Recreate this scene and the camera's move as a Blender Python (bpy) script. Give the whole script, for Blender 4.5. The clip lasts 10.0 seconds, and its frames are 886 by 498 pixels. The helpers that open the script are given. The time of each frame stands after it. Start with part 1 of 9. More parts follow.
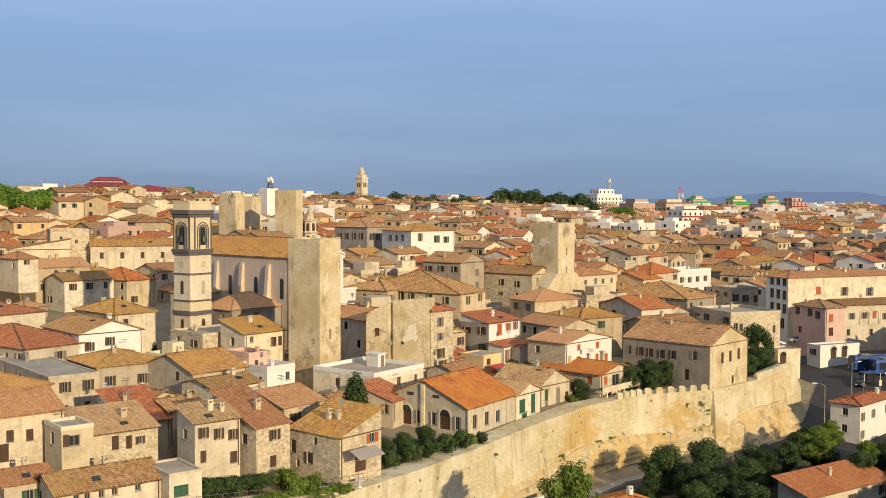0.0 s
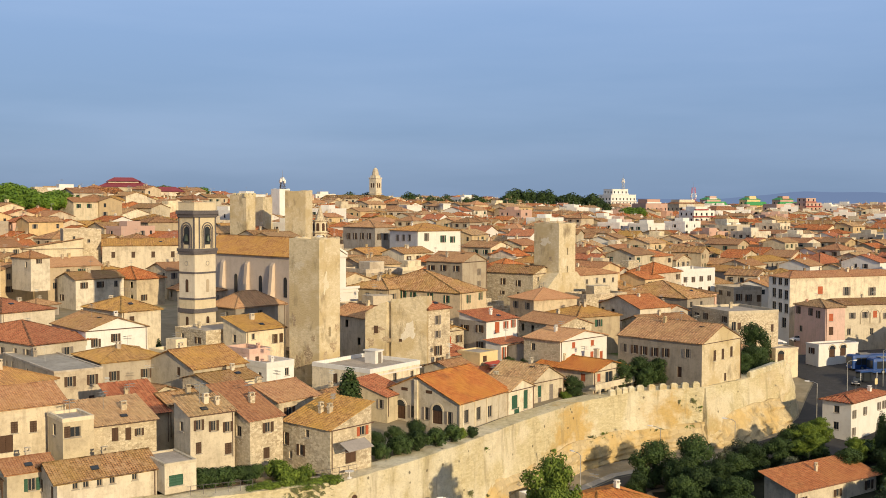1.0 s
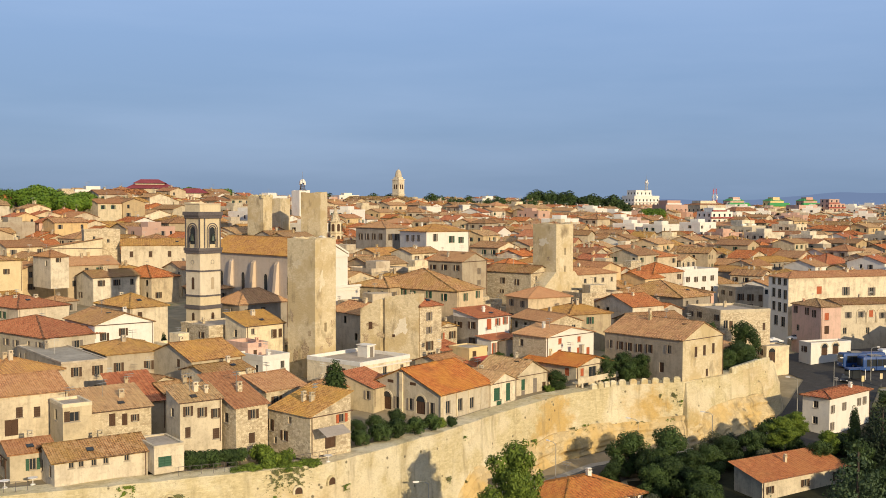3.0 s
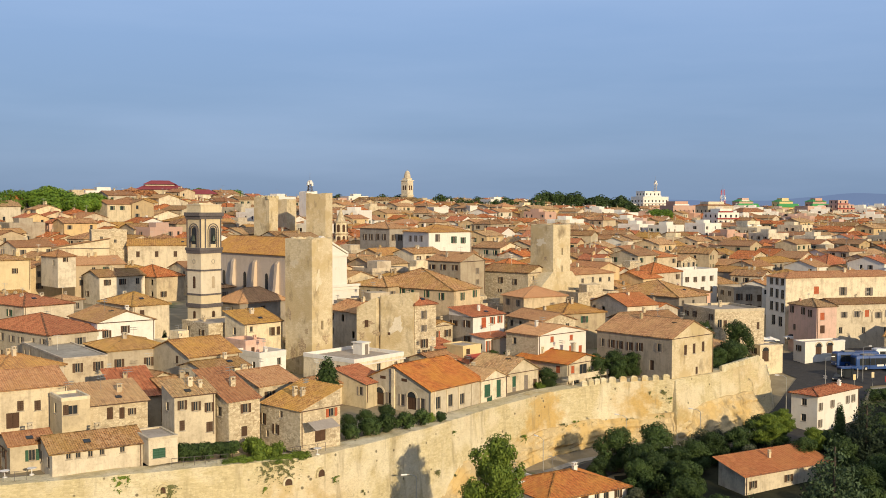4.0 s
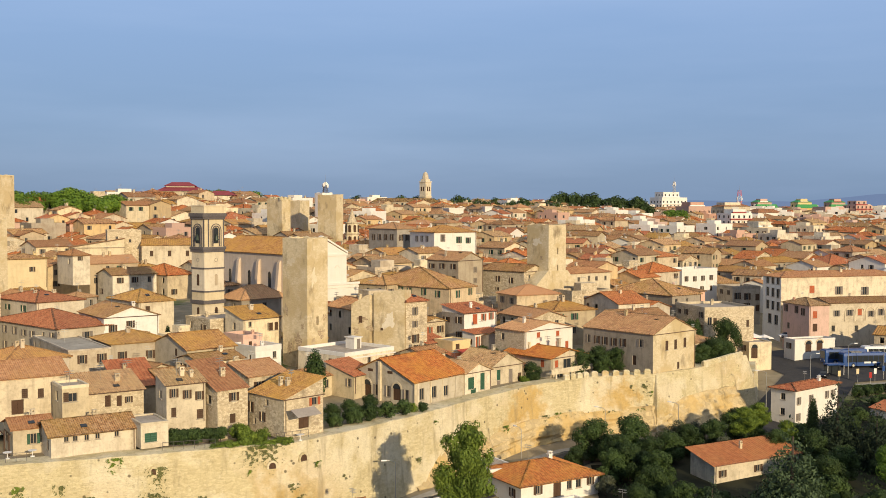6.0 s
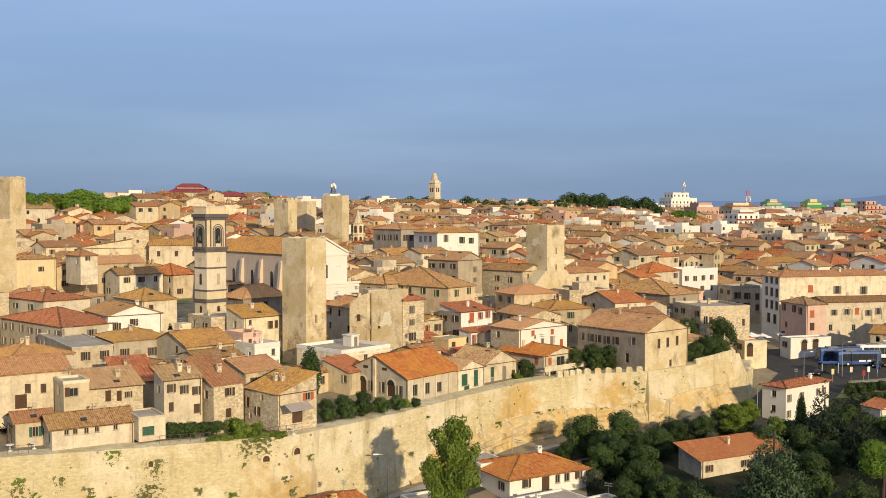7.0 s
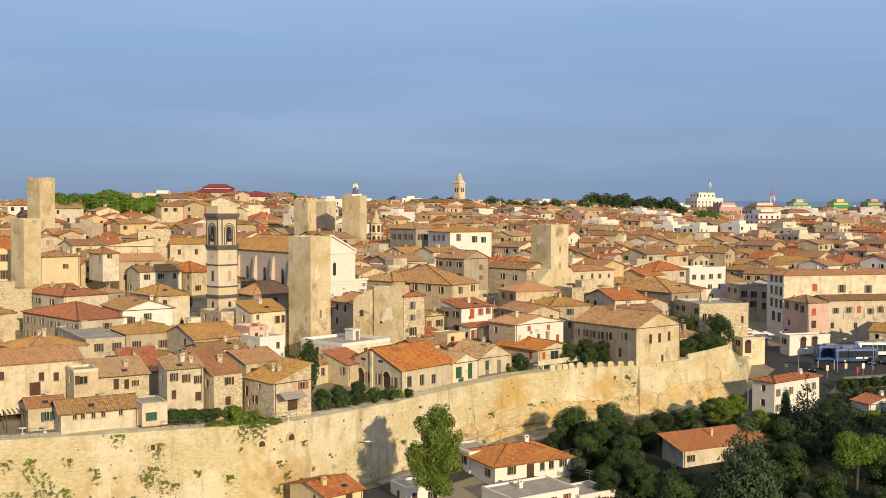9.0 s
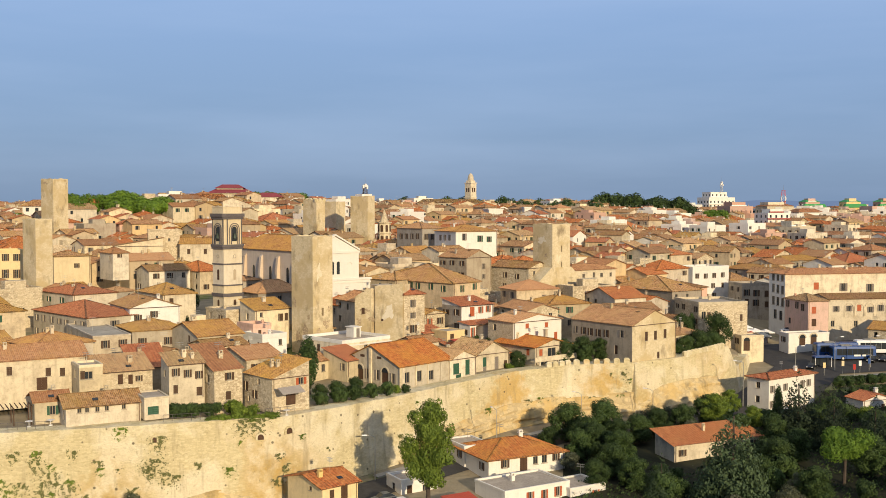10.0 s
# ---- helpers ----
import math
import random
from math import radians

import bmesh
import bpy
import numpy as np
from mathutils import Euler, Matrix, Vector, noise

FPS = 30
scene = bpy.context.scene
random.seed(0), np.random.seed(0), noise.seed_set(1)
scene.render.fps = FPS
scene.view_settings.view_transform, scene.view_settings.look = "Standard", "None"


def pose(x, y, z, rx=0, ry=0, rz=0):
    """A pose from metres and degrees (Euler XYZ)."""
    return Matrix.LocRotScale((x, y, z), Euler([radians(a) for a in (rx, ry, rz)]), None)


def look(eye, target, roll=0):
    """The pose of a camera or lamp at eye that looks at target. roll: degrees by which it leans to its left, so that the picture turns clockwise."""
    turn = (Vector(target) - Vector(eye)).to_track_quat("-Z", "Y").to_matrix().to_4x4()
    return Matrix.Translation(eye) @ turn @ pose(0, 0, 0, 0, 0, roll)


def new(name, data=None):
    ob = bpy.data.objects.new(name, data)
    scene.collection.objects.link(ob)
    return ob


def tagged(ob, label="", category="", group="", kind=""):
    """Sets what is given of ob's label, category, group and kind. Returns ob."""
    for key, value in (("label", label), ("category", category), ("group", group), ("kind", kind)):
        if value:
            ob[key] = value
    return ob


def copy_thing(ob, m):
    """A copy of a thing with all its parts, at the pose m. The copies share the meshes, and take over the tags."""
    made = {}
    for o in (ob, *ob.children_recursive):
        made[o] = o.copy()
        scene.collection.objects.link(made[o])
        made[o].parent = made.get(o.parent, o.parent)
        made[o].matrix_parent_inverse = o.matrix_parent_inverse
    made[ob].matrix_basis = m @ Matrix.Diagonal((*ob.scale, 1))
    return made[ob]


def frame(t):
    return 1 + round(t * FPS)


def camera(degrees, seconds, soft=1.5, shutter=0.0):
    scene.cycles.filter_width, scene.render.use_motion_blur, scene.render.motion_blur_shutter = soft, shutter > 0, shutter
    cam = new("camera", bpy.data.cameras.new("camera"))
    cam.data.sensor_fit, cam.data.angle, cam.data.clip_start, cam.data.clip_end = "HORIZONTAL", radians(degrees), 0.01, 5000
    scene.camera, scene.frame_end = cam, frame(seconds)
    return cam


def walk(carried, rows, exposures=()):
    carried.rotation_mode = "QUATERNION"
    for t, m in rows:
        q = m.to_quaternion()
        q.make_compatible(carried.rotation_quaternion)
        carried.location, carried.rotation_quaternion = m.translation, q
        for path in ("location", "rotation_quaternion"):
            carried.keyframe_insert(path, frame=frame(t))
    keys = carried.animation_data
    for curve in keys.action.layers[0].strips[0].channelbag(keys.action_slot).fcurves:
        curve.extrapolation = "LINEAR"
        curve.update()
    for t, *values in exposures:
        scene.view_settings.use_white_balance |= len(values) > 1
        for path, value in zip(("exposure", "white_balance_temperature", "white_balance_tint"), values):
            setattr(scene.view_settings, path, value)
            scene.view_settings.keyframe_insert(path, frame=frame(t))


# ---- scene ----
cam = camera(46.0, 10.0, soft=0.9)
PATH = [
    (0, (4.16, -0.862, 49.748), (4.097, 1.135, 49.66), 0.2),
    (0.5, (6.062, -2.759, 49.787), (5.979, -0.762, 49.699), 0.2),
    (1, (8.007, -4.706, 49.855), (7.907, -2.71, 49.767), 0.2),
    (1.5, (10.025, -6.704, 49.922), (9.908, -4.709, 49.835), 0.2),
    (2, (11.983, -8.595, 49.95), (11.85, -6.601, 49.863), 0.2),
    (2.5, (13.982, -10.502, 50.018), (13.832, -8.51, 49.931), 0.2),
    (4, (19.916, -16.078, 50.049), (19.723, -14.089, 49.964), 0.2),
    (4.5, (21.89, -17.92, 50.063), (21.683, -15.933, 49.979), 0.2),
    (5, (23.919, -19.727, 50.078), (23.698, -17.741, 49.994), 0.2),
    (5.5, (25.925, -21.533, 50.085), (25.69, -19.549, 50.001), 0.2),
    (7, (32.013, -26.838, 50.058), (31.736, -24.859, 49.976), 0.1),
    (7.5, (33.99, -28.497, 50.088), (33.697, -26.52, 50.006), 0.1),
    (8, (36.078, -30.281, 50.1), (35.767, -28.307, 50.018), 0.1),
    (8.5, (38.114, -31.941, 50.082), (37.787, -29.969, 50.0), 0.1),
    (9, (40.319, -33.58, 50.026), (39.974, -31.612, 49.944), 0.1),
    (9.5, (42.35, -35.225, 50.033), (41.99, -33.259, 49.951), 0.0),
    (10, (44.508, -36.925, 50.0), (44.131, -34.963, 49.918), 0.0),
]
walk(cam, [(t, look(eye, target, roll)) for t, eye, target, roll in PATH])

# ---- daylight ----
SUN_WAY = Vector((-0.575, 0.78, -0.255)).normalized()
sun = new("sun", bpy.data.lights.new("sun", "SUN"))
sun.data.energy, sun.data.angle, sun.data.color = 4.5, radians(0.6), (1.0, 0.80, 0.515)
sun.rotation_euler = SUN_WAY.to_track_quat("-Z", "Y").to_euler()
world = bpy.data.worlds.new("sky")
scene.world = world
world.use_nodes = True
wn, wl = world.node_tree.nodes, world.node_tree.links
wn.clear()
sky = wn.new("ShaderNodeTexSky")
sky.sky_type, sky.sun_disc = "NISHITA", False
sky.sun_elevation, sky.sun_rotation = radians(15), math.atan2(-SUN_WAY.x, -SUN_WAY.y)
sky.altitude, sky.dust_density, sky.ozone_density = 100, 1.2, 1.6
way = wn.new("ShaderNodeTexCoord")
parts_of = wn.new("ShaderNodeSeparateXYZ")
wl.new(way.outputs["Generated"], parts_of.inputs[0])
band = wn.new("ShaderNodeValToRGB")
for spot, (place, tone) in zip([band.color_ramp.elements[0], band.color_ramp.elements[1], band.color_ramp.elements.new(0.5)],
                               ((0.0, (0.185, 0.278, 0.440, 1)), (1.0, (0.035, 0.065, 0.18, 1)), (0.2, (0.262, 0.40, 0.665, 1)))):
    spot.position, spot.color = place, tone
for place, tone in ((0.3, (0.16, 0.255, 0.46, 1)), (0.5, (0.062, 0.105, 0.23, 1))):
    spot = band.color_ramp.elements.new(place)
    spot.color = tone
extra = band.color_ramp.elements.new(0.075)
extra.color = (0.20, 0.312, 0.515, 1)
wl.new(parts_of.outputs["Z"], band.inputs[0])
stretch = wn.new("ShaderNodeMapping")
stretch.inputs["Scale"].default_value = (1.2, 1.2, 9.0)
wl.new(way.outputs["Generated"], stretch.inputs[0])
cloud = wn.new("ShaderNodeTexNoise")
cloud.inputs["Scale"].default_value, cloud.inputs["Detail"].default_value, cloud.inputs["Roughness"].default_value = 1.6, 5, 0.55
wl.new(stretch.outputs[0], cloud.inputs[0])
veil = wn.new("ShaderNodeMapRange")
veil.inputs["From Min"].default_value, veil.inputs["From Max"].default_value = 0.42, 0.75
veil.inputs["To Max"].default_value = 0.3
wl.new(cloud.outputs[0], veil.inputs[0])
thin = wn.new("ShaderNodeMix")
thin.data_type = "RGBA"
thin.inputs[7].default_value = (0.40, 0.52, 0.76, 1)
wl.new(veil.outputs[0], thin.inputs[0])
wl.new(band.outputs[0], thin.inputs[6])
both = wn.new("ShaderNodeMix")
both.data_type, both.blend_type = "RGBA", "ADD"
both.inputs[0].default_value = 1.0
dim = wn.new("ShaderNodeVectorMath")
dim.operation = "SCALE"
dim.inputs["Scale"].default_value = 0.012
wl.new(sky.outputs[0], dim.inputs[0])
wl.new(thin.outputs[2], both.inputs[6])
wl.new(dim.outputs[0], both.inputs[7])
back = wn.new("ShaderNodeBackground")
back.inputs["Strength"].default_value = 1.0
wl.new(both.outputs[2], back.inputs[0])
outw = wn.new("ShaderNodeOutputWorld")
wl.new(back.outputs[0], outw.inputs[0])


# ---- materials ----
def mat(name, rough=0.9, metal=0.0):
    m = bpy.data.materials.new(name)
    m.use_nodes = True
    b = m.node_tree.nodes["Principled BSDF"]
    b.inputs["Roughness"].default_value, b.inputs["Metallic"].default_value = rough, metal
    b.inputs["Specular IOR Level"].default_value = 0.25
    return m, m.node_tree.nodes, m.node_tree.links, b


def mixed(n, l, a, b, f, mode="MIX"):
    x = n.new("ShaderNodeMix")
    x.data_type, x.blend_type = "RGBA", mode
    for slot, v in ((0, f), (6, a), (7, b)):
        if isinstance(v, (int, float)):
            x.inputs[slot].default_value = v
        elif isinstance(v, tuple):
            x.inputs[slot].default_value = (*v[:3], 1)
        else:
            l.new(v, x.inputs[slot])
    return x.outputs[2]


def noise_of(n, l, vec, scale, detail=4, lo=0.35, hi=0.7, rough=0.6):
    t = n.new("ShaderNodeTexNoise")
    t.inputs["Scale"].default_value, t.inputs["Detail"].default_value, t.inputs["Roughness"].default_value = scale, detail, rough
    l.new(vec, t.inputs["Vector"])
    r = n.new("ShaderNodeMapRange")
    r.inputs["From Min"].default_value, r.inputs["From Max"].default_value = lo, hi
    l.new(t.outputs[0], r.inputs[0])
    return r.outputs[0]


def place_of(n, l, scale=(1, 1, 1), shift=True):
    """Object coordinates in metres, moved at random from object to object."""
    c = n.new("ShaderNodeTexCoord")
    mp = n.new("ShaderNodeMapping")
    mp.inputs["Scale"].default_value = scale
    l.new(c.outputs["Object"], mp.inputs[0])
    if shift:
        info = n.new("ShaderNodeObjectInfo")
        k = n.new("ShaderNodeMath")
        k.operation = "MULTIPLY"
        k.inputs[1].default_value = 97.0
        l.new(info.outputs["Random"], k.inputs[0])
        l.new(k.outputs[0], mp.inputs["Location"])
    return mp.outputs[0]


def chance_of(n, l, k=1.0):
    """A number from 0 to 1 of each object's own, and of each house in the joined far rows."""
    info, tone, add, fold = n.new("ShaderNodeObjectInfo"), n.new("ShaderNodeAttribute"), n.new("ShaderNodeMath"), n.new("ShaderNodeMath")
    tone.attribute_name = "tone"
    l.new(info.outputs["Random"], add.inputs[0])
    l.new(tone.outputs["Fac"], add.inputs[1])
    fold.operation = "FRACT"
    l.new(scaled(n, l, add.outputs[0], k), fold.inputs[0])
    return fold.outputs[0]


def bump_of(n, l, b, height, strength=0.4, dist=0.05):
    k = n.new("ShaderNodeBump")
    k.inputs["Strength"].default_value, k.inputs["Distance"].default_value = strength, dist
    l.new(height, k.inputs["Height"])
    l.new(k.outputs[0], b.inputs["Normal"])


def scaled(n, l, value, k):
    m = n.new("ShaderNodeMath")
    m.operation = "MULTIPLY"
    m.inputs[1].default_value = k
    l.new(value, m.inputs[0])
    return m.outputs[0]


def plaster(name, base, stain=(0.30, 0.24, 0.16), amount=0.45, vary=0.25):
    m, n, l, b = mat(name, 0.92)
    v, streak = place_of(n, l), place_of(n, l, (1.0, 1.0, 0.16))
    hue = n.new("ShaderNodeHueSaturation")
    rng = n.new("ShaderNodeMapRange")
    rng.inputs["To Min"].default_value, rng.inputs["To Max"].default_value = 1 - vary, 1 + vary * 0.6
    l.new(chance_of(n, l), rng.inputs[0])
    sat = n.new("ShaderNodeMapRange")
    sat.inputs["To Min"].default_value, sat.inputs["To Max"].default_value = 0.75, 1.15
    l.new(chance_of(n, l, 7.0), sat.inputs[0])
    l.new(sat.outputs[0], hue.inputs["Saturation"])
    hue.inputs["Color"].default_value = (*base, 1)
    l.new(rng.outputs[0], hue.inputs["Value"])
    c = hue.outputs[0]
    f1 = noise_of(n, l, v, 0.45, 7, 0.47, 0.66)
    k = n.new("ShaderNodeMath")
    k.operation = "MULTIPLY"
    k.inputs[1].default_value = amount
    l.new(f1, k.inputs[0])
    c = mixed(n, l, c, stain, k.outputs[0])
    f2 = noise_of(n, l, streak, 1.3, 6, 0.5, 0.7)
    k2 = n.new("ShaderNodeMath")
    k2.operation = "MULTIPLY"
    k2.inputs[1].default_value = amount * 0.7
    l.new(f2, k2.inputs[0])
    c = mixed(n, l, c, tuple(s * 0.6 for s in stain), k2.outputs[0])
    fine = noise_of(n, l, v, 9.0, 3, 0.3, 0.7)
    blot = noise_of(n, l, v, 1.8, 9, 0.52, 0.68, 0.8)
    k3 = n.new("ShaderNodeMath")
    k3.operation = "MULTIPLY"
    k3.inputs[1].default_value = amount * 0.5
    l.new(blot, k3.inputs[0])
    c = mixed(n, l, c, tuple(0.8 * q for q in stain), k3.outputs[0])
    grit = noise_of(n, l, v, 3.6, 8, 0.50, 0.74, 0.85)
    c = mixed(n, l, c, tuple(0.55 * q for q in stain), scaled(n, l, grit, amount * 0.45))
    l.new(c, b.inputs["Base Color"])
    bump_of(n, l, b, fine, 0.5, 0.04)
    return m


def masonry(name, a, c2, joint, scale=2.2, patch=(0.45, 0.38, 0.24), patched=0.5, big=0.16, dark=(0.14, 0.12, 0.08), darkness=0.35):
    """Rubble stone with joints, uneven stones, mortar patches and dark stains."""
    m, n, l, b = mat(name, 0.95)
    v = place_of(n, l, (1, 1, 1.5))
    plain = place_of(n, l)
    cell = n.new("ShaderNodeTexVoronoi")
    cell.inputs["Scale"].default_value = scale
    l.new(v, cell.inputs["Vector"])
    edge = n.new("ShaderNodeTexVoronoi")
    edge.feature = "DISTANCE_TO_EDGE"
    edge.inputs["Scale"].default_value = scale
    l.new(v, edge.inputs["Vector"])
    sep = n.new("ShaderNodeSeparateColor")
    l.new(cell.outputs["Color"], sep.inputs[0])
    c = mixed(n, l, a, c2, sep.outputs[0])
    gap = n.new("ShaderNodeMapRange")
    gap.inputs["From Max"].default_value = 0.07
    gap.inputs["To Min"].default_value, gap.inputs["To Max"].default_value = 0.5, 0.0
    l.new(edge.outputs["Distance"], gap.inputs[0])
    c = mixed(n, l, c, joint, gap.outputs[0])
    f = noise_of(n, l, plain, big, 6, 0.47, 0.58, 0.55)
    k = n.new("ShaderNodeMath")
    k.operation = "MULTIPLY"
    k.inputs[1].default_value = patched
    l.new(f, k.inputs[0])
    c = mixed(n, l, c, patch, k.outputs[0])
    f = noise_of(n, l, place_of(n, l, (1, 1, 0.45)), 0.45, 6, 0.55, 0.72, 0.6)
    k = n.new("ShaderNodeMath")
    k.operation = "MULTIPLY"
    k.inputs[1].default_value = darkness
    l.new(f, k.inputs[0])
    c = mixed(n, l, c, dark, k.outputs[0])
    l.new(c, b.inputs["Base Color"])
    rough = noise_of(n, l, plain, 4.0, 5, 0.2, 0.8)
    add = n.new("ShaderNodeMath")
    add.operation = "SUBTRACT"
    l.new(rough, add.inputs[0])
    l.new(gap.outputs[0], add.inputs[1])
    bump_of(n, l, b, add.outputs[0], 0.6, 0.06)
    return m


def tiles(name, tones, lichen=(0.42, 0.27, 0.07), mossy=0.5, vary=0.3):
    """Clay roof tiles by UV in metres: courses, tiles of uneven colour, lichen and soot."""
    m, n, l, b = mat(name, 0.88)
    uv = n.new("ShaderNodeTexCoord")
    brick = n.new("ShaderNodeTexBrick")
    brick.offset, brick.inputs["Scale"].default_value = 0.0, 1.0
    brick.inputs["Brick Width"].default_value, brick.inputs["Row Height"].default_value = 0.28, 0.36
    brick.inputs["Mortar Size"].default_value, brick.inputs["Mortar Smooth"].default_value = 0.03, 0.35
    brick.inputs["Color1"].default_value, brick.inputs["Color2"].default_value = (*tones[0], 1), (*tones[1], 1)
    brick.inputs["Mortar"].default_value = (*(t * 0.15 for t in tones[1]), 1)
    l.new(uv.outputs["UV"], brick.inputs["Vector"])
    v = place_of(n, l)
    c = mixed(n, l, brick.outputs["Color"], tones[2], scaled(n, l, noise_of(n, l, v, 1.6, 6, 0.46, 0.62), 0.7))
    k = n.new("ShaderNodeMath")
    k.operation = "MULTIPLY"
    k.inputs[1].default_value = mossy
    l.new(noise_of(n, l, v, 0.28, 6, 0.42, 0.66), k.inputs[0])
    c = mixed(n, l, c, lichen, k.outputs[0])
    k = n.new("ShaderNodeMath")
    k.operation = "MULTIPLY"
    k.inputs[1].default_value = 0.45
    l.new(noise_of(n, l, v, 0.6, 6, 0.55, 0.8), k.inputs[0])
    c = mixed(n, l, c, (0.07, 0.05, 0.035), k.outputs[0])
    own = n.new("ShaderNodeMapRange")
    own.inputs["From Min"].default_value = 0.45
    own.inputs["To Max"].default_value = vary * 1.6
    l.new(chance_of(n, l, 5.0), own.inputs[0])
    c = mixed(n, l, c, (0.40, 0.155, 0.075), own.outputs[0])
    own = n.new("ShaderNodeMapRange")
    own.inputs["From Min"].default_value = 0.6
    own.inputs["To Max"].default_value = vary * 1.4
    l.new(chance_of(n, l, 11.0), own.inputs[0])
    c = mixed(n, l, c, (0.50, 0.30, 0.155), own.outputs[0])
    hue = n.new("ShaderNodeHueSaturation")
    rng = n.new("ShaderNodeMapRange")
    rng.inputs["To Min"].default_value, rng.inputs["To Max"].default_value = 1 - vary, 1 + vary * 0.5
    l.new(chance_of(n, l), rng.inputs[0])
    l.new(rng.outputs[0], hue.inputs["Value"])
    l.new(c, hue.inputs["Color"])
    l.new(hue.outputs[0], b.inputs["Base Color"])
    bump_of(n, l, b, brick.outputs["Fac"], 0.5, -0.05)
    return m


def plain(name, base, rough=0.7, metal=0.0, grain=6.0, depth=0.25, spec=0.25):
    m, n, l, b = mat(name, rough, metal)
    v = place_of(n, l)
    c = mixed(n, l, base, tuple(x * (1 - depth) for x in base), noise_of(n, l, v, grain, 4))
    c = mixed(n, l, c, tuple(min(1, x * (1 + depth * 0.6)) for x in base), noise_of(n, l, v, grain * 0.13, 4, 0.5, 0.75))
    l.new(c, b.inputs["Base Color"])
    b.inputs["Specular IOR Level"].default_value = spec
    return m


def leafy(name, dark, light):
    m, n, l, b = mat(name, 0.7)
    geo = n.new("ShaderNodeNewGeometry")
    clump = noise_of(n, l, place_of(n, l), 0.8, 3, 0.38, 0.62)
    c = mixed(n, l, dark, light, scaled(n, l, clump, 0.55))
    c = mixed(n, l, c, light, scaled(n, l, geo.outputs["Random Per Island"], 0.6))
    info = n.new("ShaderNodeObjectInfo")
    c = mixed(n, l, c, tuple(0.6 * x for x in dark), scaled(n, l, info.outputs["Random"], 0.45))
    l.new(c, b.inputs["Base Color"])
    b.inputs["Subsurface Weight"].default_value = 0.0
    return m


def glassy(name, base=(0.03, 0.035, 0.04)):
    m, n, l, b = mat(name, 0.12)
    b.inputs["Base Color"].default_value = (*base, 1)
    b.inputs["Specular IOR Level"].default_value = 0.3
    return m


def city_stone():
    """The city wall: coursed golden limestone, ochre patches, runs of damp, worn hollows and putlog holes."""
    m, n, l, b = mat("city wall stone", 0.95)
    v, course, run = place_of(n, l), place_of(n, l, (0.8, 0.8, 2.0)), place_of(n, l, (1, 1, 0.12))
    cell = n.new("ShaderNodeTexVoronoi")
    cell.inputs["Scale"].default_value = 2.3
    l.new(course, cell.inputs["Vector"])
    edge = n.new("ShaderNodeTexVoronoi")
    edge.feature, edge.inputs["Scale"].default_value = "DISTANCE_TO_EDGE", 2.3
    l.new(course, edge.inputs["Vector"])
    sep = n.new("ShaderNodeSeparateColor")
    l.new(cell.outputs["Color"], sep.inputs[0])
    c = mixed(n, l, (0.69, 0.60, 0.365), (0.56, 0.475, 0.275), sep.outputs[0])
    c = mixed(n, l, c, (0.50, 0.33, 0.10), scaled(n, l, noise_of(n, l, v, 0.075, 7, 0.53, 0.60), 0.85))
    seat = n.new("ShaderNodeNewGeometry")
    for spot_at, reach in (((20.5, 155.5, 14.6), 4.6), ((36.0, 166.8, 15.6), 4.4), ((62.0, 199.0, 16.5), 4.0)):
        far = n.new("ShaderNodeVectorMath")
        far.operation, far.inputs[1].default_value = "DISTANCE", spot_at
        l.new(seat.outputs["Position"], far.inputs[0])
        ragged = n.new("ShaderNodeMath")
        ragged.operation = "MULTIPLY_ADD"
        ragged.inputs[1].default_value = -4.0
        l.new(noise_of(n, l, v, 0.5, 8, 0.3, 0.7, 0.7), ragged.inputs[0])
        l.new(far.outputs["Value"], ragged.inputs[2])
        fade = n.new("ShaderNodeMapRange")
        fade.inputs["From Min"].default_value, fade.inputs["From Max"].default_value = reach - 1.2, reach - 3.2
        l.new(ragged.outputs[0], fade.inputs[0])
        c = mixed(n, l, c, (0.58, 0.36, 0.09), scaled(n, l, fade.outputs[0], 0.7))
    c = mixed(n, l, c, (0.79, 0.72, 0.53), scaled(n, l, noise_of(n, l, v, 0.15, 8, 0.46, 0.58), 0.75))
    c = mixed(n, l, c, (0.30, 0.24, 0.14), scaled(n, l, noise_of(n, l, run, 0.7, 7, 0.55, 0.70), 0.55))
    c = mixed(n, l, c, (0.30, 0.24, 0.13), scaled(n, l, noise_of(n, l, v, 0.8, 10, 0.55, 0.66, 0.85), 0.6))
    c = mixed(n, l, c, (0.36, 0.29, 0.17), scaled(n, l, noise_of(n, l, course, 3.2, 8, 0.50, 0.68, 0.8), 0.5))
    c = mixed(n, l, c, (0.16, 0.15, 0.07), scaled(n, l, noise_of(n, l, v, 0.35, 10, 0.60, 0.68, 0.85), 0.7))
    hole = n.new("ShaderNodeTexVoronoi")
    hole.inputs["Scale"].default_value = 0.45
    l.new(v, hole.inputs["Vector"])
    spot = n.new("ShaderNodeMapRange")
    spot.inputs["From Min"].default_value, spot.inputs["From Max"].default_value = 0.11, 0.07
    l.new(hole.outputs["Distance"], spot.inputs[0])
    c = mixed(n, l, c, (0.12, 0.10, 0.06), scaled(n, l, spot.outputs[0], 0.85))
    gap = n.new("ShaderNodeMapRange")
    gap.inputs["From Max"].default_value = 0.05
    gap.inputs["To Min"].default_value, gap.inputs["To Max"].default_value = 0.2, 0.0
    l.new(edge.outputs["Distance"], gap.inputs[0])
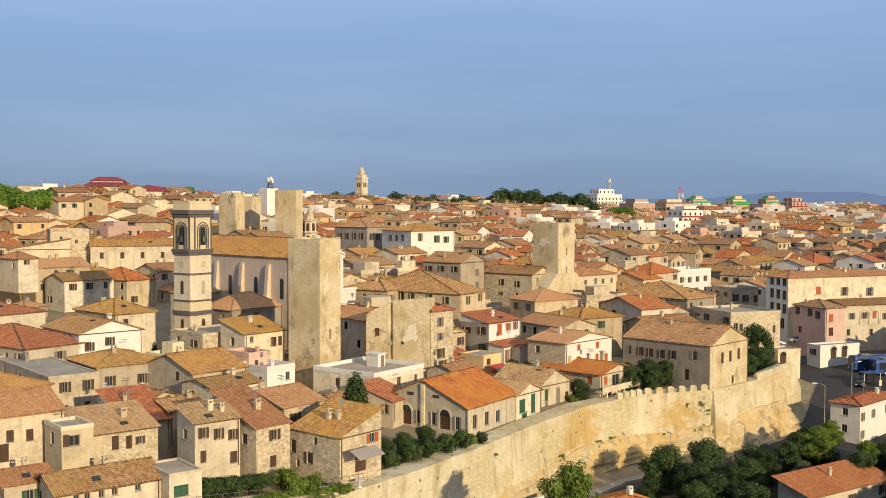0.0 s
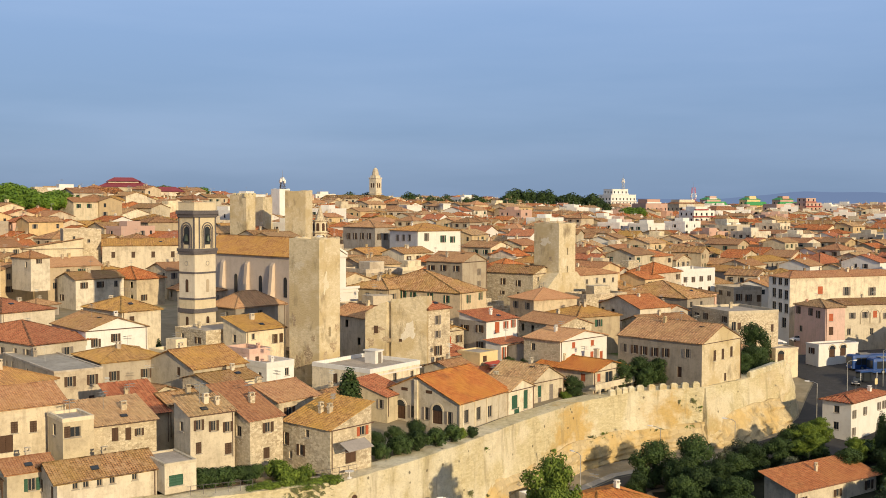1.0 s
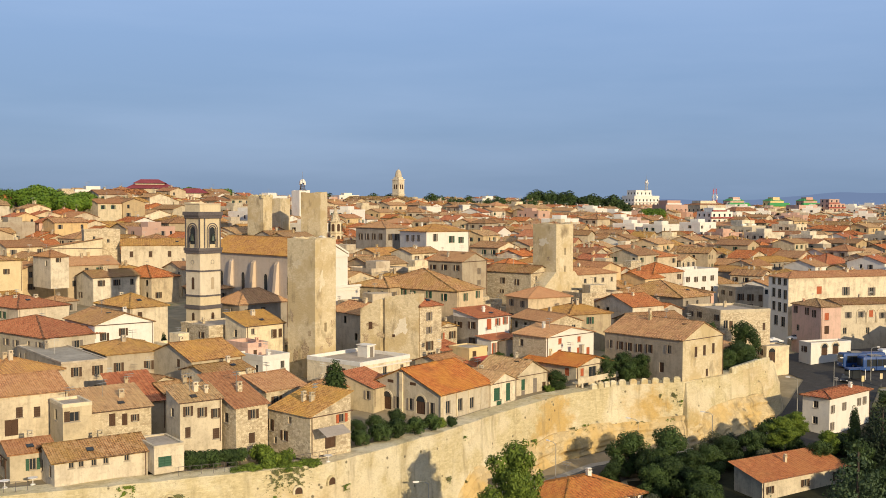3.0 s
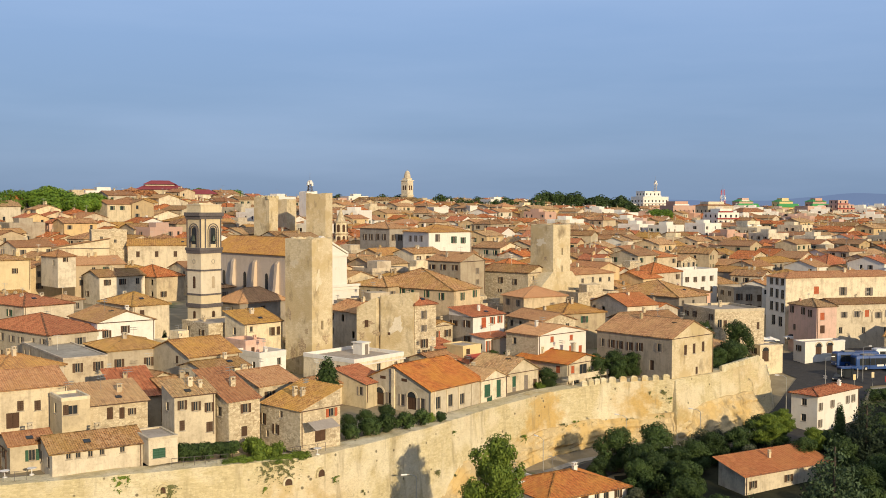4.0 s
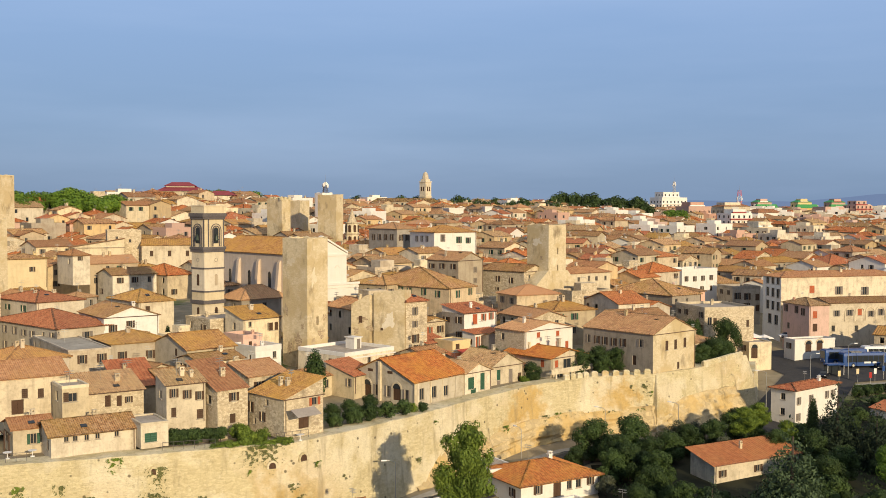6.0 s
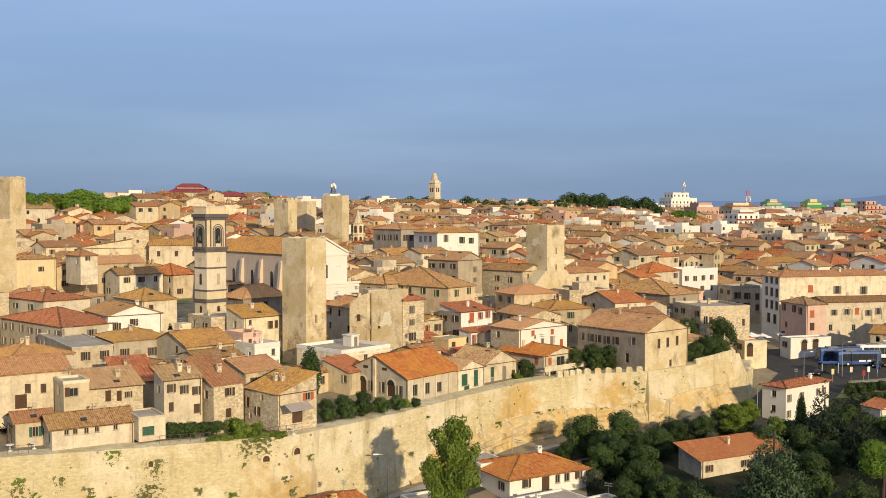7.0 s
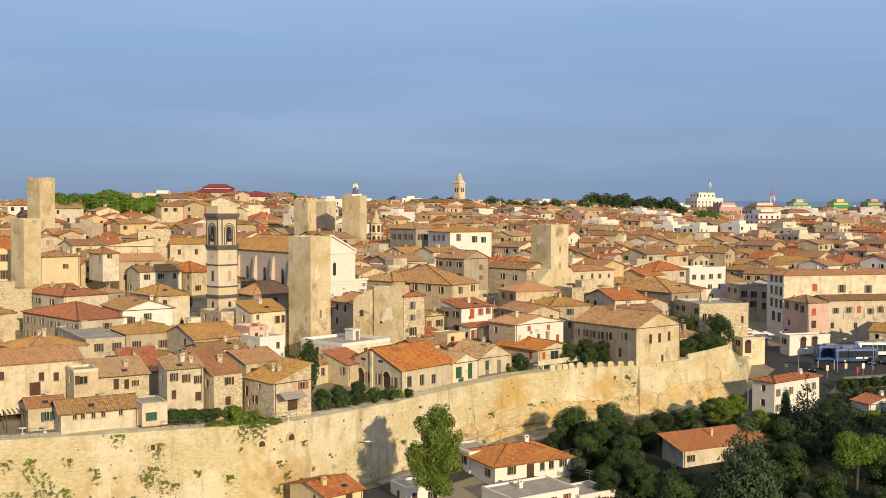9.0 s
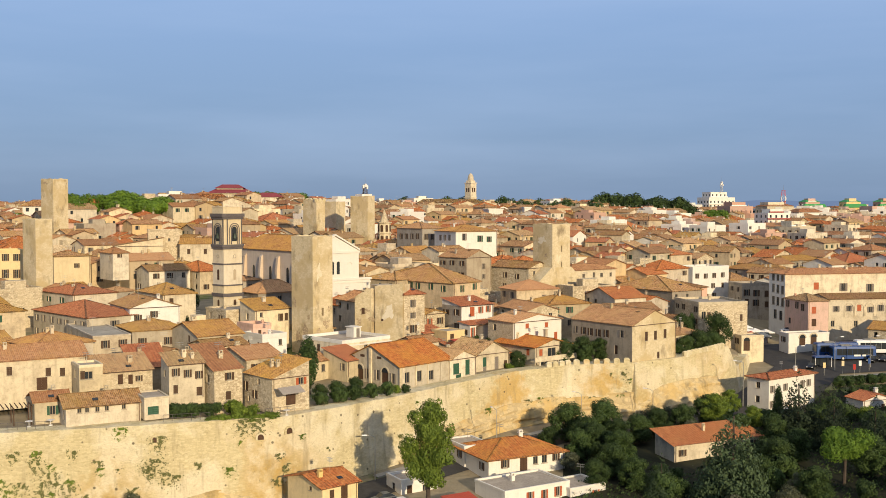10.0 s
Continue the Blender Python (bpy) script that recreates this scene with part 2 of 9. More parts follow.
    c = mixed(n, l, c, (0.36, 0.29, 0.17), gap.outputs[0])
    l.new(c, b.inputs["Base Color"])
    h = n.new("ShaderNodeMath")
    h.operation = "SUBTRACT"
    l.new(noise_of(n, l, v, 1.3, 8, 0.2, 0.8, 0.75), h.inputs[0])
    l.new(gap.outputs[0], h.inputs[1])
    bump_of(n, l, b, h.outputs[0], 0.9, 0.16)
    return m


CREAM = plaster("cream plaster", (0.69, 0.595, 0.42))
OCHRE = plaster("ochre plaster", (0.60, 0.45, 0.25), amount=0.4)
WHITE = plaster("white plaster", (0.76, 0.73, 0.66), (0.50, 0.44, 0.36), 0.2, 0.08)
TAN = plaster("tan plaster", (0.54, 0.45, 0.31), (0.27, 0.2, 0.14), 0.5)
GREY = plaster("grey render", (0.42, 0.37, 0.30), (0.2, 0.17, 0.13), 0.5)
PINK = plaster("pink plaster", (0.66, 0.42, 0.32), (0.4, 0.3, 0.22), 0.35, 0.12)
YELLOW = plaster("yellow plaster", (0.74, 0.57, 0.27), (0.4, 0.32, 0.2), 0.25, 0.1)
STONE = masonry("rubble stone", (0.68, 0.59, 0.42), (0.40, 0.32, 0.21), (0.22, 0.17, 0.11), 2.7, (0.62, 0.52, 0.35), 0.45, 0.3, (0.16, 0.12, 0.08), 0.6)
BLOCK = masonry("old tower stone", (0.66, 0.565, 0.38), (0.57, 0.475, 0.30), (0.47, 0.39, 0.25), 2.2, (0.49, 0.38, 0.20), 0.75, 0.2, (0.20, 0.15, 0.09), 0.8)
TUFA = city_stone()
ROOF = [tiles("tan roof tiles", ((0.62, 0.34, 0.145), (0.35, 0.175, 0.075), (0.58, 0.37, 0.19))),
        tiles("brown roof tiles", ((0.54, 0.27, 0.12), (0.29, 0.145, 0.068), (0.55, 0.32, 0.16)), (0.50, 0.32, 0.14), 0.45),
        tiles("ochre roof tiles", ((0.58, 0.32, 0.10), (0.34, 0.17, 0.055), (0.58, 0.35, 0.12)), (0.55, 0.33, 0.06), 0.6, 0.15),
        tiles("orange roof tiles", ((0.62, 0.19, 0.055), (0.40, 0.105, 0.035), (0.60, 0.25, 0.09)), (0.52, 0.25, 0.07), 0.3, 0.12),
        tiles("red roof tiles", ((0.57, 0.18, 0.08), (0.38, 0.115, 0.055), (0.56, 0.24, 0.11)), (0.48, 0.22, 0.09), 0.25, 0.12),
        tiles("weathered roof tiles", ((0.66, 0.39, 0.18), (0.34, 0.20, 0.10), (0.60, 0.41, 0.22)), (0.54, 0.38, 0.17), 0.5),
        tiles("bright orange roof tiles", ((0.66, 0.21, 0.05), (0.46, 0.13, 0.035), (0.62, 0.27, 0.07)), (0.60, 0.31, 0.05), 0.45, 0.06)]
PAVED = plain("terrace paving", (0.42, 0.36, 0.29), 0.9, 0, 3.0, 0.3)
SHUT_BROWN = plain("brown shutter paint", (0.085, 0.05, 0.03), 0.6, 0, 14.0, 0.3)
SHUT_GREEN = plain("green shutter paint", (0.035, 0.10, 0.06), 0.6, 0, 14.0, 0.3)
SHUT_RED = plain("red brown shutter paint", (0.42, 0.11, 0.045), 0.6, 0, 14.0, 0.25)
SHUT_GREY = plain("grey shutter paint", (0.22, 0.19, 0.16), 0.6, 0, 14.0, 0.25)
FRAME = plain("window frame paint", (0.33, 0.27, 0.20), 0.6, 0, 10.0, 0.2)
GLASS = glassy("window glass")
DARKWOOD = plain("dark wood", (0.09, 0.05, 0.03), 0.75, 0, 12.0, 0.35)
SLATE = plain("dark grey stone band", (0.13, 0.115, 0.115), 0.85, 0, 4.0, 0.3)
METAL = plain("galvanised metal", (0.42, 0.42, 0.40), 0.45, 0.7, 5.0, 0.2)
PIPE = plain("copper brown pipe", (0.16, 0.10, 0.07), 0.6, 0.3, 5.0, 0.2)
CONCRETE = plain("weathered concrete", (0.40, 0.36, 0.29), 0.9, 0, 1.5, 0.3)
WHITEPAINT = plain("white paint", (0.78, 0.76, 0.72), 0.6, 0, 5.0, 0.1)


# ---- building helpers ----
def mesh_of(name, bm, material):
    me = bpy.data.meshes.new(name)
    bm.to_mesh(me)
    bm.free()
    for one in material if isinstance(material, (list, tuple)) else (material,):
        me.materials.append(one)
    return me


def part(name, bm, material, parent, label=""):
    """One mesh object from a bmesh, under a thing or a part."""
    ob = new(name, mesh_of(name, bm, material))
    if parent is not None:
        ob.parent = parent
    return tagged(ob, label)


def base(name, m, label, category, group="", kind=""):
    ob = new(name)
    ob.empty_display_size = 0.5
    ob.matrix_basis = m
    return tagged(ob, label, category, group, kind)


def quad(bm, pts, mi=0):
    f = bm.faces.new([bm.verts.new(p) for p in pts])
    f.material_index = mi
    return f


def box(bm, x0, y0, z0, x1, y1, z1, mi=0, taper=0.0):
    v = [bm.verts.new((x, y, z)) for z, k in ((z0, 0.0), (z1, taper)) for x, y in ((x0 + k, y0 + k), (x1 - k, y0 + k), (x1 - k, y1 - k), (x0 + k, y1 - k))]
    for q in ((3, 2, 1, 0), (4, 5, 6, 7), (0, 1, 5, 4), (1, 2, 6, 5), (2, 3, 7, 6), (3, 0, 4, 7)):
        bm.faces.new([v[i] for i in q]).material_index = mi


def tube(bm, x, y, z0, z1, r0, r1=None, n=8, mi=0, axis="z"):
    r1 = r0 if r1 is None else r1
    rings = []
    for z, r in ((z0, r0), (z1, r1)):
        ring = []
        for k in range(n):
            a, b = r * math.cos(2 * math.pi * k / n), r * math.sin(2 * math.pi * k / n)
            ring.append(bm.verts.new((x + a, y + b, z) if axis == "z" else ((z, x + a, y + b) if axis == "x" else (x + a, z, y + b))))
        rings.append(ring)
    for k in range(n):
        bm.faces.new((rings[0][k], rings[0][(k + 1) % n], rings[1][(k + 1) % n], rings[1][k])).material_index = mi
    bm.faces.new(rings[1]).material_index = mi
    bm.faces.new(rings[0][::-1]).material_index = mi


def facade(bm, at, out, along, length, z0, z1, holes, depth=0.22, mi=0):
    """A wall face from the corner at, with real openings: holes are (u0, z0, u1, z1)."""
    at, along, out = Vector(at), Vector(along), Vector(out)
    us = sorted({0.0, length, *(max(0, min(length, q)) for h in holes for q in (h[0], h[2]))})
    zs = sorted({z0, z1, *(max(z0, min(z1, q)) for h in holes for q in (h[1], h[3]))})
    P = lambda u, z, d=0.0: at + along * u - out * d + Vector((0, 0, z))
    for a, b in zip(us, us[1:]):
        for c, d in zip(zs, zs[1:]):
            mu, mz = (a + b) / 2, (c + d) / 2
            if b - a < 1e-5 or d - c < 1e-5 or any(h[0] < mu < h[2] and h[1] < mz < h[3] for h in holes):
                continue
            quad(bm, [P(a, c), P(b, c), P(b, d), P(a, d)], mi)
    for u0, c, u1, d in holes:
        for p, q in (((u0, c), (u1, c)), ((u1, c), (u1, d)), ((u1, d), (u0, d)), ((u0, d), (u0, c))):
            quad(bm, [P(*p), P(*q), P(*q, depth), P(*p, depth)], mi)


def sheet(bm, at, along, up, length, cut, pitch=0.56, rise=0.09, uvl=None, mi=0):
    """A corrugated slope of clay tiles: along the eaves, up the slope; cut(u) gives the share of the slope (low, high) at u."""
    at, along, up = Vector(at), Vector(along), Vector(up)
    nrm = along.cross(up).normalized()
    n = max(2, int(round(length / pitch)) * 2)
    run = up.length
    last = None
    for i in range(n + 1):
        u = length * i / n
        lo, hi = cut(u)
        off = nrm * (rise if i % 2 else 0.0)
        mid = (lo + hi) / 2
        sag = -0.03 * math.sin(math.pi * u / length)
        row = [(bm.verts.new(at + along * u + up * t + off + nrm * s), (u, t * run)) for t, s in ((lo, 0), (mid, sag), (hi, 0))]
        if last:
            for k in (0, 1):
                vs = (last[k], row[k], row[k + 1], last[k + 1])
                f = bm.faces.new([q[0] for q in vs])
                f.material_index = mi
                for loop, q in zip(f.loops, vs):
                    loop[uvl].uv = q[1]
        last = row


def roof_mesh(lx, ly, ze, kind, pitch=0.32, over=0.35, ridge="x", ribs=0.56, split=0.5):
    """A tiled roof over lx by ly with its eaves at ze: hip, gable or shed. Returns the bmesh and the ridge height."""
    bm = bmesh.new()
    uvl = bm.loops.layers.uv.new("uv")
    x0, y0, x1, y1 = -over, -over, lx + over, ly + over
    z = ze - over * pitch + 0.12
    if kind == "shed":
        span = (y1 - y0) if ridge == "x" else (x1 - x0)
        if ridge == "x":
            sheet(bm, (x0, y0, z), (1, 0, 0), (0, span, span * pitch), x1 - x0, lambda u: (0, 1), ribs, uvl=uvl)
        else:
            sheet(bm, (x0, y1, z), (0, -1, 0), (span, 0, span * pitch), y1 - y0, lambda u: (0, 1), ribs, uvl=uvl)
        top = z + span * pitch
    else:
        if ridge == "x":
            L, S = x1 - x0, y1 - y0
            put = lambda a, b, c: Vector((x0 + a, y0 + b, c))
        else:
            L, S = y1 - y0, x1 - x0
            put = lambda a, b, c: Vector((x0 + b, y0 + a, c))
        A, B = put(1, 0, 0) - put(0, 0, 0), put(0, 1, 0) - put(0, 0, 0)
        half = S * split
        hz = half * pitch
        hip = min(half, L / 2 - 0.01) if kind == "hip" else 0.0
        cut = (lambda u: (0.0, max(0.001, min(1.0, u / hip, (L - u) / hip)))) if hip else (lambda u: (0.0, 1.0))
        flip = ridge != "x"
        s0 = B * half + Vector((0, 0, hz))
        far = S - half
        s1 = -B * far + Vector((0, 0, hz))
        if not flip:
            sheet(bm, put(0, 0, z), A, s0, L, cut, ribs, uvl=uvl)
            sheet(bm, put(L, S, z), -A, s1, L, cut, ribs, uvl=uvl)
        else:
            sheet(bm, put(L, 0, z), -A, s0, L, cut, ribs, uvl=uvl)
            sheet(bm, put(0, S, z), A, s1, L, cut, ribs, uvl=uvl)
        if hip:
            cut2 = lambda u: (0.0, max(0.001, min(1.0, u / half, (S - u) / far)))
            if not flip:
                sheet(bm, put(0, S, z), -B, A * hip + Vector((0, 0, hz)), S, cut2, ribs, uvl=uvl)
                sheet(bm, put(L, 0, z), B, -A * hip + Vector((0, 0, hz)), S, cut2, ribs, uvl=uvl)
            else:
                sheet(bm, put(0, 0, z), B, A * hip + Vector((0, 0, hz)), S, cut2, ribs, uvl=uvl)
                sheet(bm, put(L, S, z), -B, -A * hip + Vector((0, 0, hz)), S, cut2, ribs, uvl=uvl)
        # ridge caps
        a, c = put(hip, half, z + hz + 0.04), put(L - hip, half, z + hz + 0.04)
        lines = [(a, c)]
        if hip:
            lines += [(put(0, 0, z + 0.06), a), (put(0, S, z + 0.06), a), (put(L, 0, z + 0.06), c), (put(L, S, z + 0.06), c)]
        for p, q in lines:
            d = q - p
            if d.length < 0.3:
                continue
            side = d.cross(Vector((0, 0, 1))).normalized() * 0.17
            top_ = Vector((0, 0, 0.1))
            for k in (side, -side):
                quad(bm, [p + k, q + k, q + top_, p + top_] if k is side else [q + k, p + k, p + top_, q + top_])
        top = z + hz
    # the boards under the eaves close the slopes
    e = 0.1
    zb = z - e
    rim = [(x0, y0), (x1, y0), (x1, y1), (x0, y1)]
    if kind == "hip":
        for (ax, ay), (bx, by) in zip(rim, rim[1:] + rim[:1]):
            quad(bm, [(ax, ay, zb), (bx, by, zb), (bx, by, z), (ax, ay, z)])
        quad(bm, [(*p, zb) for p in rim[::-1]])
    elif kind == "gable":
        for s, (a, t) in enumerate((((0, 0), (0, 1)), ((L, 0), (L, 1)))):
            pts = [put(a[0], 0, z), put(a[0], half, z + hz), put(a[0], half, z + hz - e * 1.6), put(a[0], 0, zb)]
            quad(bm, pts if s == (0 if not flip else 1) else pts[::-1])
            pts = [put(a[0], S, z), put(a[0], half, z + hz), put(a[0], half, z + hz - e * 1.6), put(a[0], S, zb)]
            quad(bm, pts[::-1] if s == (0 if not flip else 1) else pts)
        for b in (0, S):
            quad(bm, [put(0, b, zb), put(L, b, zb), put(L, b, z), put(0, b, z)])
            quad(bm, [put(0, b, zb), put(L, b, zb), put(L, half, z + hz - e * 1.6), put(0, half, z + hz - e * 1.6)])
    return bm, top


def panel(bm, x0, y, z0, x1, z1, t):
    """A louvred shutter leaf as one mesh: its face steps in and out."""
    n = max(3, int((z1 - z0) / 0.14))
    rows = []
    for k in range(n + 1):
        z = z0 + (z1 - z0) * k / n
        d = t if k in (0, n) or k % 2 else t * 0.55
        rows.append([bm.verts.new(p) for p in ((x0, y, z), (x0, y - t, z), (x0 + 0.05, y - d, z), (x1 - 0.05, y - d, z), (x1, y - t, z), (x1, y, z))])
    for p, q in zip(rows, rows[1:]):
        for i in range(6):
            bm.faces.new((p[i], p[(i + 1) % 6], q[(i + 1) % 6], q[i]))
    bm.faces.new(rows[0][::-1])
    bm.faces.new(rows[-1])


def window(parent, at, out, along, w, h, kind, depth=0.2):
    """A window or door in an opening whose lower middle is at: frame, pane, sill and shutters."""
    at, out, along = Vector(at), Vector(out), Vector(along)
    up = Vector((0, 0, 1))
    turn = Matrix((along, -out, up)).transposed().to_4x4()
    turn.translation = at
    if kind == "A":
        r = w / 2
        bm = bmesh.new()
        for k in range(10):
            p, q = math.pi * k / 10, math.pi * (k + 1) / 10
            front = [bm.verts.new((e * math.cos(f), -0.1, h + e * math.sin(f))) for e, f in ((r, p), (r + 0.28, p), (r + 0.28, q), (r, q))]
            rear = [bm.verts.new((v.co.x, 0.0, v.co.z)) for v in front]
            bm.faces.new(front[::-1])
            for i in range(4):
                bm.faces.new((front[i], front[(i + 1) % 4], rear[(i + 1) % 4], rear[i]))
        bmesh.ops.remove_doubles(bm, verts=bm.verts[:], dist=0.001)
        arch = part("arch", bm, CREAM, parent)
        arch.matrix_basis = turn
        bm = bmesh.new()
        bm.faces.new([bm.verts.new((r * math.cos(math.pi * k / 10), -0.02, h + r * math.sin(math.pi * k / 10))) for k in range(11)])
        part("fanlight", bm, GLASS, arch)
        kind = "d"
    name = "door" if kind in "dDG" else "window"
    wood = {"g": SHUT_GREEN, "r": SHUT_RED, "R": SHUT_RED, "y": SHUT_GREY, "c": SHUT_BROWN, "G": SHUT_GREEN, "C": SHUT_GREEN, "Y": SHUT_GREY}.get(kind, SHUT_BROWN)
    bm = bmesh.new()
    t = 0.07
    if kind in "dDG":
        for k in range(2):
            a = -w / 2 + k * w / 2
            box(bm, a + 0.01, depth - 0.07, 0.02, a + w / 2 - 0.01, depth - 0.01, h - 0.02)
            box(bm, a + 0.12, depth - 0.10, 0.15, a + w / 2 - 0.12, depth - 0.06, h * 0.45)
            box(bm, a + 0.12, depth - 0.10, h * 0.52, a + w / 2 - 0.12, depth - 0.06, h - 0.15)
        leaf = part(name, bm, wood if kind == "G" else DARKWOOD, parent)
        leaf.matrix_basis = turn
        return leaf
    for x0, z0, x1, z1 in ((-w / 2, 0, -w / 2 + t, h), (w / 2 - t, 0, w / 2, h), (-w / 2 + t, 0, w / 2 - t, t), (-w / 2 + t, h - t, w / 2 - t, h), (-t / 2, t, t / 2, h - t)):
        box(bm, x0, depth - 0.08, z0, x1, depth - 0.01, z1)
    frame_ = part(name, bm, FRAME, parent)
    frame_.matrix_basis = turn
    bm = bmesh.new()
    quad(bm, [(-w / 2, depth - 0.03, 0), (w / 2, depth - 0.03, 0), (w / 2, depth - 0.03, h), (-w / 2, depth - 0.03, h)])
    part("pane", bm, GLASS, frame_)
    bm = bmesh.new()
    box(bm, -w / 2 - 0.12, -0.09, -0.1, w / 2 + 0.12, 0.02, -0.01)
    part("sill", bm, CONCRETE, frame_)
    if kind in "ogry":
        for s in (-1, 1):
            bm = bmesh.new()
            a, b = sorted((s * (w / 2 + 0.03), s * (w / 2 + w * 0.5)))
            panel(bm, a, -0.02, 0.0, b, h, 0.06)
            part("shutter", bm, wood, frame_)
    elif kind in "cRCY":
        for s in (0, 1):
            bm = bmesh.new()
            a = -w / 2 + s * w / 2
            panel(bm, a + 0.01, 0.08, 0.01, a + w / 2 - 0.01, h - 0.01, 0.06)
            part("shutter", bm, wood, frame_)
    return frame_


def chimney(parent, x, y, z0, z1, material, s=0.35):
    bm = bmesh.new()
    box(bm, x - s, y - s * 0.8, z0, x + s, y + s * 0.8, z1)
    box(bm, x - s - 0.08, y - s * 0.8 - 0.08, z1, x + s + 0.08, y + s * 0.8 + 0.08, z1 + 0.12)
    for k in (-1, 1):
        box(bm, x + k * s * 0.8 - 0.06, y - s * 0.6, z1 + 0.12, x + k * s * 0.8 + 0.06, y + s * 0.6, z1 + 0.4)
    box(bm, x - s - 0.05, y - s * 0.8, z1 + 0.4, x + s + 0.05, y + s * 0.8, z1 + 0.5)
    return part("chimney", bm, material, parent)


def antenna(parent, x, y, z, high, turn):
    """A mast with two combs of rods, one connected piece of metal."""
    bm = bmesh.new()
    q, c, s = 0.018, math.cos(radians(turn)), math.sin(radians(turn))
    levels = [0.0, high - 0.42, high - 0.38, high - 0.07, high - 0.03, high]

    def ring_of(zz):
        return [bm.verts.new((a * q, b * q, zz)) for a, b in ((-1, -1), (1, -1), (1, 1), (-1, 1))]

    rings = [ring_of(zz) for zz in levels]
    arms = []
    for k, (a, b) in enumerate(zip(rings, rings[1:])):
        for i in range(4):
            f = bm.faces.new((a[i], a[(i + 1) % 4], b[(i + 1) % 4], b[i]))
            if k in (1, 3) and i in (1, 3):
                arms.append(f)
    bm.faces.new(rings[-1])
    for f in arms:
        way = 1 if f.calc_center_median().x > 0 else -1
        for reach in (0.16, 0.03) * 3:
            f = bmesh.ops.extrude_discrete_faces(bm, faces=[f])["faces"][0]
            bmesh.ops.translate(bm, verts=f.verts, vec=(way * reach, 0, 0))
            if reach == 0.03:
                sides = {g for e in f.edges for g in e.link_faces if g is not f}
                for g in [g for g in sides if abs(g.calc_center_median().y) > q * 0.5]:
                    side = 1 if g.calc_center_median().y > 0 else -1
                    g = bmesh.ops.extrude_discrete_faces(bm, faces=[g])["faces"][0]
                    bmesh.ops.translate(bm, verts=g.verts, vec=(0, side * 0.28, 0))
    bmesh.ops.transform(bm, matrix=pose(x, y, z, 0, 0, turn), verts=bm.verts)
    return part("antenna", bm, METAL, parent)


def default_windows(length, height, seed, kinds="oogcny", every=3.1):
    r = random.Random(seed)
    out, k = [], kinds[r.randrange(len(kinds))]
    rows = max(1, int(height / 2.9))
    n = max(1, int(length / every))
    for row in range(rows):
        for i in range(n):
            if r.random() < 0.22:
                continue
            u = (i + 0.5) * length / n + r.uniform(-0.25, 0.25)
            z = height - 2.05 - row * 2.9
            if z < 0.6:
                continue
            out.append((u, z, r.choice((0.8, 0.9, 1.0)), r.choice((1.1, 1.25, 1.35)), k if r.random() < 0.8 else "n"))
    return out


TAKEN = []


def ring(bm, cx, cz, r, width, y0, y1, half=True, n=10, mi=0):
    """An arch moulding in the plane of x and z."""
    end, count = (math.pi, n + 1) if half else (2 * math.pi, n)
    cuts = [[bm.verts.new((cx + q * math.cos(end * k / n), y, cz + q * math.sin(end * k / n))) for q, y in ((r, y0), (r + width, y0), (r + width, y1), (r, y1))] for k in range(count)]
    for k in range(n):
        a, b = cuts[k], cuts[(k + 1) % count]
        for i in range(4):
            bm.faces.new((a[i], a[(i + 1) % 4], b[(i + 1) % 4], b[i])).material_index = mi


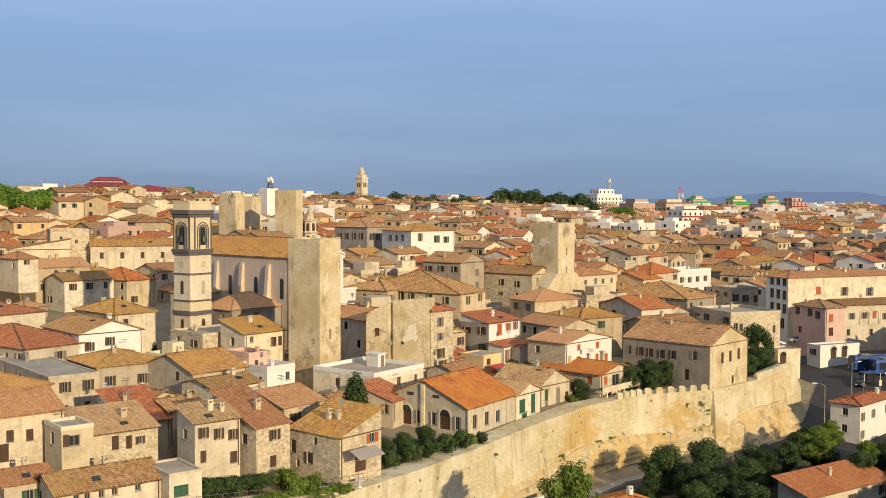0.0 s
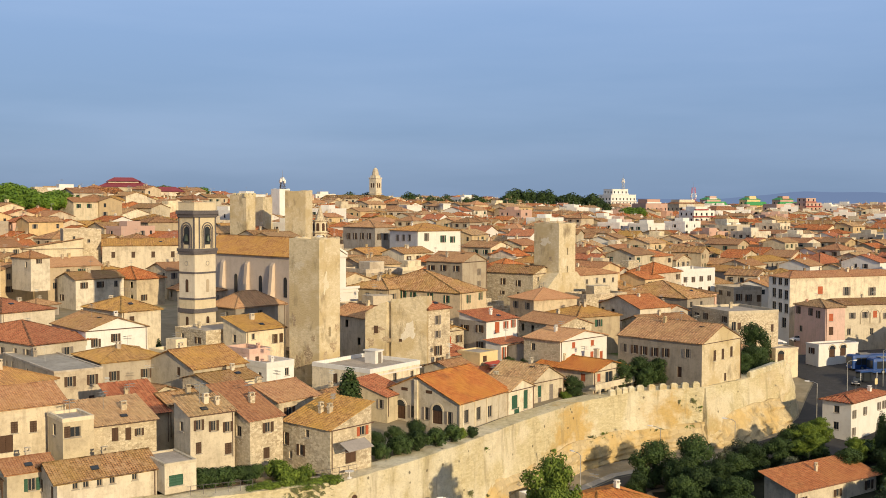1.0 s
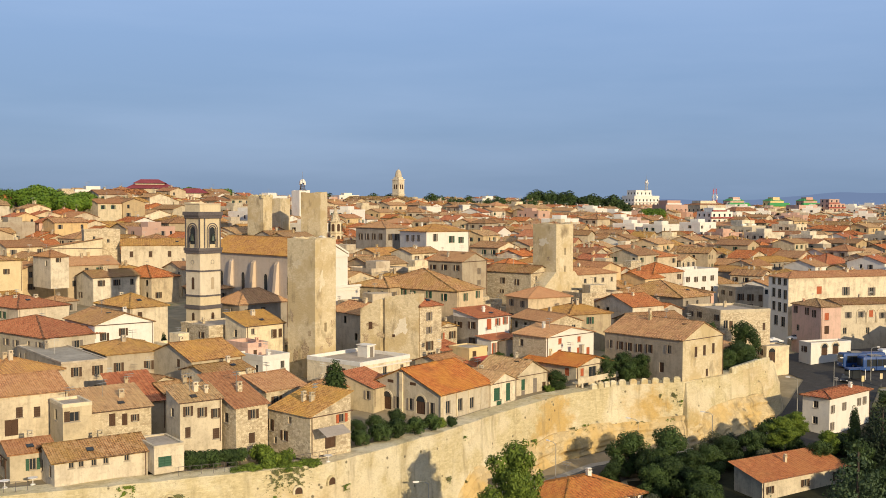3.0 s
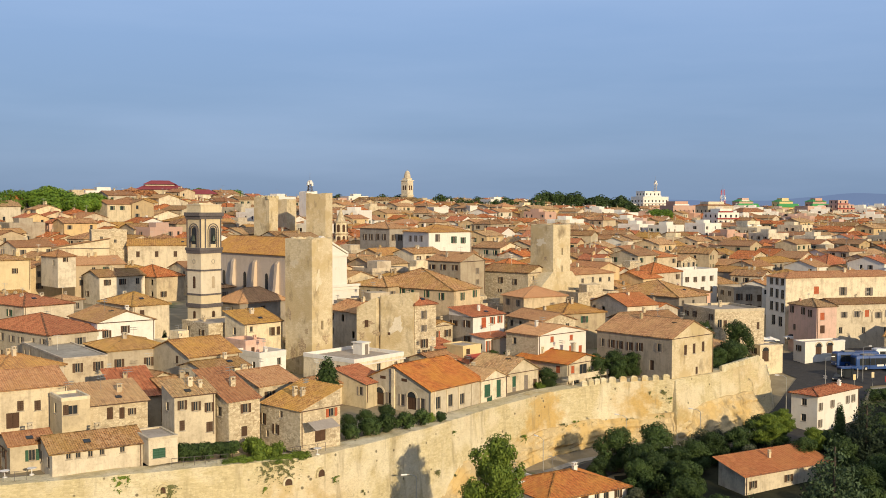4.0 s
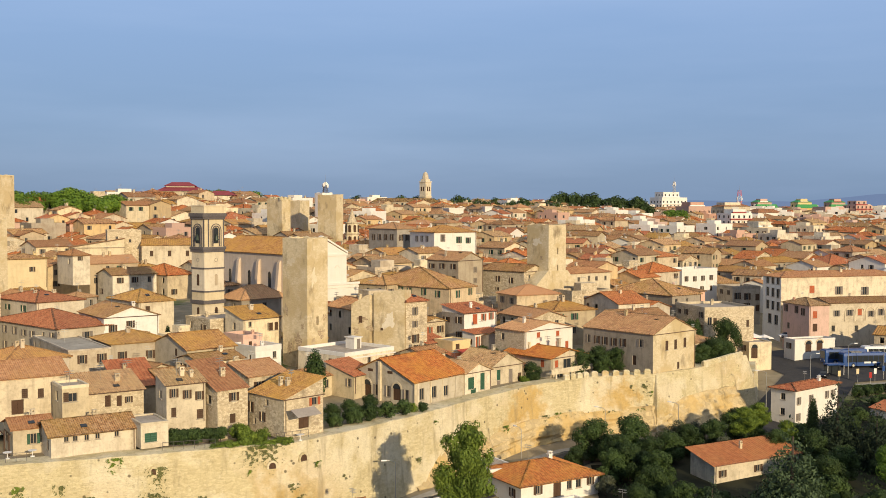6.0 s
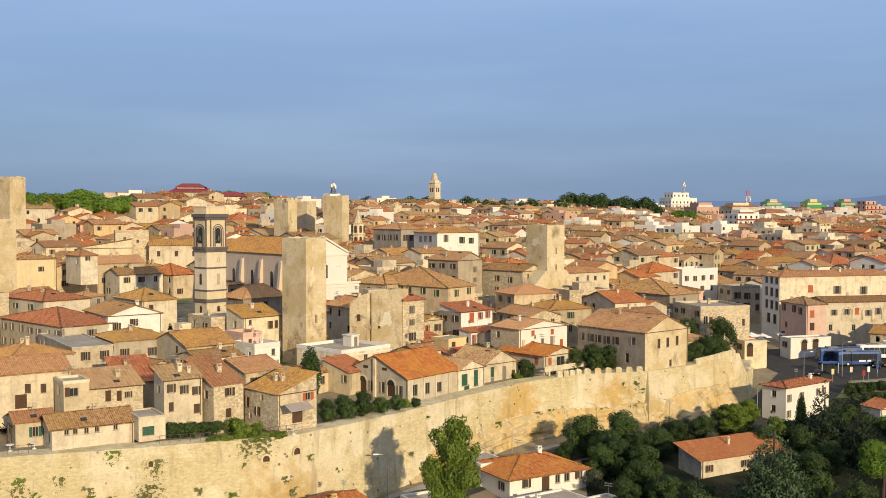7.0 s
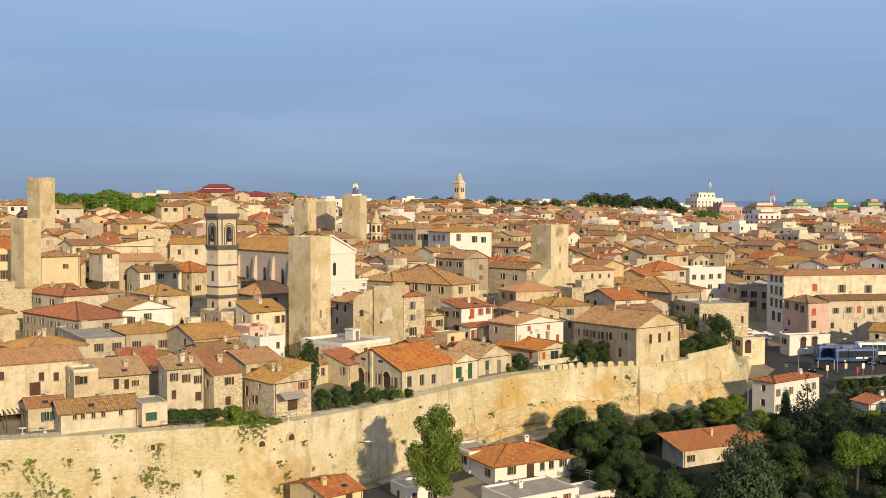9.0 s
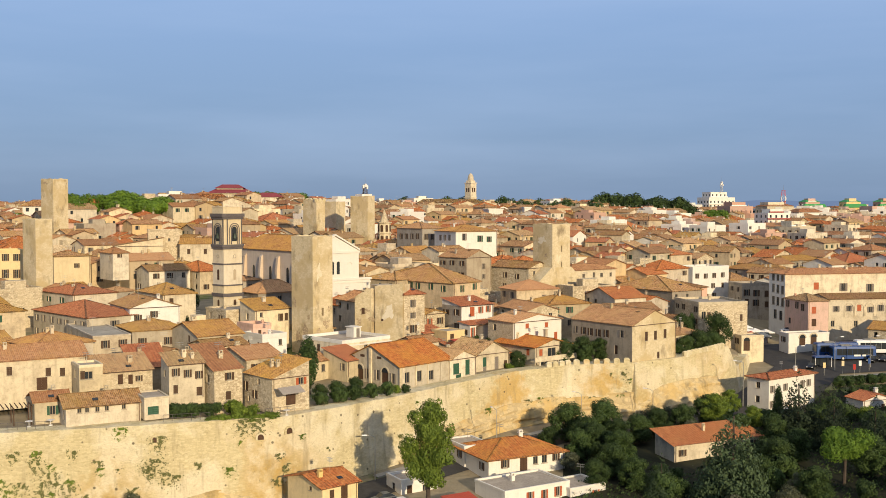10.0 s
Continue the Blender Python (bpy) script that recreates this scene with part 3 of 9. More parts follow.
def house(label, x, y, zb, ze, h, lr, ll, wall=CREAM, tile=0, roof="gable", ridge="x", pitch=0.32, R=None, L=None, split=0.5,
          over=0.35, chimneys=1, seed=0, name="house", category="house", group="houses of the old town", parapet=0.7, pale=None, wallL=None, stacks=0.7, deep=2.5, arches=()):
    """A house with its nearest corner at x, y; one front runs lr metres towards the heading h, the other ll metres square to it."""
    r = random.Random(seed + int(x * 10) + int(y * 7))
    H = ze - zb
    root = base(name, pose(x, y, zb, 0, 0, h), label, category, group)
    TAKEN.append((x, y, h, lr, ll))
    R = default_windows(lr, H, r.random()) if R is None else R
    L = default_windows(ll, H, r.random()) if L is None else L
    holes = lambda ws: [(u - w / 2, z, u + w / 2, z + q) for u, z, w, q, k in ws]
    roof_bm, top = (None, H) if roof == "flat" else roof_mesh(lr, ll, H, roof, pitch, over, ridge, split=split)
    bm = bmesh.new()
    facade(bm, (0, 0, 0), (0, -1, 0), (1, 0, 0), lr, -deep, H, holes(R))
    facade(bm, (0, 0, 0), (-1, 0, 0), (0, 1, 0), ll, -deep, H, holes(L), mi=1)
    facade(bm, (lr, 0, 0), (1, 0, 0), (0, 1, 0), ll, -deep, H, [])
    facade(bm, (0, ll, 0), (0, 1, 0), (1, 0, 0), lr, -deep, H, [])
    if roof == "gable":
        rise = lambda run: run * pitch + 0.02
        if ridge == "x":
            a, hh = ll * split, (ll + 2 * over) * split * pitch - over * pitch + 0.06
            for q in (0, lr):
                bm.faces.new([bm.verts.new(p) for p in ((q, 0, H), (q, ll, H), (q, a, H + hh))])
        else:
            a, hh = lr * split, (lr + 2 * over) * split * pitch - over * pitch + 0.06
            for q in (0, ll):
                bm.faces.new([bm.verts.new(p) for p in ((0, q, H), (lr, q, H), (a, q, H + hh))])
    elif roof == "shed":
        if ridge == "x":
            hh = ll * pitch
            for q in (0, lr):
                bm.faces.new([bm.verts.new(p) for p in ((q, 0, H), (q, ll, H), (q, ll, H + hh))])
            quad(bm, [(0, ll, H), (lr, ll, H), (lr, ll, H + hh), (0, ll, H + hh)])
        else:
            hh = lr * pitch
            for q in (0, ll):
                bm.faces.new([bm.verts.new(p) for p in ((0, q, H), (lr, q, H), (lr, q, H + hh))])
            quad(bm, [(lr, 0, H), (lr, ll, H), (lr, ll, H + hh), (lr, 0, H + hh)])
    part("wall", bm, [wall, wallL or wall], root)
    if roof == "flat":
        bm = bmesh.new()
        quad(bm, [(0, 0, H - 0.05), (lr, 0, H - 0.05), (lr, ll, H - 0.05), (0, ll, H - 0.05)])
        part("terrace", bm, CONCRETE if wall is TAN else PAVED, root)
        if parapet:
            bm = bmesh.new()
            o, t = 0.05, 0.25
            for a, b, c, d in ((-o, -o, lr + o, t), (-o, ll - t, lr + o, ll + o), (-o, t, t, ll - t), (lr - t, t, lr + o, ll - t)):
                box(bm, a, b, H - 0.15, c, d, H + parapet)
            part("parapet", bm, pale or wall, root)
    else:
        part("roof", roof_bm, ROOF[tile], root)
    for ws, out, along in ((R, (0, -1, 0), (1, 0, 0)), (L, (-1, 0, 0), (0, 1, 0))):
        for u, z, w, q, k in ws:
            window(root, Vector(along) * u + Vector((0, 0, z)), out, along, w, q, k)
    for u, z, rad in arches:
        bm = bmesh.new()
        ring(bm, u, z, rad, 0.22, -0.16, 0.0)
        for q in (u - rad - 0.22, u + rad):
            box(bm, q, -0.16, z - 2.2, q + 0.22, 0.0, z)
        part("blind_arch", bm, wall, root)
    def skin(px, py):
        """The height of the roof over a place."""
        if roof == "flat":
            return H
        if roof == "shed":
            return H + (py if ridge == "x" else px) * pitch
        across, wide = (py, ll) if ridge == "x" else (px, lr)
        z = min(across, (wide - across) * split / (1 - split)) * pitch
        if roof == "hip":
            al, lng = (px, lr) if ridge == "x" else (py, ll)
            z = min(z, al * pitch, (lng - al) * pitch)
        return H + z

    for c in range(chimneys):
        cx, cy = lr * r.uniform(0.2, 0.8), ll * r.uniform(0.3, 0.75)
        chimney(root, cx, cy, skin(cx, cy) - 0.5, skin(cx, cy) + r.uniform(0.55, 0.9), wall, r.uniform(0.22, 0.34))
    if r.random() < stacks:
        ax, ay = lr * r.uniform(0.3, 0.7), ll * r.uniform(0.4, 0.6)
        antenna(root, ax, ay, skin(ax, ay) - 0.1, r.uniform(1.8, 3.0), r.uniform(0, 180))
    if r.random() < 0.5 and roof != "flat":
        ax, ay = lr * r.uniform(0.3, 0.7), ll * r.uniform(0.15, 0.3)
        bm = bmesh.new()
        z = skin(ax, ay) + 0.2
        slope = 0.6 * (pitch if ridge == "x" else 0)
        v8 = [bm.verts.new(p) for p in ((ax - 0.4, ay - 0.3, z - slope / 2), (ax + 0.4, ay - 0.3, z - slope / 2), (ax + 0.4, ay + 0.3, z + slope / 2), (ax - 0.4, ay + 0.3, z + slope / 2))]
        v9 = [bm.verts.new(v.co + Vector((0, 0, 0.12))) for v in v8]
        bm.faces.new(v9)
        for i in range(4):
            bm.faces.new((v8[i], v8[(i + 1) % 4], v9[(i + 1) % 4], v9[i]))
        part("skylight", bm, GLASS, root)
    if roof != "flat" and lr > 5:
        bm = bmesh.new()
        px = r.choice((0.25, lr - 0.25))
        tube(bm, px, -0.09, -0.3, H - 0.1, 0.055, n=6)
        tube(bm, -over * 0.8, H - 0.02, -over * 0.5, lr + over * 0.5, 0.07, n=6, axis="x")
        part("downpipe", bm, PIPE, root)
    return root


# ---- the lie of the land ----
WALL_LINE = [(-95, 62), (-62, 84), (-41, 94.6), (-24, 102.9), (-9.0, 112.0), (-2.6, 120.6), (4, 131), (12, 144.5), (21, 157.5), (31, 166), (42.5, 169.5), (50.8, 178.0), (56.8, 184.0), (62.2, 189.4), (64.4, 193.0), (70, 224)]


def smooth(a, b, v):
    t = max(0.0, min(1.0, (v - a) / (b - a)))
    return t * t * (3 - 2 * t)


def beyond(x, y):
    """How far inside the city wall a place lies; negative outside."""
    best, sign = 1e9, 1
    for (ax, ay), (bx, by) in zip(WALL_LINE, WALL_LINE[1:]):
        dx, dy = bx - ax, by - ay
        t = max(0.0, min(1.0, ((x - ax) * dx + (y - ay) * dy) / (dx * dx + dy * dy)))
        px, py = x - ax - t * dx, y - ay - t * dy
        q = math.hypot(px, py)
        if q < best:
            best, sign = q, 1 if dx * py - dy * px > 0 else -1
    if y > 224 and x > 40:
        return x * 0 + (72 - x if y < 236 else 30)
    return best * sign


def inner(x, y):
    y0 = y
    y = y - 0.6 * max(0.0, min(70.0, x + 10)) * (1 - smooth(230, 320, y0))
    z = 18.0 + 0.055 * max(0, y - 130) * (1 if y < 300 else 170 / max(1, y - 130)) + 0.028 * max(0, y - 300)
    y = y0
    z -= 7.0 * smooth(45, 85, x) * (1 - smooth(270, 360, y)) + 4.0 * smooth(20, 90, x) * smooth(150, 300, y)
    z += 13.0 * math.exp(-((x + 155) / 80) ** 2 - ((y - 440) / 110) ** 2) + 8.5 * math.exp(-((x + 162) / 50) ** 2 - ((y - 345) / 45) ** 2)
    z += 3.5 * smooth(-20, -60, x) * (1 - smooth(200, 300, y)) * smooth(110, 150, y)
    z += 4.0 * math.exp(-((x + 60) / 120) ** 2 - ((y - 610) / 90) ** 2) + 2.0 * smooth(380, 560, y)
    return z


def outer(x, y):
    return 5.3 + 0.075 * max(0, y - 105) - 0.022 * max(-60, min(90, x)) - 2.5 * smooth(100, 40, y) + 1.3 * smooth(60, 90, x) * smooth(185, 220, y)


def ground_at(x, y):
    s = smooth(1.2, 1.7, beyond(x, y)) if math.hypot(x, y - 150) < 260 else 1.0
    z = outer(x, y) * (1 - s) + inner(x, y) * s
    far = smooth(760, 1100, math.hypot(x, y))
    z = z * (1 - far) + 22 * far
    near = smooth(60, -160, y)
    return z * (1 - near) + 2 * near

# ---- the houses of the old town ----
house("rubble stone house with tan lean-to roof above the city wall", -10.8, 113.2, 19.3, 23.7, 52, 6.7, 8.2, deep=1.0, wall=STONE, tile=2, roof="shed", ridge="y", chimneys=2, pitch=0.33, R=[(5.2, 3.03, 0.94, 1.1, 'r'), (3.32, 0.05, 1.8, 2.1, 'd')], L=[(4.98, 0.75, 0.7, 1.3, 'o'), (7.72, 1.64, 0.62, 1.5, 'o'), (3.94, 3.03, 0.7, 0.9, 'n'), (6.86, 0.06, 0.6, 0.9, 'n')])
house("tan stone house with a reddish tiled lean-to roof", -20.0, 112.8, 19.4, 24.7, 50, 4.8, 8.0, wall=STONE, tile=1, roof="shed", pitch=0.38, R=[(2.58, 3.67, 0.78, 1.2, 'o'), (2.36, 0.65, 0.9, 1.3, 'c')])
house("cream plastered house with brown shutters and a low tiled roof", -26.1, 110.0, 20.8, 25.8, 42, 5.5, 4.2, wall=CREAM, tile=5, roof="shed", pitch=0.3, chimneys=2, R=[(1.03, 3.29, 0.62, 1.2, 'o'), (2.87, 2.96, 0.62, 1.2, 'o'), (4.64, 2.64, 0.62, 1.2, 'o'), (1.0, 0.64, 0.7, 1.3, 'c'), (4.7, 0.05, 0.9, 1.3, 'c')])
house("low pale yellow house with tiled gable roof on the wall", -36.6, 98.7, 18.3, 21.1, 40, 10.6, 7.0, deep=0.6, wall=CREAM, tile=0, roof="gable", pitch=0.36, over=0.5, R=[(1.86, 1.87, 0.6, 0.8, 'n'), (2.95, 1.85, 0.6, 0.8, 'n'), (4.38, 1.79, 0.6, 0.8, 'n'), (5.73, 1.83, 0.6, 0.8, 'n'), (8.15, 1.85, 0.6, 0.8, 'n')])
house("small flat roofed annex with a green glazed window", -27.1, 103.9, 19.2, 21.8, 40, 3.6, 6.0, deep=0.6, wall=CREAM, roof="flat", chimneys=0, parapet=0.15, R=[(1.29, 0.19, 1.6, 1.2, 'C')])
house("long cream house with a brown tiled roof", -53.6, 104.3, 21.3, 26.3, 42, 15.3, 10.0, wall=CREAM, tile=0, pitch=0.34, R=[(3.73, 2.75, 0.8, 1.3, 'c'), (9.41, 2.19, 0.8, 1.3, 'c'), (11.53, 2.02, 0.8, 1.3, 'c'), (8.46, 0.05, 1.6, 2.0, 'd')])
house("tan rendered house with a flat roof terrace", -51.5, 132.8, 21.4, 26.8, 42, 6.7, 22.8, wall=TAN, roof="flat", parapet=0.12, chimneys=1, R=[(2.14, 3.19, 0.78, 1.4, 'o'), (5.23, 3.19, 0.78, 1.4, 'o'), (2.1, 0.2, 0.8, 1.3, 'c'), (5.1, 0.38, 0.8, 1.3, 'c')])
house("tan rendered house with an ochre tiled hip roof", -47.9, 140.4, 20.3, 26.9, 42, 10.2, 11.0, wall=TAN, tile=2, roof="hip", pitch=0.28, R=[(1.84, 3.89, 0.78, 1.4, 'o'), (6.59, 3.78, 0.78, 1.4, 'o')])
house("bright white gabled house with dark shuttered windows", -56.0, 155.0, 24.7, 29.6, 44, 10.3, 14.0, wall=WHITE, tile=0, ridge="y", pitch=0.34, R=[(1.64, 2.24, 0.78, 1.3, 'o'), (4.9, 2.83, 0.78, 1.3, 'o')])
house("stone house with a broad ochre tiled gable roof", -34.0, 138.3, 22.1, 26.5, 50, 9.0, 12.0, wall=CREAM, tile=2, pitch=0.34, L=[(3.69, 3.12, 0.8, 1.2, 'c')])
house("low house with a tan tiled roof and small chimney", -30.1, 133.5, 21.9, 25.3, 50, 8.0, 7.0, wall=CREAM, tile=0, pitch=0.25)
house("house with a wide brown lean-to roof behind the stone house", -18.8, 123.0, 20.1, 25.0, 52, 6.9, 10.0, wall=STONE, tile=5, roof="gable", pitch=0.3, chimneys=2)
house("small house with red roof tiles and a roof terrace", -37.7, 120.9, 19.8, 23.3, 40, 6.0, 8.0, wall=TAN, tile=4, roof="shed", pitch=0.35)
house("low rubble house with weathered tiles and two doors", -39.2, 111.0, 21.1, 24.0, 40, 9.1, 7.0, wall=STONE, tile=5, roof="shed", pitch=0.25, R=[(4.1, 0.9, 0.8, 1.6, 'd'), (5.67, 0.82, 0.7, 1.5, 'd'), (6.98, 1.2, 0.55, 0.9, 'o')])
house("small cream roof room with a glazed window", -40.0, 108.3, 22.0, 25.4, 42, 3.5, 5.0, wall=CREAM, roof="flat", parapet=0.3, chimneys=0, R=[(1.4, 1.45, 1.2, 1.2, 'n'), (0.5, 1.48, 0.7, 1.3, 'c')])
house("tan cottage with brown roof tiles beside the wall", -42.8, 100.7, 17.3, 21.3, 40, 5.0, 6.0, wall=CREAM, tile=0, pitch=0.3)
house("cream gabled barn with arched doors and an orange tiled roof", 3.2, 138.4, 18.8, 22.1, 58, 13.4, 14.6, wall=CREAM, tile=6, pitch=0.43, chimneys=0, stacks=0.0, R=[(1.82, 0.31, 1.2, 1.9, 'n'), (4.91, 0.23, 1.2, 1.9, 'n'), (7.93, 0.15, 1.2, 1.7, 'n')], L=[(1.72, 0.22, 0.7, 1.8, 'y'), (3.73, 0.05, 1.7, 1.9, 'A'), (5.63, 0.42, 0.7, 1.8, 'y'), (8.1, 0.37, 0.7, 1.8, 'y'), (10.2, 0.05, 1.7, 1.9, 'A'), (12.33, 0.47, 0.7, 1.8, 'y'), (13.7, 0.56, 0.7, 1.6, 'y')])
house("white terraced house with a flat roof beside the barn", -10.6, 150.1, 19.4, 24.4, 56, 12.0, 12.0, wall=CREAM, pale=WHITE, roof="flat", parapet=0.5, chimneys=1, L=[(7.11, 2.7, 0.9, 1.5, 'c'), (3.68, 2.71, 0.9, 1.5, 'c'), (4.04, 0.05, 0.9, 1.5, 'c')])
house("tall stone house with grey shutters", -3.1, 169.0, 22.2, 32.0, 46, 5.0, 8.0, wall=STONE, tile=4, roof="hip", pitch=0.35, R=[(2.1, 7.2, 0.7, 1.5, 'y'), (2.1, 4.9, 0.7, 1.2, 'y'), (2.2, 1.94, 0.86, 1.6, 'o'), (2.6, 0.05, 0.86, 1.5, 'o')])
house("white gabled house with green doors and a striped tile roof", 10.1, 148.9, 17.2, 22.0, 54, 6.7, 9.0, wall=CREAM, tile=5, ridge="y", pitch=0.42, R=[(1.57, 2.04, 1.5, 2.0, 'C'), (4.47, 1.65, 1.1, 2.8, 'C'), (2.15, 0.72, 1.3, 1.4, 'C')])
house("white gabled house with grey shutters", 13.7, 156.6, 17.3, 21.9, 50, 8.5, 9.0, wall=CREAM, tile=5, ridge="y", pitch=0.52, R=[(2.13, 2.22, 0.9, 1.8, 'C'), (2.14, 0.91, 0.9, 1.4, 'Y'), (5.17, 0.69, 1.0, 3.2, 'Y'), (7.52, 1.38, 0.9, 1.6, 'c')])
house("two storey cream villa with orange tiled roof and balcony", 24.0, 164.5, 17.5, 22.6, 50, 9.6, 11.5, wall=CREAM, tile=6, roof="gable", ridge="y", pitch=0.26, over=0.6, R=[(1.6, 3.3, 0.9, 1.3, 'R'), (4.6, 2.75, 2.2, 1.9, 'n'), (8.2, 3.3, 0.9, 1.3, 'R'), (2.6, 0.5, 1.9, 1.6, 'n'), (6.6, 0.2, 1.0, 2.0, 'd'), (8.8, 0.6, 0.8, 1.4, 'c')], L=[(1.99, 3.3, 0.9, 1.3, 'R'), (3.69, 0.9, 1.4, 1.1, 'n')])
house("low orange roofed wing of the cream villa", 18.6, 164.8, 17.5, 20.4, 50, 4.0, 5.0, wall=CREAM, tile=3, roof="shed", ridge="x", pitch=0.22, chimneys=0, stacks=0.0, R=[(2.4, 0.8, 1.2, 1.2, 'n')])
house("long house with ribbed brown roof built on the city wall", 42.5, 170.1, 17.5, 26.5, 48, 12.9, 16.9, wall=BLOCK, wallL=GREY, tile=1, roof="gable", ridge="y", pitch=0.42, chimneys=1, over=0.25, R=[(4.1, 5.8, 0.85, 1.8, 'c'), (6.76, 5.83, 0.85, 1.8, 'c'), (9.62, 5.96, 0.85, 1.8, 'c'), (7.65, 2.04, 0.7, 1.3, 'c')], L=[(2.82, 6.44, 0.78, 1.5, 'y'), (6.97, 6.14, 0.7, 1.5, 'o'), (9.18, 6.04, 0.7, 1.5, 'o'), (11.42, 6.06, 0.7, 1.5, 'o'), (13.37, 6.1, 0.7, 1.5, 'o'), (15.52, 6.13, 0.62, 1.5, 'y'), (4.31, 2.97, 0.9, 1.8, 'd')])
house("cream house with tall terracotta coloured shutters", 19.0, 170.8, 20.2, 26.6, 48, 13.2, 8.0, wall=WHITE, wallL=STONE, tile=5, roof="gable", ridge="y", pitch=0.2, R=[(3.7, 1.6, 0.9, 2.4, 'R'), (8.9, 1.5, 0.9, 2.4, 'R'), (11.6, 1.4, 0.9, 2.3, 'R'), (3.7, 5.0, 0.9, 1.0, 'R'), (9.0, 4.9, 0.9, 1.0, 'R')])
house("grey stone house with a brown tiled roof and red shutters", 15.7, 175.1, 21.0, 24.5, 55, 7.0, 7.0, wall=GREY, tile=1, pitch=0.3, R=[(3.11, 1.67, 0.9, 1.5, 'R')])
house("white house with dark red shutters and an open loggia", 6.5, 181.8, 21.5, 28.6, 50, 9.1, 6.5, wall=WHITE, wallL=GREY, tile=4, roof="shed", pitch=0.2, R=[(3.02, 4.86, 1.3, 2.0, 'R'), (5.45, 5.38, 0.7, 1.4, 'r'), (7.57, 5.49, 0.7, 1.4, 'r')])
house("stone house with brown shutters and a small tiled roof", -1.1, 180.3, 21.7, 26.9, 50, 5.4, 7.0, wall=STONE, tile=2, roof="gable", ridge="y", pitch=0.3, R=[(1.23, 2.85, 0.7, 1.4, 'r'), (4.03, 2.9, 0.86, 1.4, 'o')])
house("long ochre house with green shutters and a hipped tile roof", 1.1, 202.2, 24.4, 31.9, 58, 9.5, 25.0, wall=OCHRE, tile=0, roof="hip", pitch=0.32, chimneys=3, R=[(2.97, 5.38, 0.7, 1.6, 'g'), (7.41, 5.71, 0.7, 1.5, 'g')], L=[(3.24, 5.43, 0.7, 1.5, 'g'), (7.27, 5.75, 0.7, 1.5, 'g'), (11.59, 5.65, 0.7, 1.5, 'g'), (14.08, 5.8, 0.7, 1.5, 'g'), (17.97, 5.87, 0.7, 1.5, 'g'), (21.35, 5.98, 0.9, 1.5, 'c')])
house("small brown roofed house among the town roofs", 0.9, 221.4, 29.5, 37.0, 55, 9.1, 10.0, wall=TAN, tile=1, roof="gable", ridge="y", pitch=0.4, R=[(6.17, 4.46, 0.62, 1.4, 'y'), (6.18, 1.96, 0.62, 1.2, 'y')])
house("stone house with a sloping tiled roof beside the square tower", 16.3, 223.6, 26.7, 34.4, 55, 8.5, 13.0, wall=STONE, tile=0, roof="gable", ridge="y", pitch=0.34, chimneys=0, L=[(7.85, 5.03, 0.62, 1.4, 'o'), (3.78, 4.8, 0.62, 1.4, 'o'), (8.04, 2.86, 0.55, 0.8, 'o'), (3.96, 2.79, 0.7, 0.8, 'n')])
house("cream house with tiled roofs and a pillared loggia", 26.0, 234.4, 28.1, 33.3, 45, 15.9, 8.0, wall=CREAM, tile=1, roof="hip", pitch=0.3)
house("broad grey house with a hipped brown roof", 51.8, 235.0, 19.8, 28.2, 45, 11.0, 21.8, wall=GREY, tile=0, roof="hip", pitch=0.3, chimneys=3, L=[(16.29, 5.52, 0.8, 1.4, 'n'), (9.37, 5.71, 0.8, 1.4, 'n')])
house("pink rendered house beside the square", 54.5, 242.9, 19.7, 28.4, 42, 9.2, 10.0, wall=PINK, tile=1, roof="hip", pitch=0.25, R=[(1.03, 6.19, 0.6, 0.9, 'n'), (6.32, 6.26, 0.7, 0.9, 'n')])
house("white block of flats with brown shutters and a flat roof", 59.1, 284.7, 19.5, 31.0, 42, 15.2, 8.7, wall=WHITE, roof="flat", parapet=0.8, chimneys=1, R=[(1.89, 8.72, 0.78, 1.5, 'o'), (5.41, 8.6, 0.78, 1.5, 'o'), (8.97, 8.66, 0.78, 1.5, 'o'), (12.57, 8.71, 0.78, 1.5, 'o'), (8.54, 5.56, 0.78, 1.5, 'o'), (12.62, 5.58, 1.0, 1.5, 'c'), (5.74, 2.4, 0.78, 1.5, 'o'), (9.06, 2.6, 0.78, 1.5, 'o')], L=[(2.34, 8.83, 0.9, 1.5, 'c')])
house("long pale palace with arched windows and a hipped tile roof", 83.3, 265.6, 13.9, 31.0, 24, 37.8, 8.3, wall=CREAM, wallL=WHITE, tile=1, roof="hip", pitch=0.3, chimneys=3, R=[(9.74, 12.72, 1.6, 2.0, 'R'), (18.32, 12.16, 1.25, 2.2, 'y'), (26.83, 11.85, 1.25, 2.2, 'y')], L=[(6.14, 15.1, 1.4, 1.8, 'n'), (3.76, 15.1, 1.4, 1.8, 'n'), (1.42, 15.1, 1.4, 1.8, 'n'), (6.07, 11.75, 1.4, 2.4, 'n'), (3.68, 11.61, 1.4, 2.4, 'n'), (1.34, 11.48, 1.4, 2.4, 'n'), (5.98, 8.22, 1.4, 2.4, 'n'), (3.59, 8.11, 1.4, 2.4, 'n'), (1.25, 8.0, 1.4, 2.4, 'n'), (4.98, 4.35, 1.6, 2.6, 'n'), (2.03, 4.17, 1.6, 2.6, 'n')])
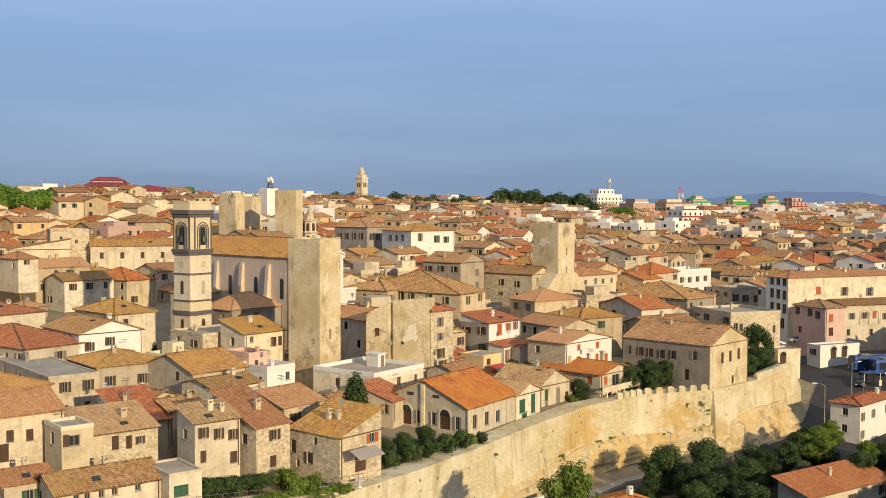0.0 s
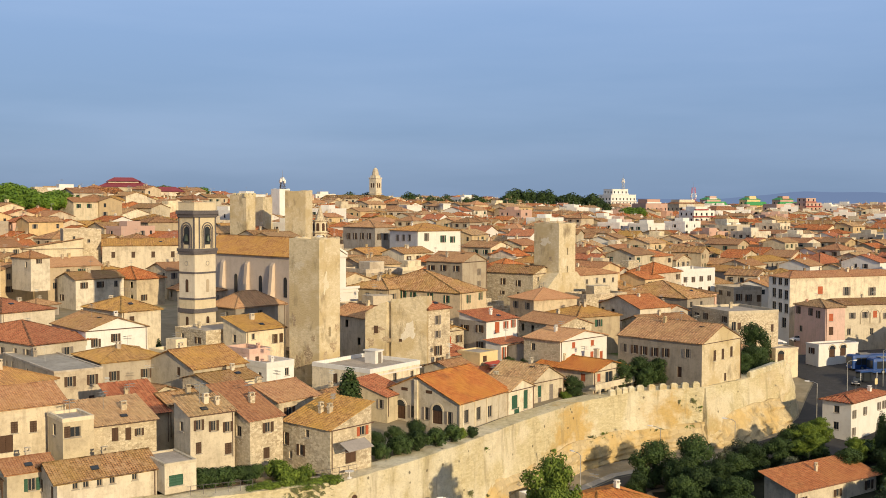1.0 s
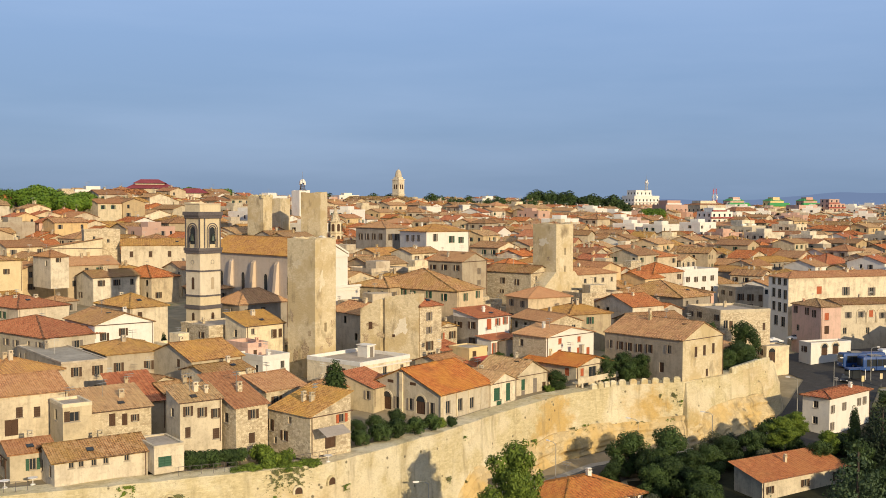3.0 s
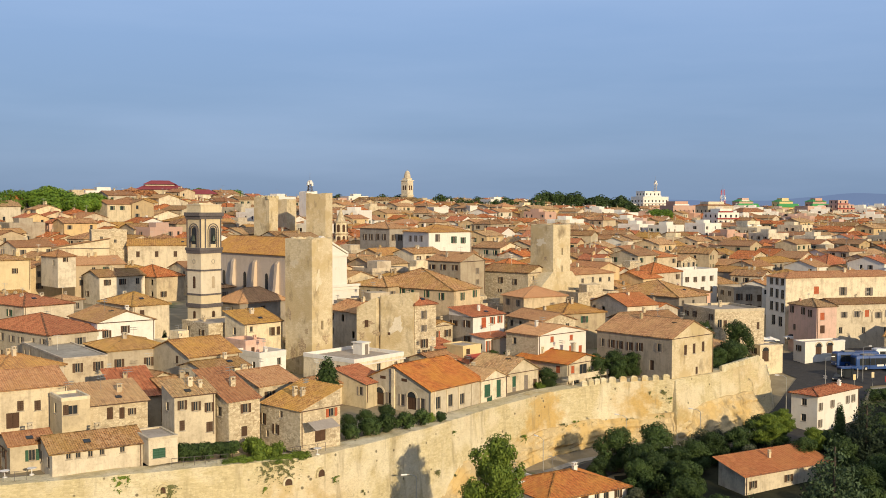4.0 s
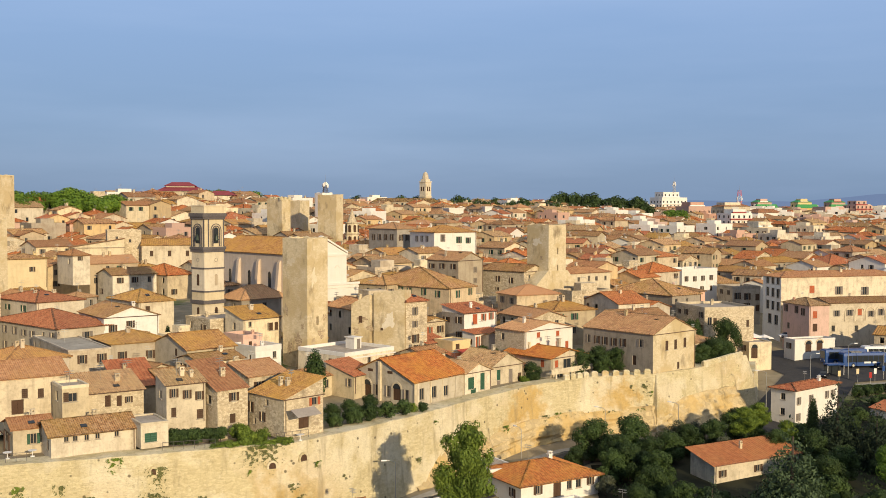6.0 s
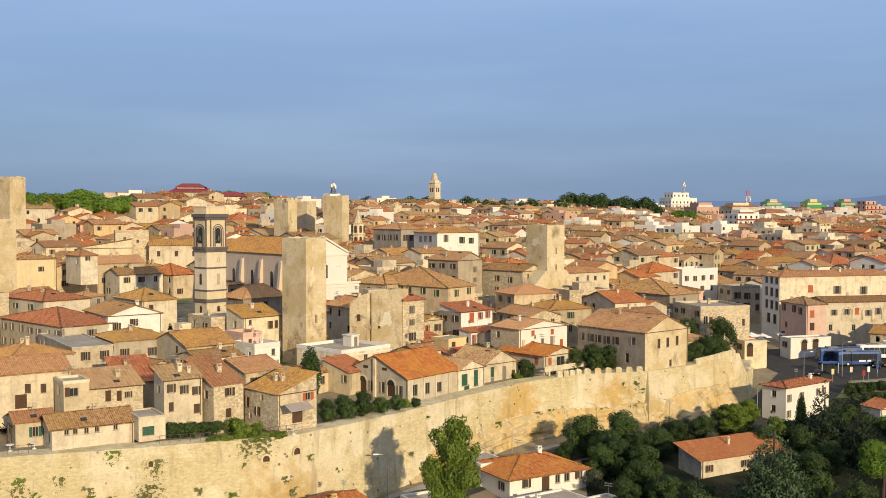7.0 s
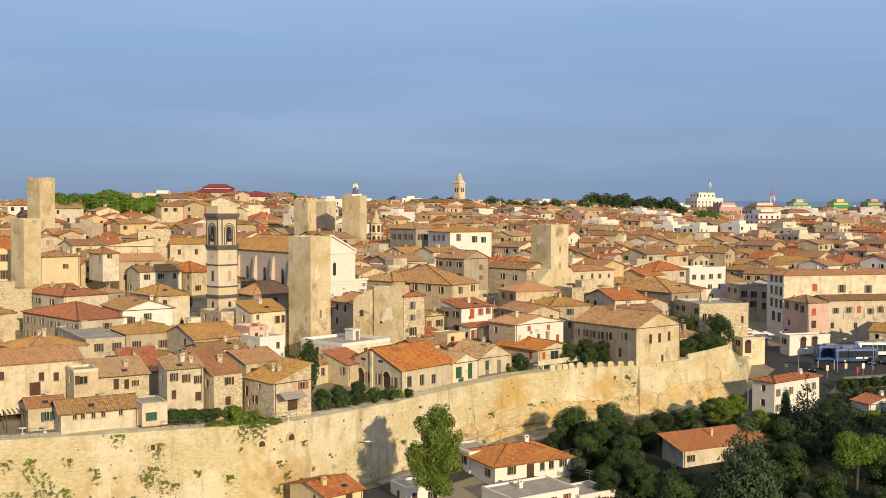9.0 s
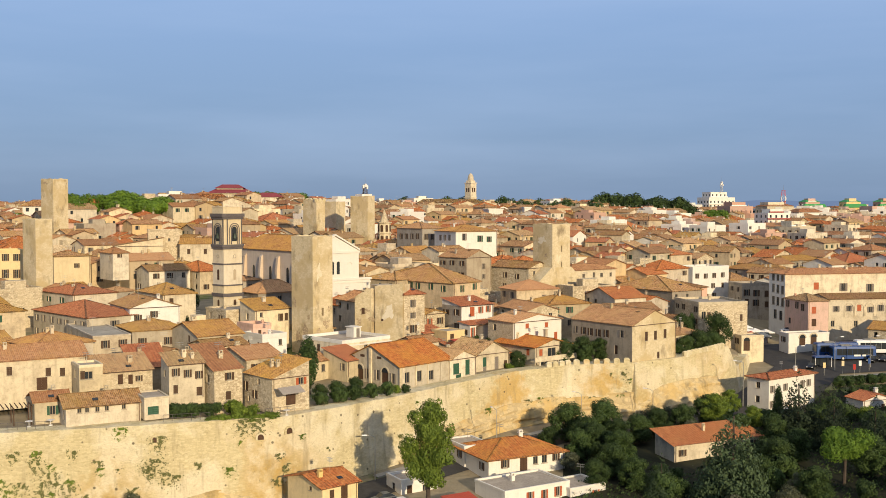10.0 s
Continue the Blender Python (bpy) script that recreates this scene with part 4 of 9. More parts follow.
house("pink house with a tiled hip roof at the square", 86.9, 247.9, 14.7, 25.1, 26, 6.1, 10.5, wall=PINK, tile=5, roof="hip", pitch=0.3, R=[(1.73, 7.2, 1.3, 1.8, 'R'), (1.79, 3.84, 1.4, 2.0, 'd')], L=[(2.44, 7.76, 0.7, 1.8, 'o'), (4.98, 8.12, 0.7, 1.8, 'o'), (9.13, 8.2, 0.7, 1.8, 'o'), (8.24, 3.86, 1.0, 1.5, 'n')])
house("cream house with a row of blind arches", 92.5, 251.1, 14.9, 25.5, 20, 21.5, 10.0, wall=CREAM, tile=0, roof="gable", pitch=0.2, arches=[(5.82 + 2.95 * k, 8.2, 1.2) for k in range(6)], R=[(2.13, 7.28, 0.94, 1.5, 'y'), (5.82, 7.37, 0.94, 1.5, 'y'), (8.73, 7.38, 1.2, 1.7, 'R'), (11.98, 6.98, 0.94, 1.5, 'y'), (14.9, 7.28, 0.94, 1.7, 'y'), (1.23, 3.36, 1.0, 1.6, 'n'), (7.83, 3.24, 1.0, 1.6, 'n'), (14.33, 3.13, 1.0, 1.6, 'n')])
house("low whitish gate house with arched openings", 79.6, 228.8, 14.9, 18.6, 26, 11.4, 4.0, wall=WHITE, roof="flat", parapet=0.3, chimneys=0, stacks=0.0, R=[(3.82, 0.92, 1.7, 1.8, 'A'), (7.0, 1.09, 1.7, 1.8, 'A')])
house("small cream building with an arched door beside the wall", 67.6, 219.0, 15.2, 19.1, 20, 5.6, 5.0, wall=CREAM, roof="flat", parapet=0.2, chimneys=0, stacks=0.0, R=[(1.31, 0.39, 1.6, 2.4, 'A')])
house("tall yellow house with shuttered windows", -119.5, 202.3, 24.8, 38.1, 40, 8.4, 9.0, wall=YELLOW, roof="flat", tile=0, R=[(3.99, 11.14, 0.86, 1.8, 'o'), (6.7, 11.08, 0.86, 1.8, 'o'), (3.93, 6.73, 0.86, 2.2, 'o'), (6.64, 6.64, 0.86, 2.2, 'o')])
house("house with a large red tiled roof", -61.0, 147.5, 22.0, 28.3, 56, 11.0, 24.0, wall=CREAM, tile=4, roof="hip", pitch=0.2)
house("house with red roof tiles and low chimneys", -75.0, 166.5, 24.0, 31.0, 56, 10.0, 17.0, wall=CREAM, tile=4, roof="hip", pitch=0.2, chimneys=3, R=[(1.91, 4.2, 1.0, 1.2, 'c')])
house("cream house with an ochre roof below the bell tower", -54.3, 166.3, 26.9, 31.4, 50, 7.4, 13.0, wall=CREAM, tile=2, roof="hip", pitch=0.3)
house("long low stone house beside the bell tower", -39.5, 164.2, 24.0, 28.4, 50, 10.5, 9.0, wall=STONE, roof="flat", parapet=0.3)
house("cream house with three shuttered windows at the tower foot", -32.2, 161.8, 23.3, 28.9, 52, 8.3, 6.0, wall=CREAM, tile=2, roof="shed", pitch=0.3, R=[(1.44, 4.2, 0.7, 1.0, 'n'), (6.11, 3.17, 0.9, 1.5, 'c'), (7.34, 3.2, 0.8, 1.5, 'c'), (5.57, 3.21, 0.5, 1.5, 'n')])
house("white terraced house with a pipe and railings", -26.3, 150.1, 20.6, 24.9, 52, 5.4, 7.0, wall=WHITE, roof="flat", parapet=0.8, R=[(4.0, 2.72, 0.8, 1.2, 'n')])
house("yellow white building with green shutters and ochre hip roof", -13.8, 287.9, 34.9, 41.9, 40, 15.4, 14.0, wall=WHITE, tile=2, roof="hip", pitch=0.28, R=[(3.11, 4.22, 0.86, 2.2, 'y'), (8.98, 3.7, 1.01, 2.0, 'g'), (12.38, 3.57, 0.94, 1.8, 'g')], L=[(3.99, 4.18, 0.78, 1.8, 'y'), (6.95, 4.1, 0.78, 1.8, 'y'), (9.95, 4.02, 0.78, 1.8, 'y')])
house("grey palace with dark shutters and a tiled hip roof", -27.3, 300.5, 35.2, 42.6, 50, 8.9, 14.0, wall=GREY, tile=1, roof="hip", pitch=0.28, R=[(1.66, 3.69, 0.78, 1.9, 'o'), (4.3, 3.65, 0.78, 1.9, 'o'), (6.96, 3.6, 0.78, 1.9, 'o')], L=[(2.44, 3.86, 0.78, 1.9, 'o'), (5.53, 3.79, 0.78, 1.9, 'o'), (8.66, 3.71, 0.78, 1.9, 'o'), (11.52, 3.65, 0.78, 1.9, 'o')])
house("tan hall with a long tiled hip roof", -13.8, 206.2, 26.4, 32.2, 60, 12.2, 11.0, wall=TAN, tile=0, roof="hip", pitch=0.3)
house("white villa with a red tiled hip roof below the wall", 69.0, 175.7, 8.7, 15.9, 46, 14.7, 5.2, wall=WHITE, tile=4, roof="hip", pitch=0.25, over=0.5, group="villas outside the wall", R=[(1.09, 4.45, 0.7, 1.4, 'y'), (5.17, 4.49, 0.7, 1.4, 'y'), (10.62, 4.64, 0.7, 1.4, 'y'), (12.66, 4.67, 0.7, 1.4, 'y'), (0.98, 1.43, 0.7, 1.4, 'y')])
house("low villa with a broad terracotta roof among trees", 49.9, 141.0, 6.7, 9.9, 36, 18.4, 5.4, wall=CREAM, tile=3, roof="shed", pitch=0.26, over=0.7, group="villas outside the wall")
house("white villa with an orange roof, arched porch and brown shutters", 20.7, 125.3, 6.8, 9.8, 38, 14.4, 11.5, wall=WHITE, tile=6, roof="hip", pitch=0.3, over=0.6, group="villas outside the wall", R=[(3.01, 1.4, 0.78, 1.4, 'o'), (6.5, 0.52, 1.4, 2.2, 'd'), (8.75, 1.36, 0.9, 1.3, 'n'), (10.48, 1.39, 1.0, 1.4, 'n'), (12.67, 1.53, 0.7, 1.4, 'o')])
house("white flat roofed house with a grey terrace roof", 24.8, 113.8, 4.8, 7.9, 42, 12.0, 8.1, wall=WHITE, roof="flat", parapet=0.25, group="villas outside the wall", chimneys=1, R=[(4.6, 1.1, 0.7, 1.5, 'r'), (7.22, 1.07, 0.62, 1.5, 'r'), (9.77, 1.22, 0.7, 1.5, 'r')])
house("small flat roofed white extension", 33.9, 120.7, 4.2, 7.0, 42, 6.9, 6.0, wall=WHITE, roof="flat", parapet=0.2, chimneys=0, group="villas outside the wall", R=[(4.96, 0.67, 0.7, 1.4, 'r')])
house("small yellow house with an orange tiled roof", 0.2, 103.3, 6.9, 10.1, 52, 6.2, 9.0, wall=YELLOW, tile=3, roof="gable", pitch=0.25, over=0.5, group="villas outside the wall", R=[(1.64, 1.52, 0.8, 1.2, 'c'), (3.82, 0.97, 1.2, 2.0, 'd')], L=[(2.99, 2.31, 0.6, 0.6, 'c')])
house("chapel with a low reddish roof in the shade of the tower", -38.5, 180.0, 26.0, 30.9, 51, 11.5, 8.0, wall=GREY, tile=1, roof="hip", pitch=0.6, chimneys=0, name="chapel", category="chapel", L=[(2.69, 2.82, 0.7, 1.2, 'n')])
house("low house with brown roof beside the church", -48.0, 193.2, 26.9, 32.5, 62, 6.1, 7.0, wall=GREY, tile=1, roof="hip", pitch=0.3)
house("small cream shop with a red awning roof behind the barn", 7.0, 167.7, 19.0, 21.5, 52, 5.9, 5.0, wall=CREAM, tile=4, roof="shed", pitch=0.25, chimneys=0)
house("low stone lean-to with a red tiled roof beside the barn", -7.2, 141.7, 19.8, 22.3, 62, 5.9, 6.0, wall=CREAM, tile=4, roof="shed", pitch=0.3, chimneys=0, L=[(1.13, 0.76, 0.62, 1.3, 'y')])
house("pinkish terraced house with a roof railing", -30.1, 155.1, 21.4, 26.4, 52, 4.1, 6.0, wall=PINK, roof="flat", parapet=0.6, chimneys=1, R=[(1.51, 3.15, 0.7, 1.2, 'c')])
house("low tan house with brown tiles under the terraces", -33.4, 125.3, 20.2, 24.0, 45, 5.1, 6.5, wall=TAN, tile=0, roof="gable", pitch=0.3)
house("long cream house with a tan tiled hip roof", -91.3, 213.7, 33.1, 37.7, 50, 4.3, 9.0, wall=CREAM, tile=0, roof="hip", pitch=0.3, R=[(1.81, 3.43, 0.62, 1.0, 'o')])
house("yellow house with dark windows and a tiled roof", -106.4, 210.7, 30.1, 36.8, 45, 9.4, 9.0, wall=YELLOW, tile=0, roof="hip", pitch=0.25, R=[(5.86, 3.64, 0.7, 1.2, 'o')])
house("long cream hall with an ochre tiled roof and small windows", -89.6, 250.0, 29.0, 38.9, 20, 24.0, 10.0, wall=CREAM, tile=2, roof="gable", pitch=0.3, chimneys=0, stacks=0.0, R=[(2.6, 6.9, 0.9, 1.5, 'c'), (7.4, 6.9, 0.9, 1.5, 'c'), (12.2, 6.9, 0.9, 1.5, 'c'), (17.0, 6.9, 0.9, 1.5, 'c')], L=[])
house("cream stone block with a notched parapet", -99.0, 249.0, 29.0, 42.6, 28, 9.0, 8.0, wall=STONE, roof="flat", parapet=0.5, chimneys=0, stacks=0.0, R=[(2.5, 11.4, 0.7, 0.9, 'n'), (6.0, 10.6, 0.7, 0.9, 'n')], L=[])
house("old cream house with blind walls and a ragged top", -106.0, 241.0, 28.0, 38.4, 25, 14.0, 9.0, wall=CREAM, roof="shed", ridge="y", pitch=0.16, tile=0, chimneys=0, R=[(9.5, 6.0, 1.0, 1.6, 'c')], L=[])
house("grey house with shuttered windows and a planted roof terrace", 73.3, 283.8, 16.4, 26.5, 20, 8.8, 9.0, wall=GREY, roof="flat", parapet=0.6, chimneys=1, R=[(1.63, 6.95, 1.01, 1.9, 'o'), (4.68, 6.74, 1.01, 1.9, 'o'), (7.91, 6.53, 1.3, 1.9, 'c'), (1.67, 4.08, 1.2, 1.9, 'c'), (4.54, 3.87, 1.01, 1.9, 'o'), (7.96, 3.37, 1.2, 1.8, 'c')])
house("pale house with a brown hipped roof beside the flats", 71.8, 308.0, 14.8, 26.1, 24, 8.0, 13.0, wall=GREY, tile=0, roof="hip", pitch=0.34, R=[(1.42, 8.42, 0.94, 2.0, 'o'), (3.61, 8.38, 0.94, 2.0, 'o'), (1.45, 5.51, 0.94, 2.0, 'o'), (3.65, 5.2, 0.94, 1.8, 'o')])
house("broad stone terrace block with a pale parapet", 57.6, 218.8, 18.2, 26.6, 22, 12.6, 14.0, wall=STONE, roof="flat", parapet=0.5, pale=CREAM, chimneys=1, R=[(1.34, 4.8, 1.1, 1.8, 'n'), (2.65, 4.92, 0.9, 1.5, 'c'), (11.02, 4.16, 0.7, 1.6, 'c')])
house("white loggia storey with tall brown shutters", 9.1, 177.2, 21.7, 25.1, 50, 7.6, 3.5, wall=WHITE, tile=4, roof="shed", pitch=0.12, chimneys=0, R=[(0.78, 0.74, 0.62, 2.2, 'r'), (2.35, 0.85, 0.7, 2.2, 'o'), (4.57, 0.93, 0.78, 2.2, 'o'), (6.65, 1.01, 0.86, 2.2, 'r')])
house("small yellow shop with a flat roof", 5.5, 170.4, 21.3, 24.5, 50, 4.7, 5.0, wall=YELLOW, roof="flat", parapet=0.15, chimneys=0, stacks=0.0, R=[(1.34, 1.7, 1.0, 1.0, 'c')])
house("low shed with a red tiled lean-to roof", 0.7, 171.5, 21.0, 23.8, 50, 5.7, 5.0, wall=CREAM, tile=4, roof="shed", pitch=0.2, chimneys=0, stacks=0.0, R=[(1.48, 1.04, 1.25, 1.4, 'y'), (4.02, 1.19, 1.25, 1.4, 'y')])


# ---- the ground ----
def spread(lo, hi, fine0, fine1, step):
    near = list(np.arange(fine0, fine1 + 0.01, step))
    left, right, k = [], [], step
    v = fine0
    while v > lo:
        k *= 1.25
        v -= k
        left.append(max(v, lo))
    v, k = fine1, step
    while v < hi:
        k *= 1.25
        v += k
        right.append(min(v, hi))
    return left[::-1] + near + right


gm, gn, gl, gb = mat("ground", 0.95)
gv = place_of(gn, gl, shift=False)
gc = mixed(gn, gl, (0.23, 0.19, 0.12), (0.33, 0.28, 0.19), noise_of(gn, gl, gv, 0.3, 6))
gc = mixed(gn, gl, gc, (0.10, 0.13, 0.04), noise_of(gn, gl, gv, 0.05, 6, 0.56, 0.64))
gl.new(gc, gb.inputs["Base Color"])
bump_of(gn, gl, gb, noise_of(gn, gl, gv, 2.0, 5), 0.5, 0.1)
gx, gy = spread(-4600, 4600, -70, 130, 2.2), spread(-900, 4700, 60, 260, 2.2)
verts = [(x, y, ground_at(x, y)) for y in gy for x in gx]
nx = len(gx)
faces = [(j * nx + i, j * nx + i + 1, (j + 1) * nx + i + 1, (j + 1) * nx + i) for j in range(len(gy) - 1) for i in range(nx - 1)]
me = bpy.data.meshes.new("ground")
me.from_pydata(verts, [], faces)
me.materials.append(gm)
tagged(new("ground", me), "dry earth and grass under the hill town", "ground", kind="structure")


# ---- the city wall ----
def wall_run(name, points, top, foot, thick, material, label, batter=1.1, rough=0.18):
    """A battered wall along points, its top at heights top, its foot below the ground; rough stone faces."""
    path, tops, feet = [], [], []
    for k, ((ax, ay), (bx, by)) in enumerate(zip(points, points[1:])):
        n = max(2, int(math.hypot(bx - ax, by - ay) / 0.8))
        for i in range(n + (k == len(points) - 2)):
            t = i / n
            path.append(Vector((ax + (bx - ax) * t, ay + (by - ay) * t)))
            tops.append(top[k] + (top[k + 1] - top[k]) * t)
            feet.append(foot[k] + (foot[k + 1] - foot[k]) * t)
    bm = bmesh.new()
    rows = 14
    grid = []
    for i, p in enumerate(path):
        d = (path[min(i + 2, len(path) - 1)] - path[max(i - 2, 0)]).normalized()
        out = Vector((d.y, -d.x))
        col = []
        for r in range(rows + 1):
            s = r / rows
            z = feet[i] + (tops[i] - feet[i]) * s
            bulge = batter * (1 - s) ** 1.6 + rough * noise.noise(Vector((p.x * 0.35, p.y * 0.35, z * 0.5))) + 0.35 * rough * noise.noise(Vector((p.x * 1.7, p.y * 1.7, z * 1.9)))
            if s < 0.28:
                bulge += 0.5 * abs(noise.noise(Vector((p.x * 0.6, p.y * 0.6, z * 0.9)))) * (1 - s / 0.28)
            q = p + out * bulge
            lift = 0.12 * noise.noise(Vector((p.x * 0.8, p.y * 0.8, 3.1))) if r == rows else 0.0
            col.append(bm.verts.new((q.x, q.y, z + lift)))
        q = p - out * thick
        col.append(bm.verts.new((q.x, q.y, tops[i])))
        col.append(bm.verts.new((q.x, q.y, feet[i])))
        grid.append(col)
    for a, b in zip(grid, grid[1:]):
        for k in range(len(a) - 1):
            bm.faces.new((a[k], b[k], b[k + 1], a[k + 1]))
    for end in (grid[0][::-1], grid[-1]):
        bm.faces.new(end)
    ob = part(name, bm, material, None)
    return tagged(ob, label, "city wall", kind="structure")


TOPS = [18.6, 18.4, 18.3, 18.4, 18.2, 18.3, 18.3, 18.6, 18.9, 19.2, 19.4, 19.3, 19.8, 20.5, inner(64.4, 193.0) + 0.4, inner(70, 224) + 0.3]
FEET = [outer(*p) - 1.5 for p in WALL_LINE]
wall_run("city_wall", WALL_LINE, TOPS, FEET, 3.4, TUFA, "high golden limestone city wall with stains and patches")


def ribbon(name, line, width, material, label, lift=0.06, side=0.0):
    """A strip of road or pavement along a line on the ground outside the wall."""
    pts = []
    for (ax, ay), (bx, by) in zip(line, line[1:]):
        n = max(1, int(math.hypot(bx - ax, by - ay) / 1.5))
        pts += [Vector((ax + (bx - ax) * i / n, ay + (by - ay) * i / n)) for i in range(n)]
    pts.append(Vector(line[-1]))
    bm, rows = bmesh.new(), []
    for i, p in enumerate(pts):
        d = (pts[min(i + 3, len(pts) - 1)] - pts[max(i - 3, 0)]).normalized()
        out = Vector((d.y, -d.x))
        rows.append([bm.verts.new((*(p + out * (side + width * k / 4)), outer(*(p + out * (side + width * k / 4))) + lift)) for k in (-2, -1, 0, 1, 2)])
        if name == "pavement":
            for k in (0, 4):
                q = p + out * (side + width * (k - 2) / 4)
                rows[-1].insert(0 if k == 0 else 9, bm.verts.new((q.x, q.y, outer(q.x, q.y) - 0.1)))
    for a, b in zip(rows, rows[1:]):
        for k in range(len(a) - 1):
            bm.faces.new((a[k], a[k + 1], b[k + 1], b[k]))
    return tagged(part(name, bm, material, None), label, name, kind="structure")


ASPHALT = plain("asphalt", (0.055, 0.053, 0.052), 0.9, 0, 4.0, 0.35)
KERB = plain("kerb stone", (0.33, 0.31, 0.27), 0.9, 0, 3.0, 0.25)
GRASS = plain("mown grass", (0.06, 0.10, 0.025), 0.9, 0, 2.0, 0.4)
WAY_OUT = [(-40, 78), (-12, 99), (6, 121), (17, 136), (29, 150.5), (41, 158), (52, 164), (62, 173.5), (70, 187), (76, 202), (82, 216), (90, 232)]
ribbon("road", WAY_OUT, 6.5, ASPHALT, "grey asphalt road below the city wall", 0.07)
ribbon("road", WAY_OUT[6:], 15.0, ASPHALT, "broad grey asphalt road at the end of the city wall", 0.14, 1.0)
ribbon("pavement", WAY_OUT[2:8], 1.3, KERB, "pale kerbed pavement beside the road", 0.2, -4.2)
ribbon("pavement", [(88, 207), (150, 226)], 1.2, KERB, "pale kerbed pavement along the car park", 0.2)
bm = bmesh.new()
span = [(i, j) for j in range(21) for i in range(31)]
vs = [bm.verts.new((78 + i * 2.6 - j * 0.55, 206 + j * 1.55 + i * 0.85, max(outer(78 + i * 2.6 - j * 0.55, 206 + j * 1.55 + i * 0.85), ground_at(78 + i * 2.6 - j * 0.55, 206 + j * 1.55 + i * 0.85)) + 0.12)) for i, j in span]
for j in range(20):
    for i in range(30):
        bm.faces.new((vs[j * 31 + i], vs[j * 31 + i + 1], vs[(j + 1) * 31 + i + 1], vs[(j + 1) * 31 + i]))
tagged(part("car_park", bm, ASPHALT, None), "wide grey asphalt square with parked coaches", "car park", kind="structure")


# ---- merlons on the wall, and the small openings in it ----
def along_wall(k0, t):
    (ax, ay), (bx, by) = WALL_LINE[k0], WALL_LINE[k0 + 1]
    d = Vector((bx - ax, by - ay)).normalized()
    return Vector((ax + (bx - ax) * t, ay + (by - ay) * t)), d, TOPS[k0] + (TOPS[k0 + 1] - TOPS[k0]) * t


bm = bmesh.new()
v = [bm.verts.new(p) for p in ((-0.62, -0.3, -0.3), (0.62, -0.3, -0.3), (0.62, 0.3, -0.3), (-0.62, 0.3, -0.3), (-0.58, -0.28, 0.75), (0.58, -0.28, 0.75), (0.58, 0.28, 0.75), (-0.58, 0.28, 0.75), (-0.3, 0.0, 1.0), (0.35, 0.0, 0.97))]
for q in ((0, 1, 5, 4), (1, 2, 6, 5), (2, 3, 7, 6), (3, 0, 4, 7), (4, 5, 9, 8), (6, 7, 8, 9), (5, 6, 9), (7, 4, 8)):
    bm.faces.new([v[i] for i in q])
MERLON = mesh_of("merlon", bm, TUFA)
rr = random.Random(4)
for k0, n, span_ in ((8, 4, (0.55, 1.0)), (9, 6, (0, 1)), (11, 5, (0.35, 1)), (12, 7, (0, 0.85))):
    for i in range(n):
        p, d, z = along_wall(k0, span_[0] + (span_[1] - span_[0]) * (i + 0.5) / n)
        ob = new("merlon", MERLON)
        q = p + Vector((-d.y, d.x)) * 0.35
        ob.matrix_basis = pose(q.x, q.y, z, 0, 0, math.degrees(math.atan2(d.y, d.x)) + rr.uniform(-3, 3))
        tagged(ob, "rounded pale stone merlon on the city wall", "merlon", "merlons on the city wall")


# ---- towers ----
def square_tower(label, x, y, zb, zt, h, a, b, material, slits=(), lip=0.0, batter=0.0):
    root = base("tower", pose(x, y, zb, 0, 0, h), label, "tower", "stone towers")
    H = zt - zb
    holes = lambda side: [(u - w / 2, z, u + w / 2, z + q) for s, u, z, w, q in slits if s == side]
    bm = bmesh.new()
    facade(bm, (0, 0, 0), (0, -1, 0), (1, 0, 0), a, -3, H, holes("R"), 0.5)
    facade(bm, (0, 0, 0), (-1, 0, 0), (0, 1, 0), b, -3, H, holes("L"), 0.5)
    facade(bm, (a, 0, 0), (1, 0, 0), (0, 1, 0), b, -3, H, [])
    facade(bm, (0, b, 0), (0, 1, 0), (1, 0, 0), a, -3, H, [])
    quad(bm, [(0, 0, H - 0.5), (a, 0, H - 0.5), (a, b, H - 0.5), (0, b, H - 0.5)])
    part("shaft", bm, material, root)
    bm = bmesh.new()
    r = random.Random(int(x * 10))
    n, t = 6, 0.5
    edge = [(a * k / n, 0) for k in range(n)] + [(a, b * k / n) for k in range(n)] + [(a - a * k / n, b) for k in range(n)] + [(0, b - b * k / n) for k in range(n)]
    rows = []
    for px, py in edge:
        up = H + r.uniform(0.05, 0.4)
        qx, qy = min(max(px, t), a - t), min(max(py, t), b - t)
        rows.append([bm.verts.new(p) for p in ((px, py, H), (px, py, up), (qx, qy, up), (qx, qy, H - 0.5))])
    for p, q in zip(rows, rows[1:] + rows[:1]):
        for k in range(3):
            bm.faces.new((p[k], q[k], q[k + 1], p[k + 1]))
    part("parapet", bm, material, root)
    for s, u, z, w, q in slits:
        bm = bmesh.new()
        if s == "R":
            quad(bm, [(u - w / 2, 0.45, z), (u + w / 2, 0.45, z), (u + w / 2, 0.45, z + q), (u - w / 2, 0.45, z + q)])
        else:
            quad(bm, [(0.45, u + w / 2, z), (0.45, u - w / 2, z), (0.45, u - w / 2, z + q), (0.45, u + w / 2, z + q)])
        part("opening", bm, DARKWOOD, root)
    return root


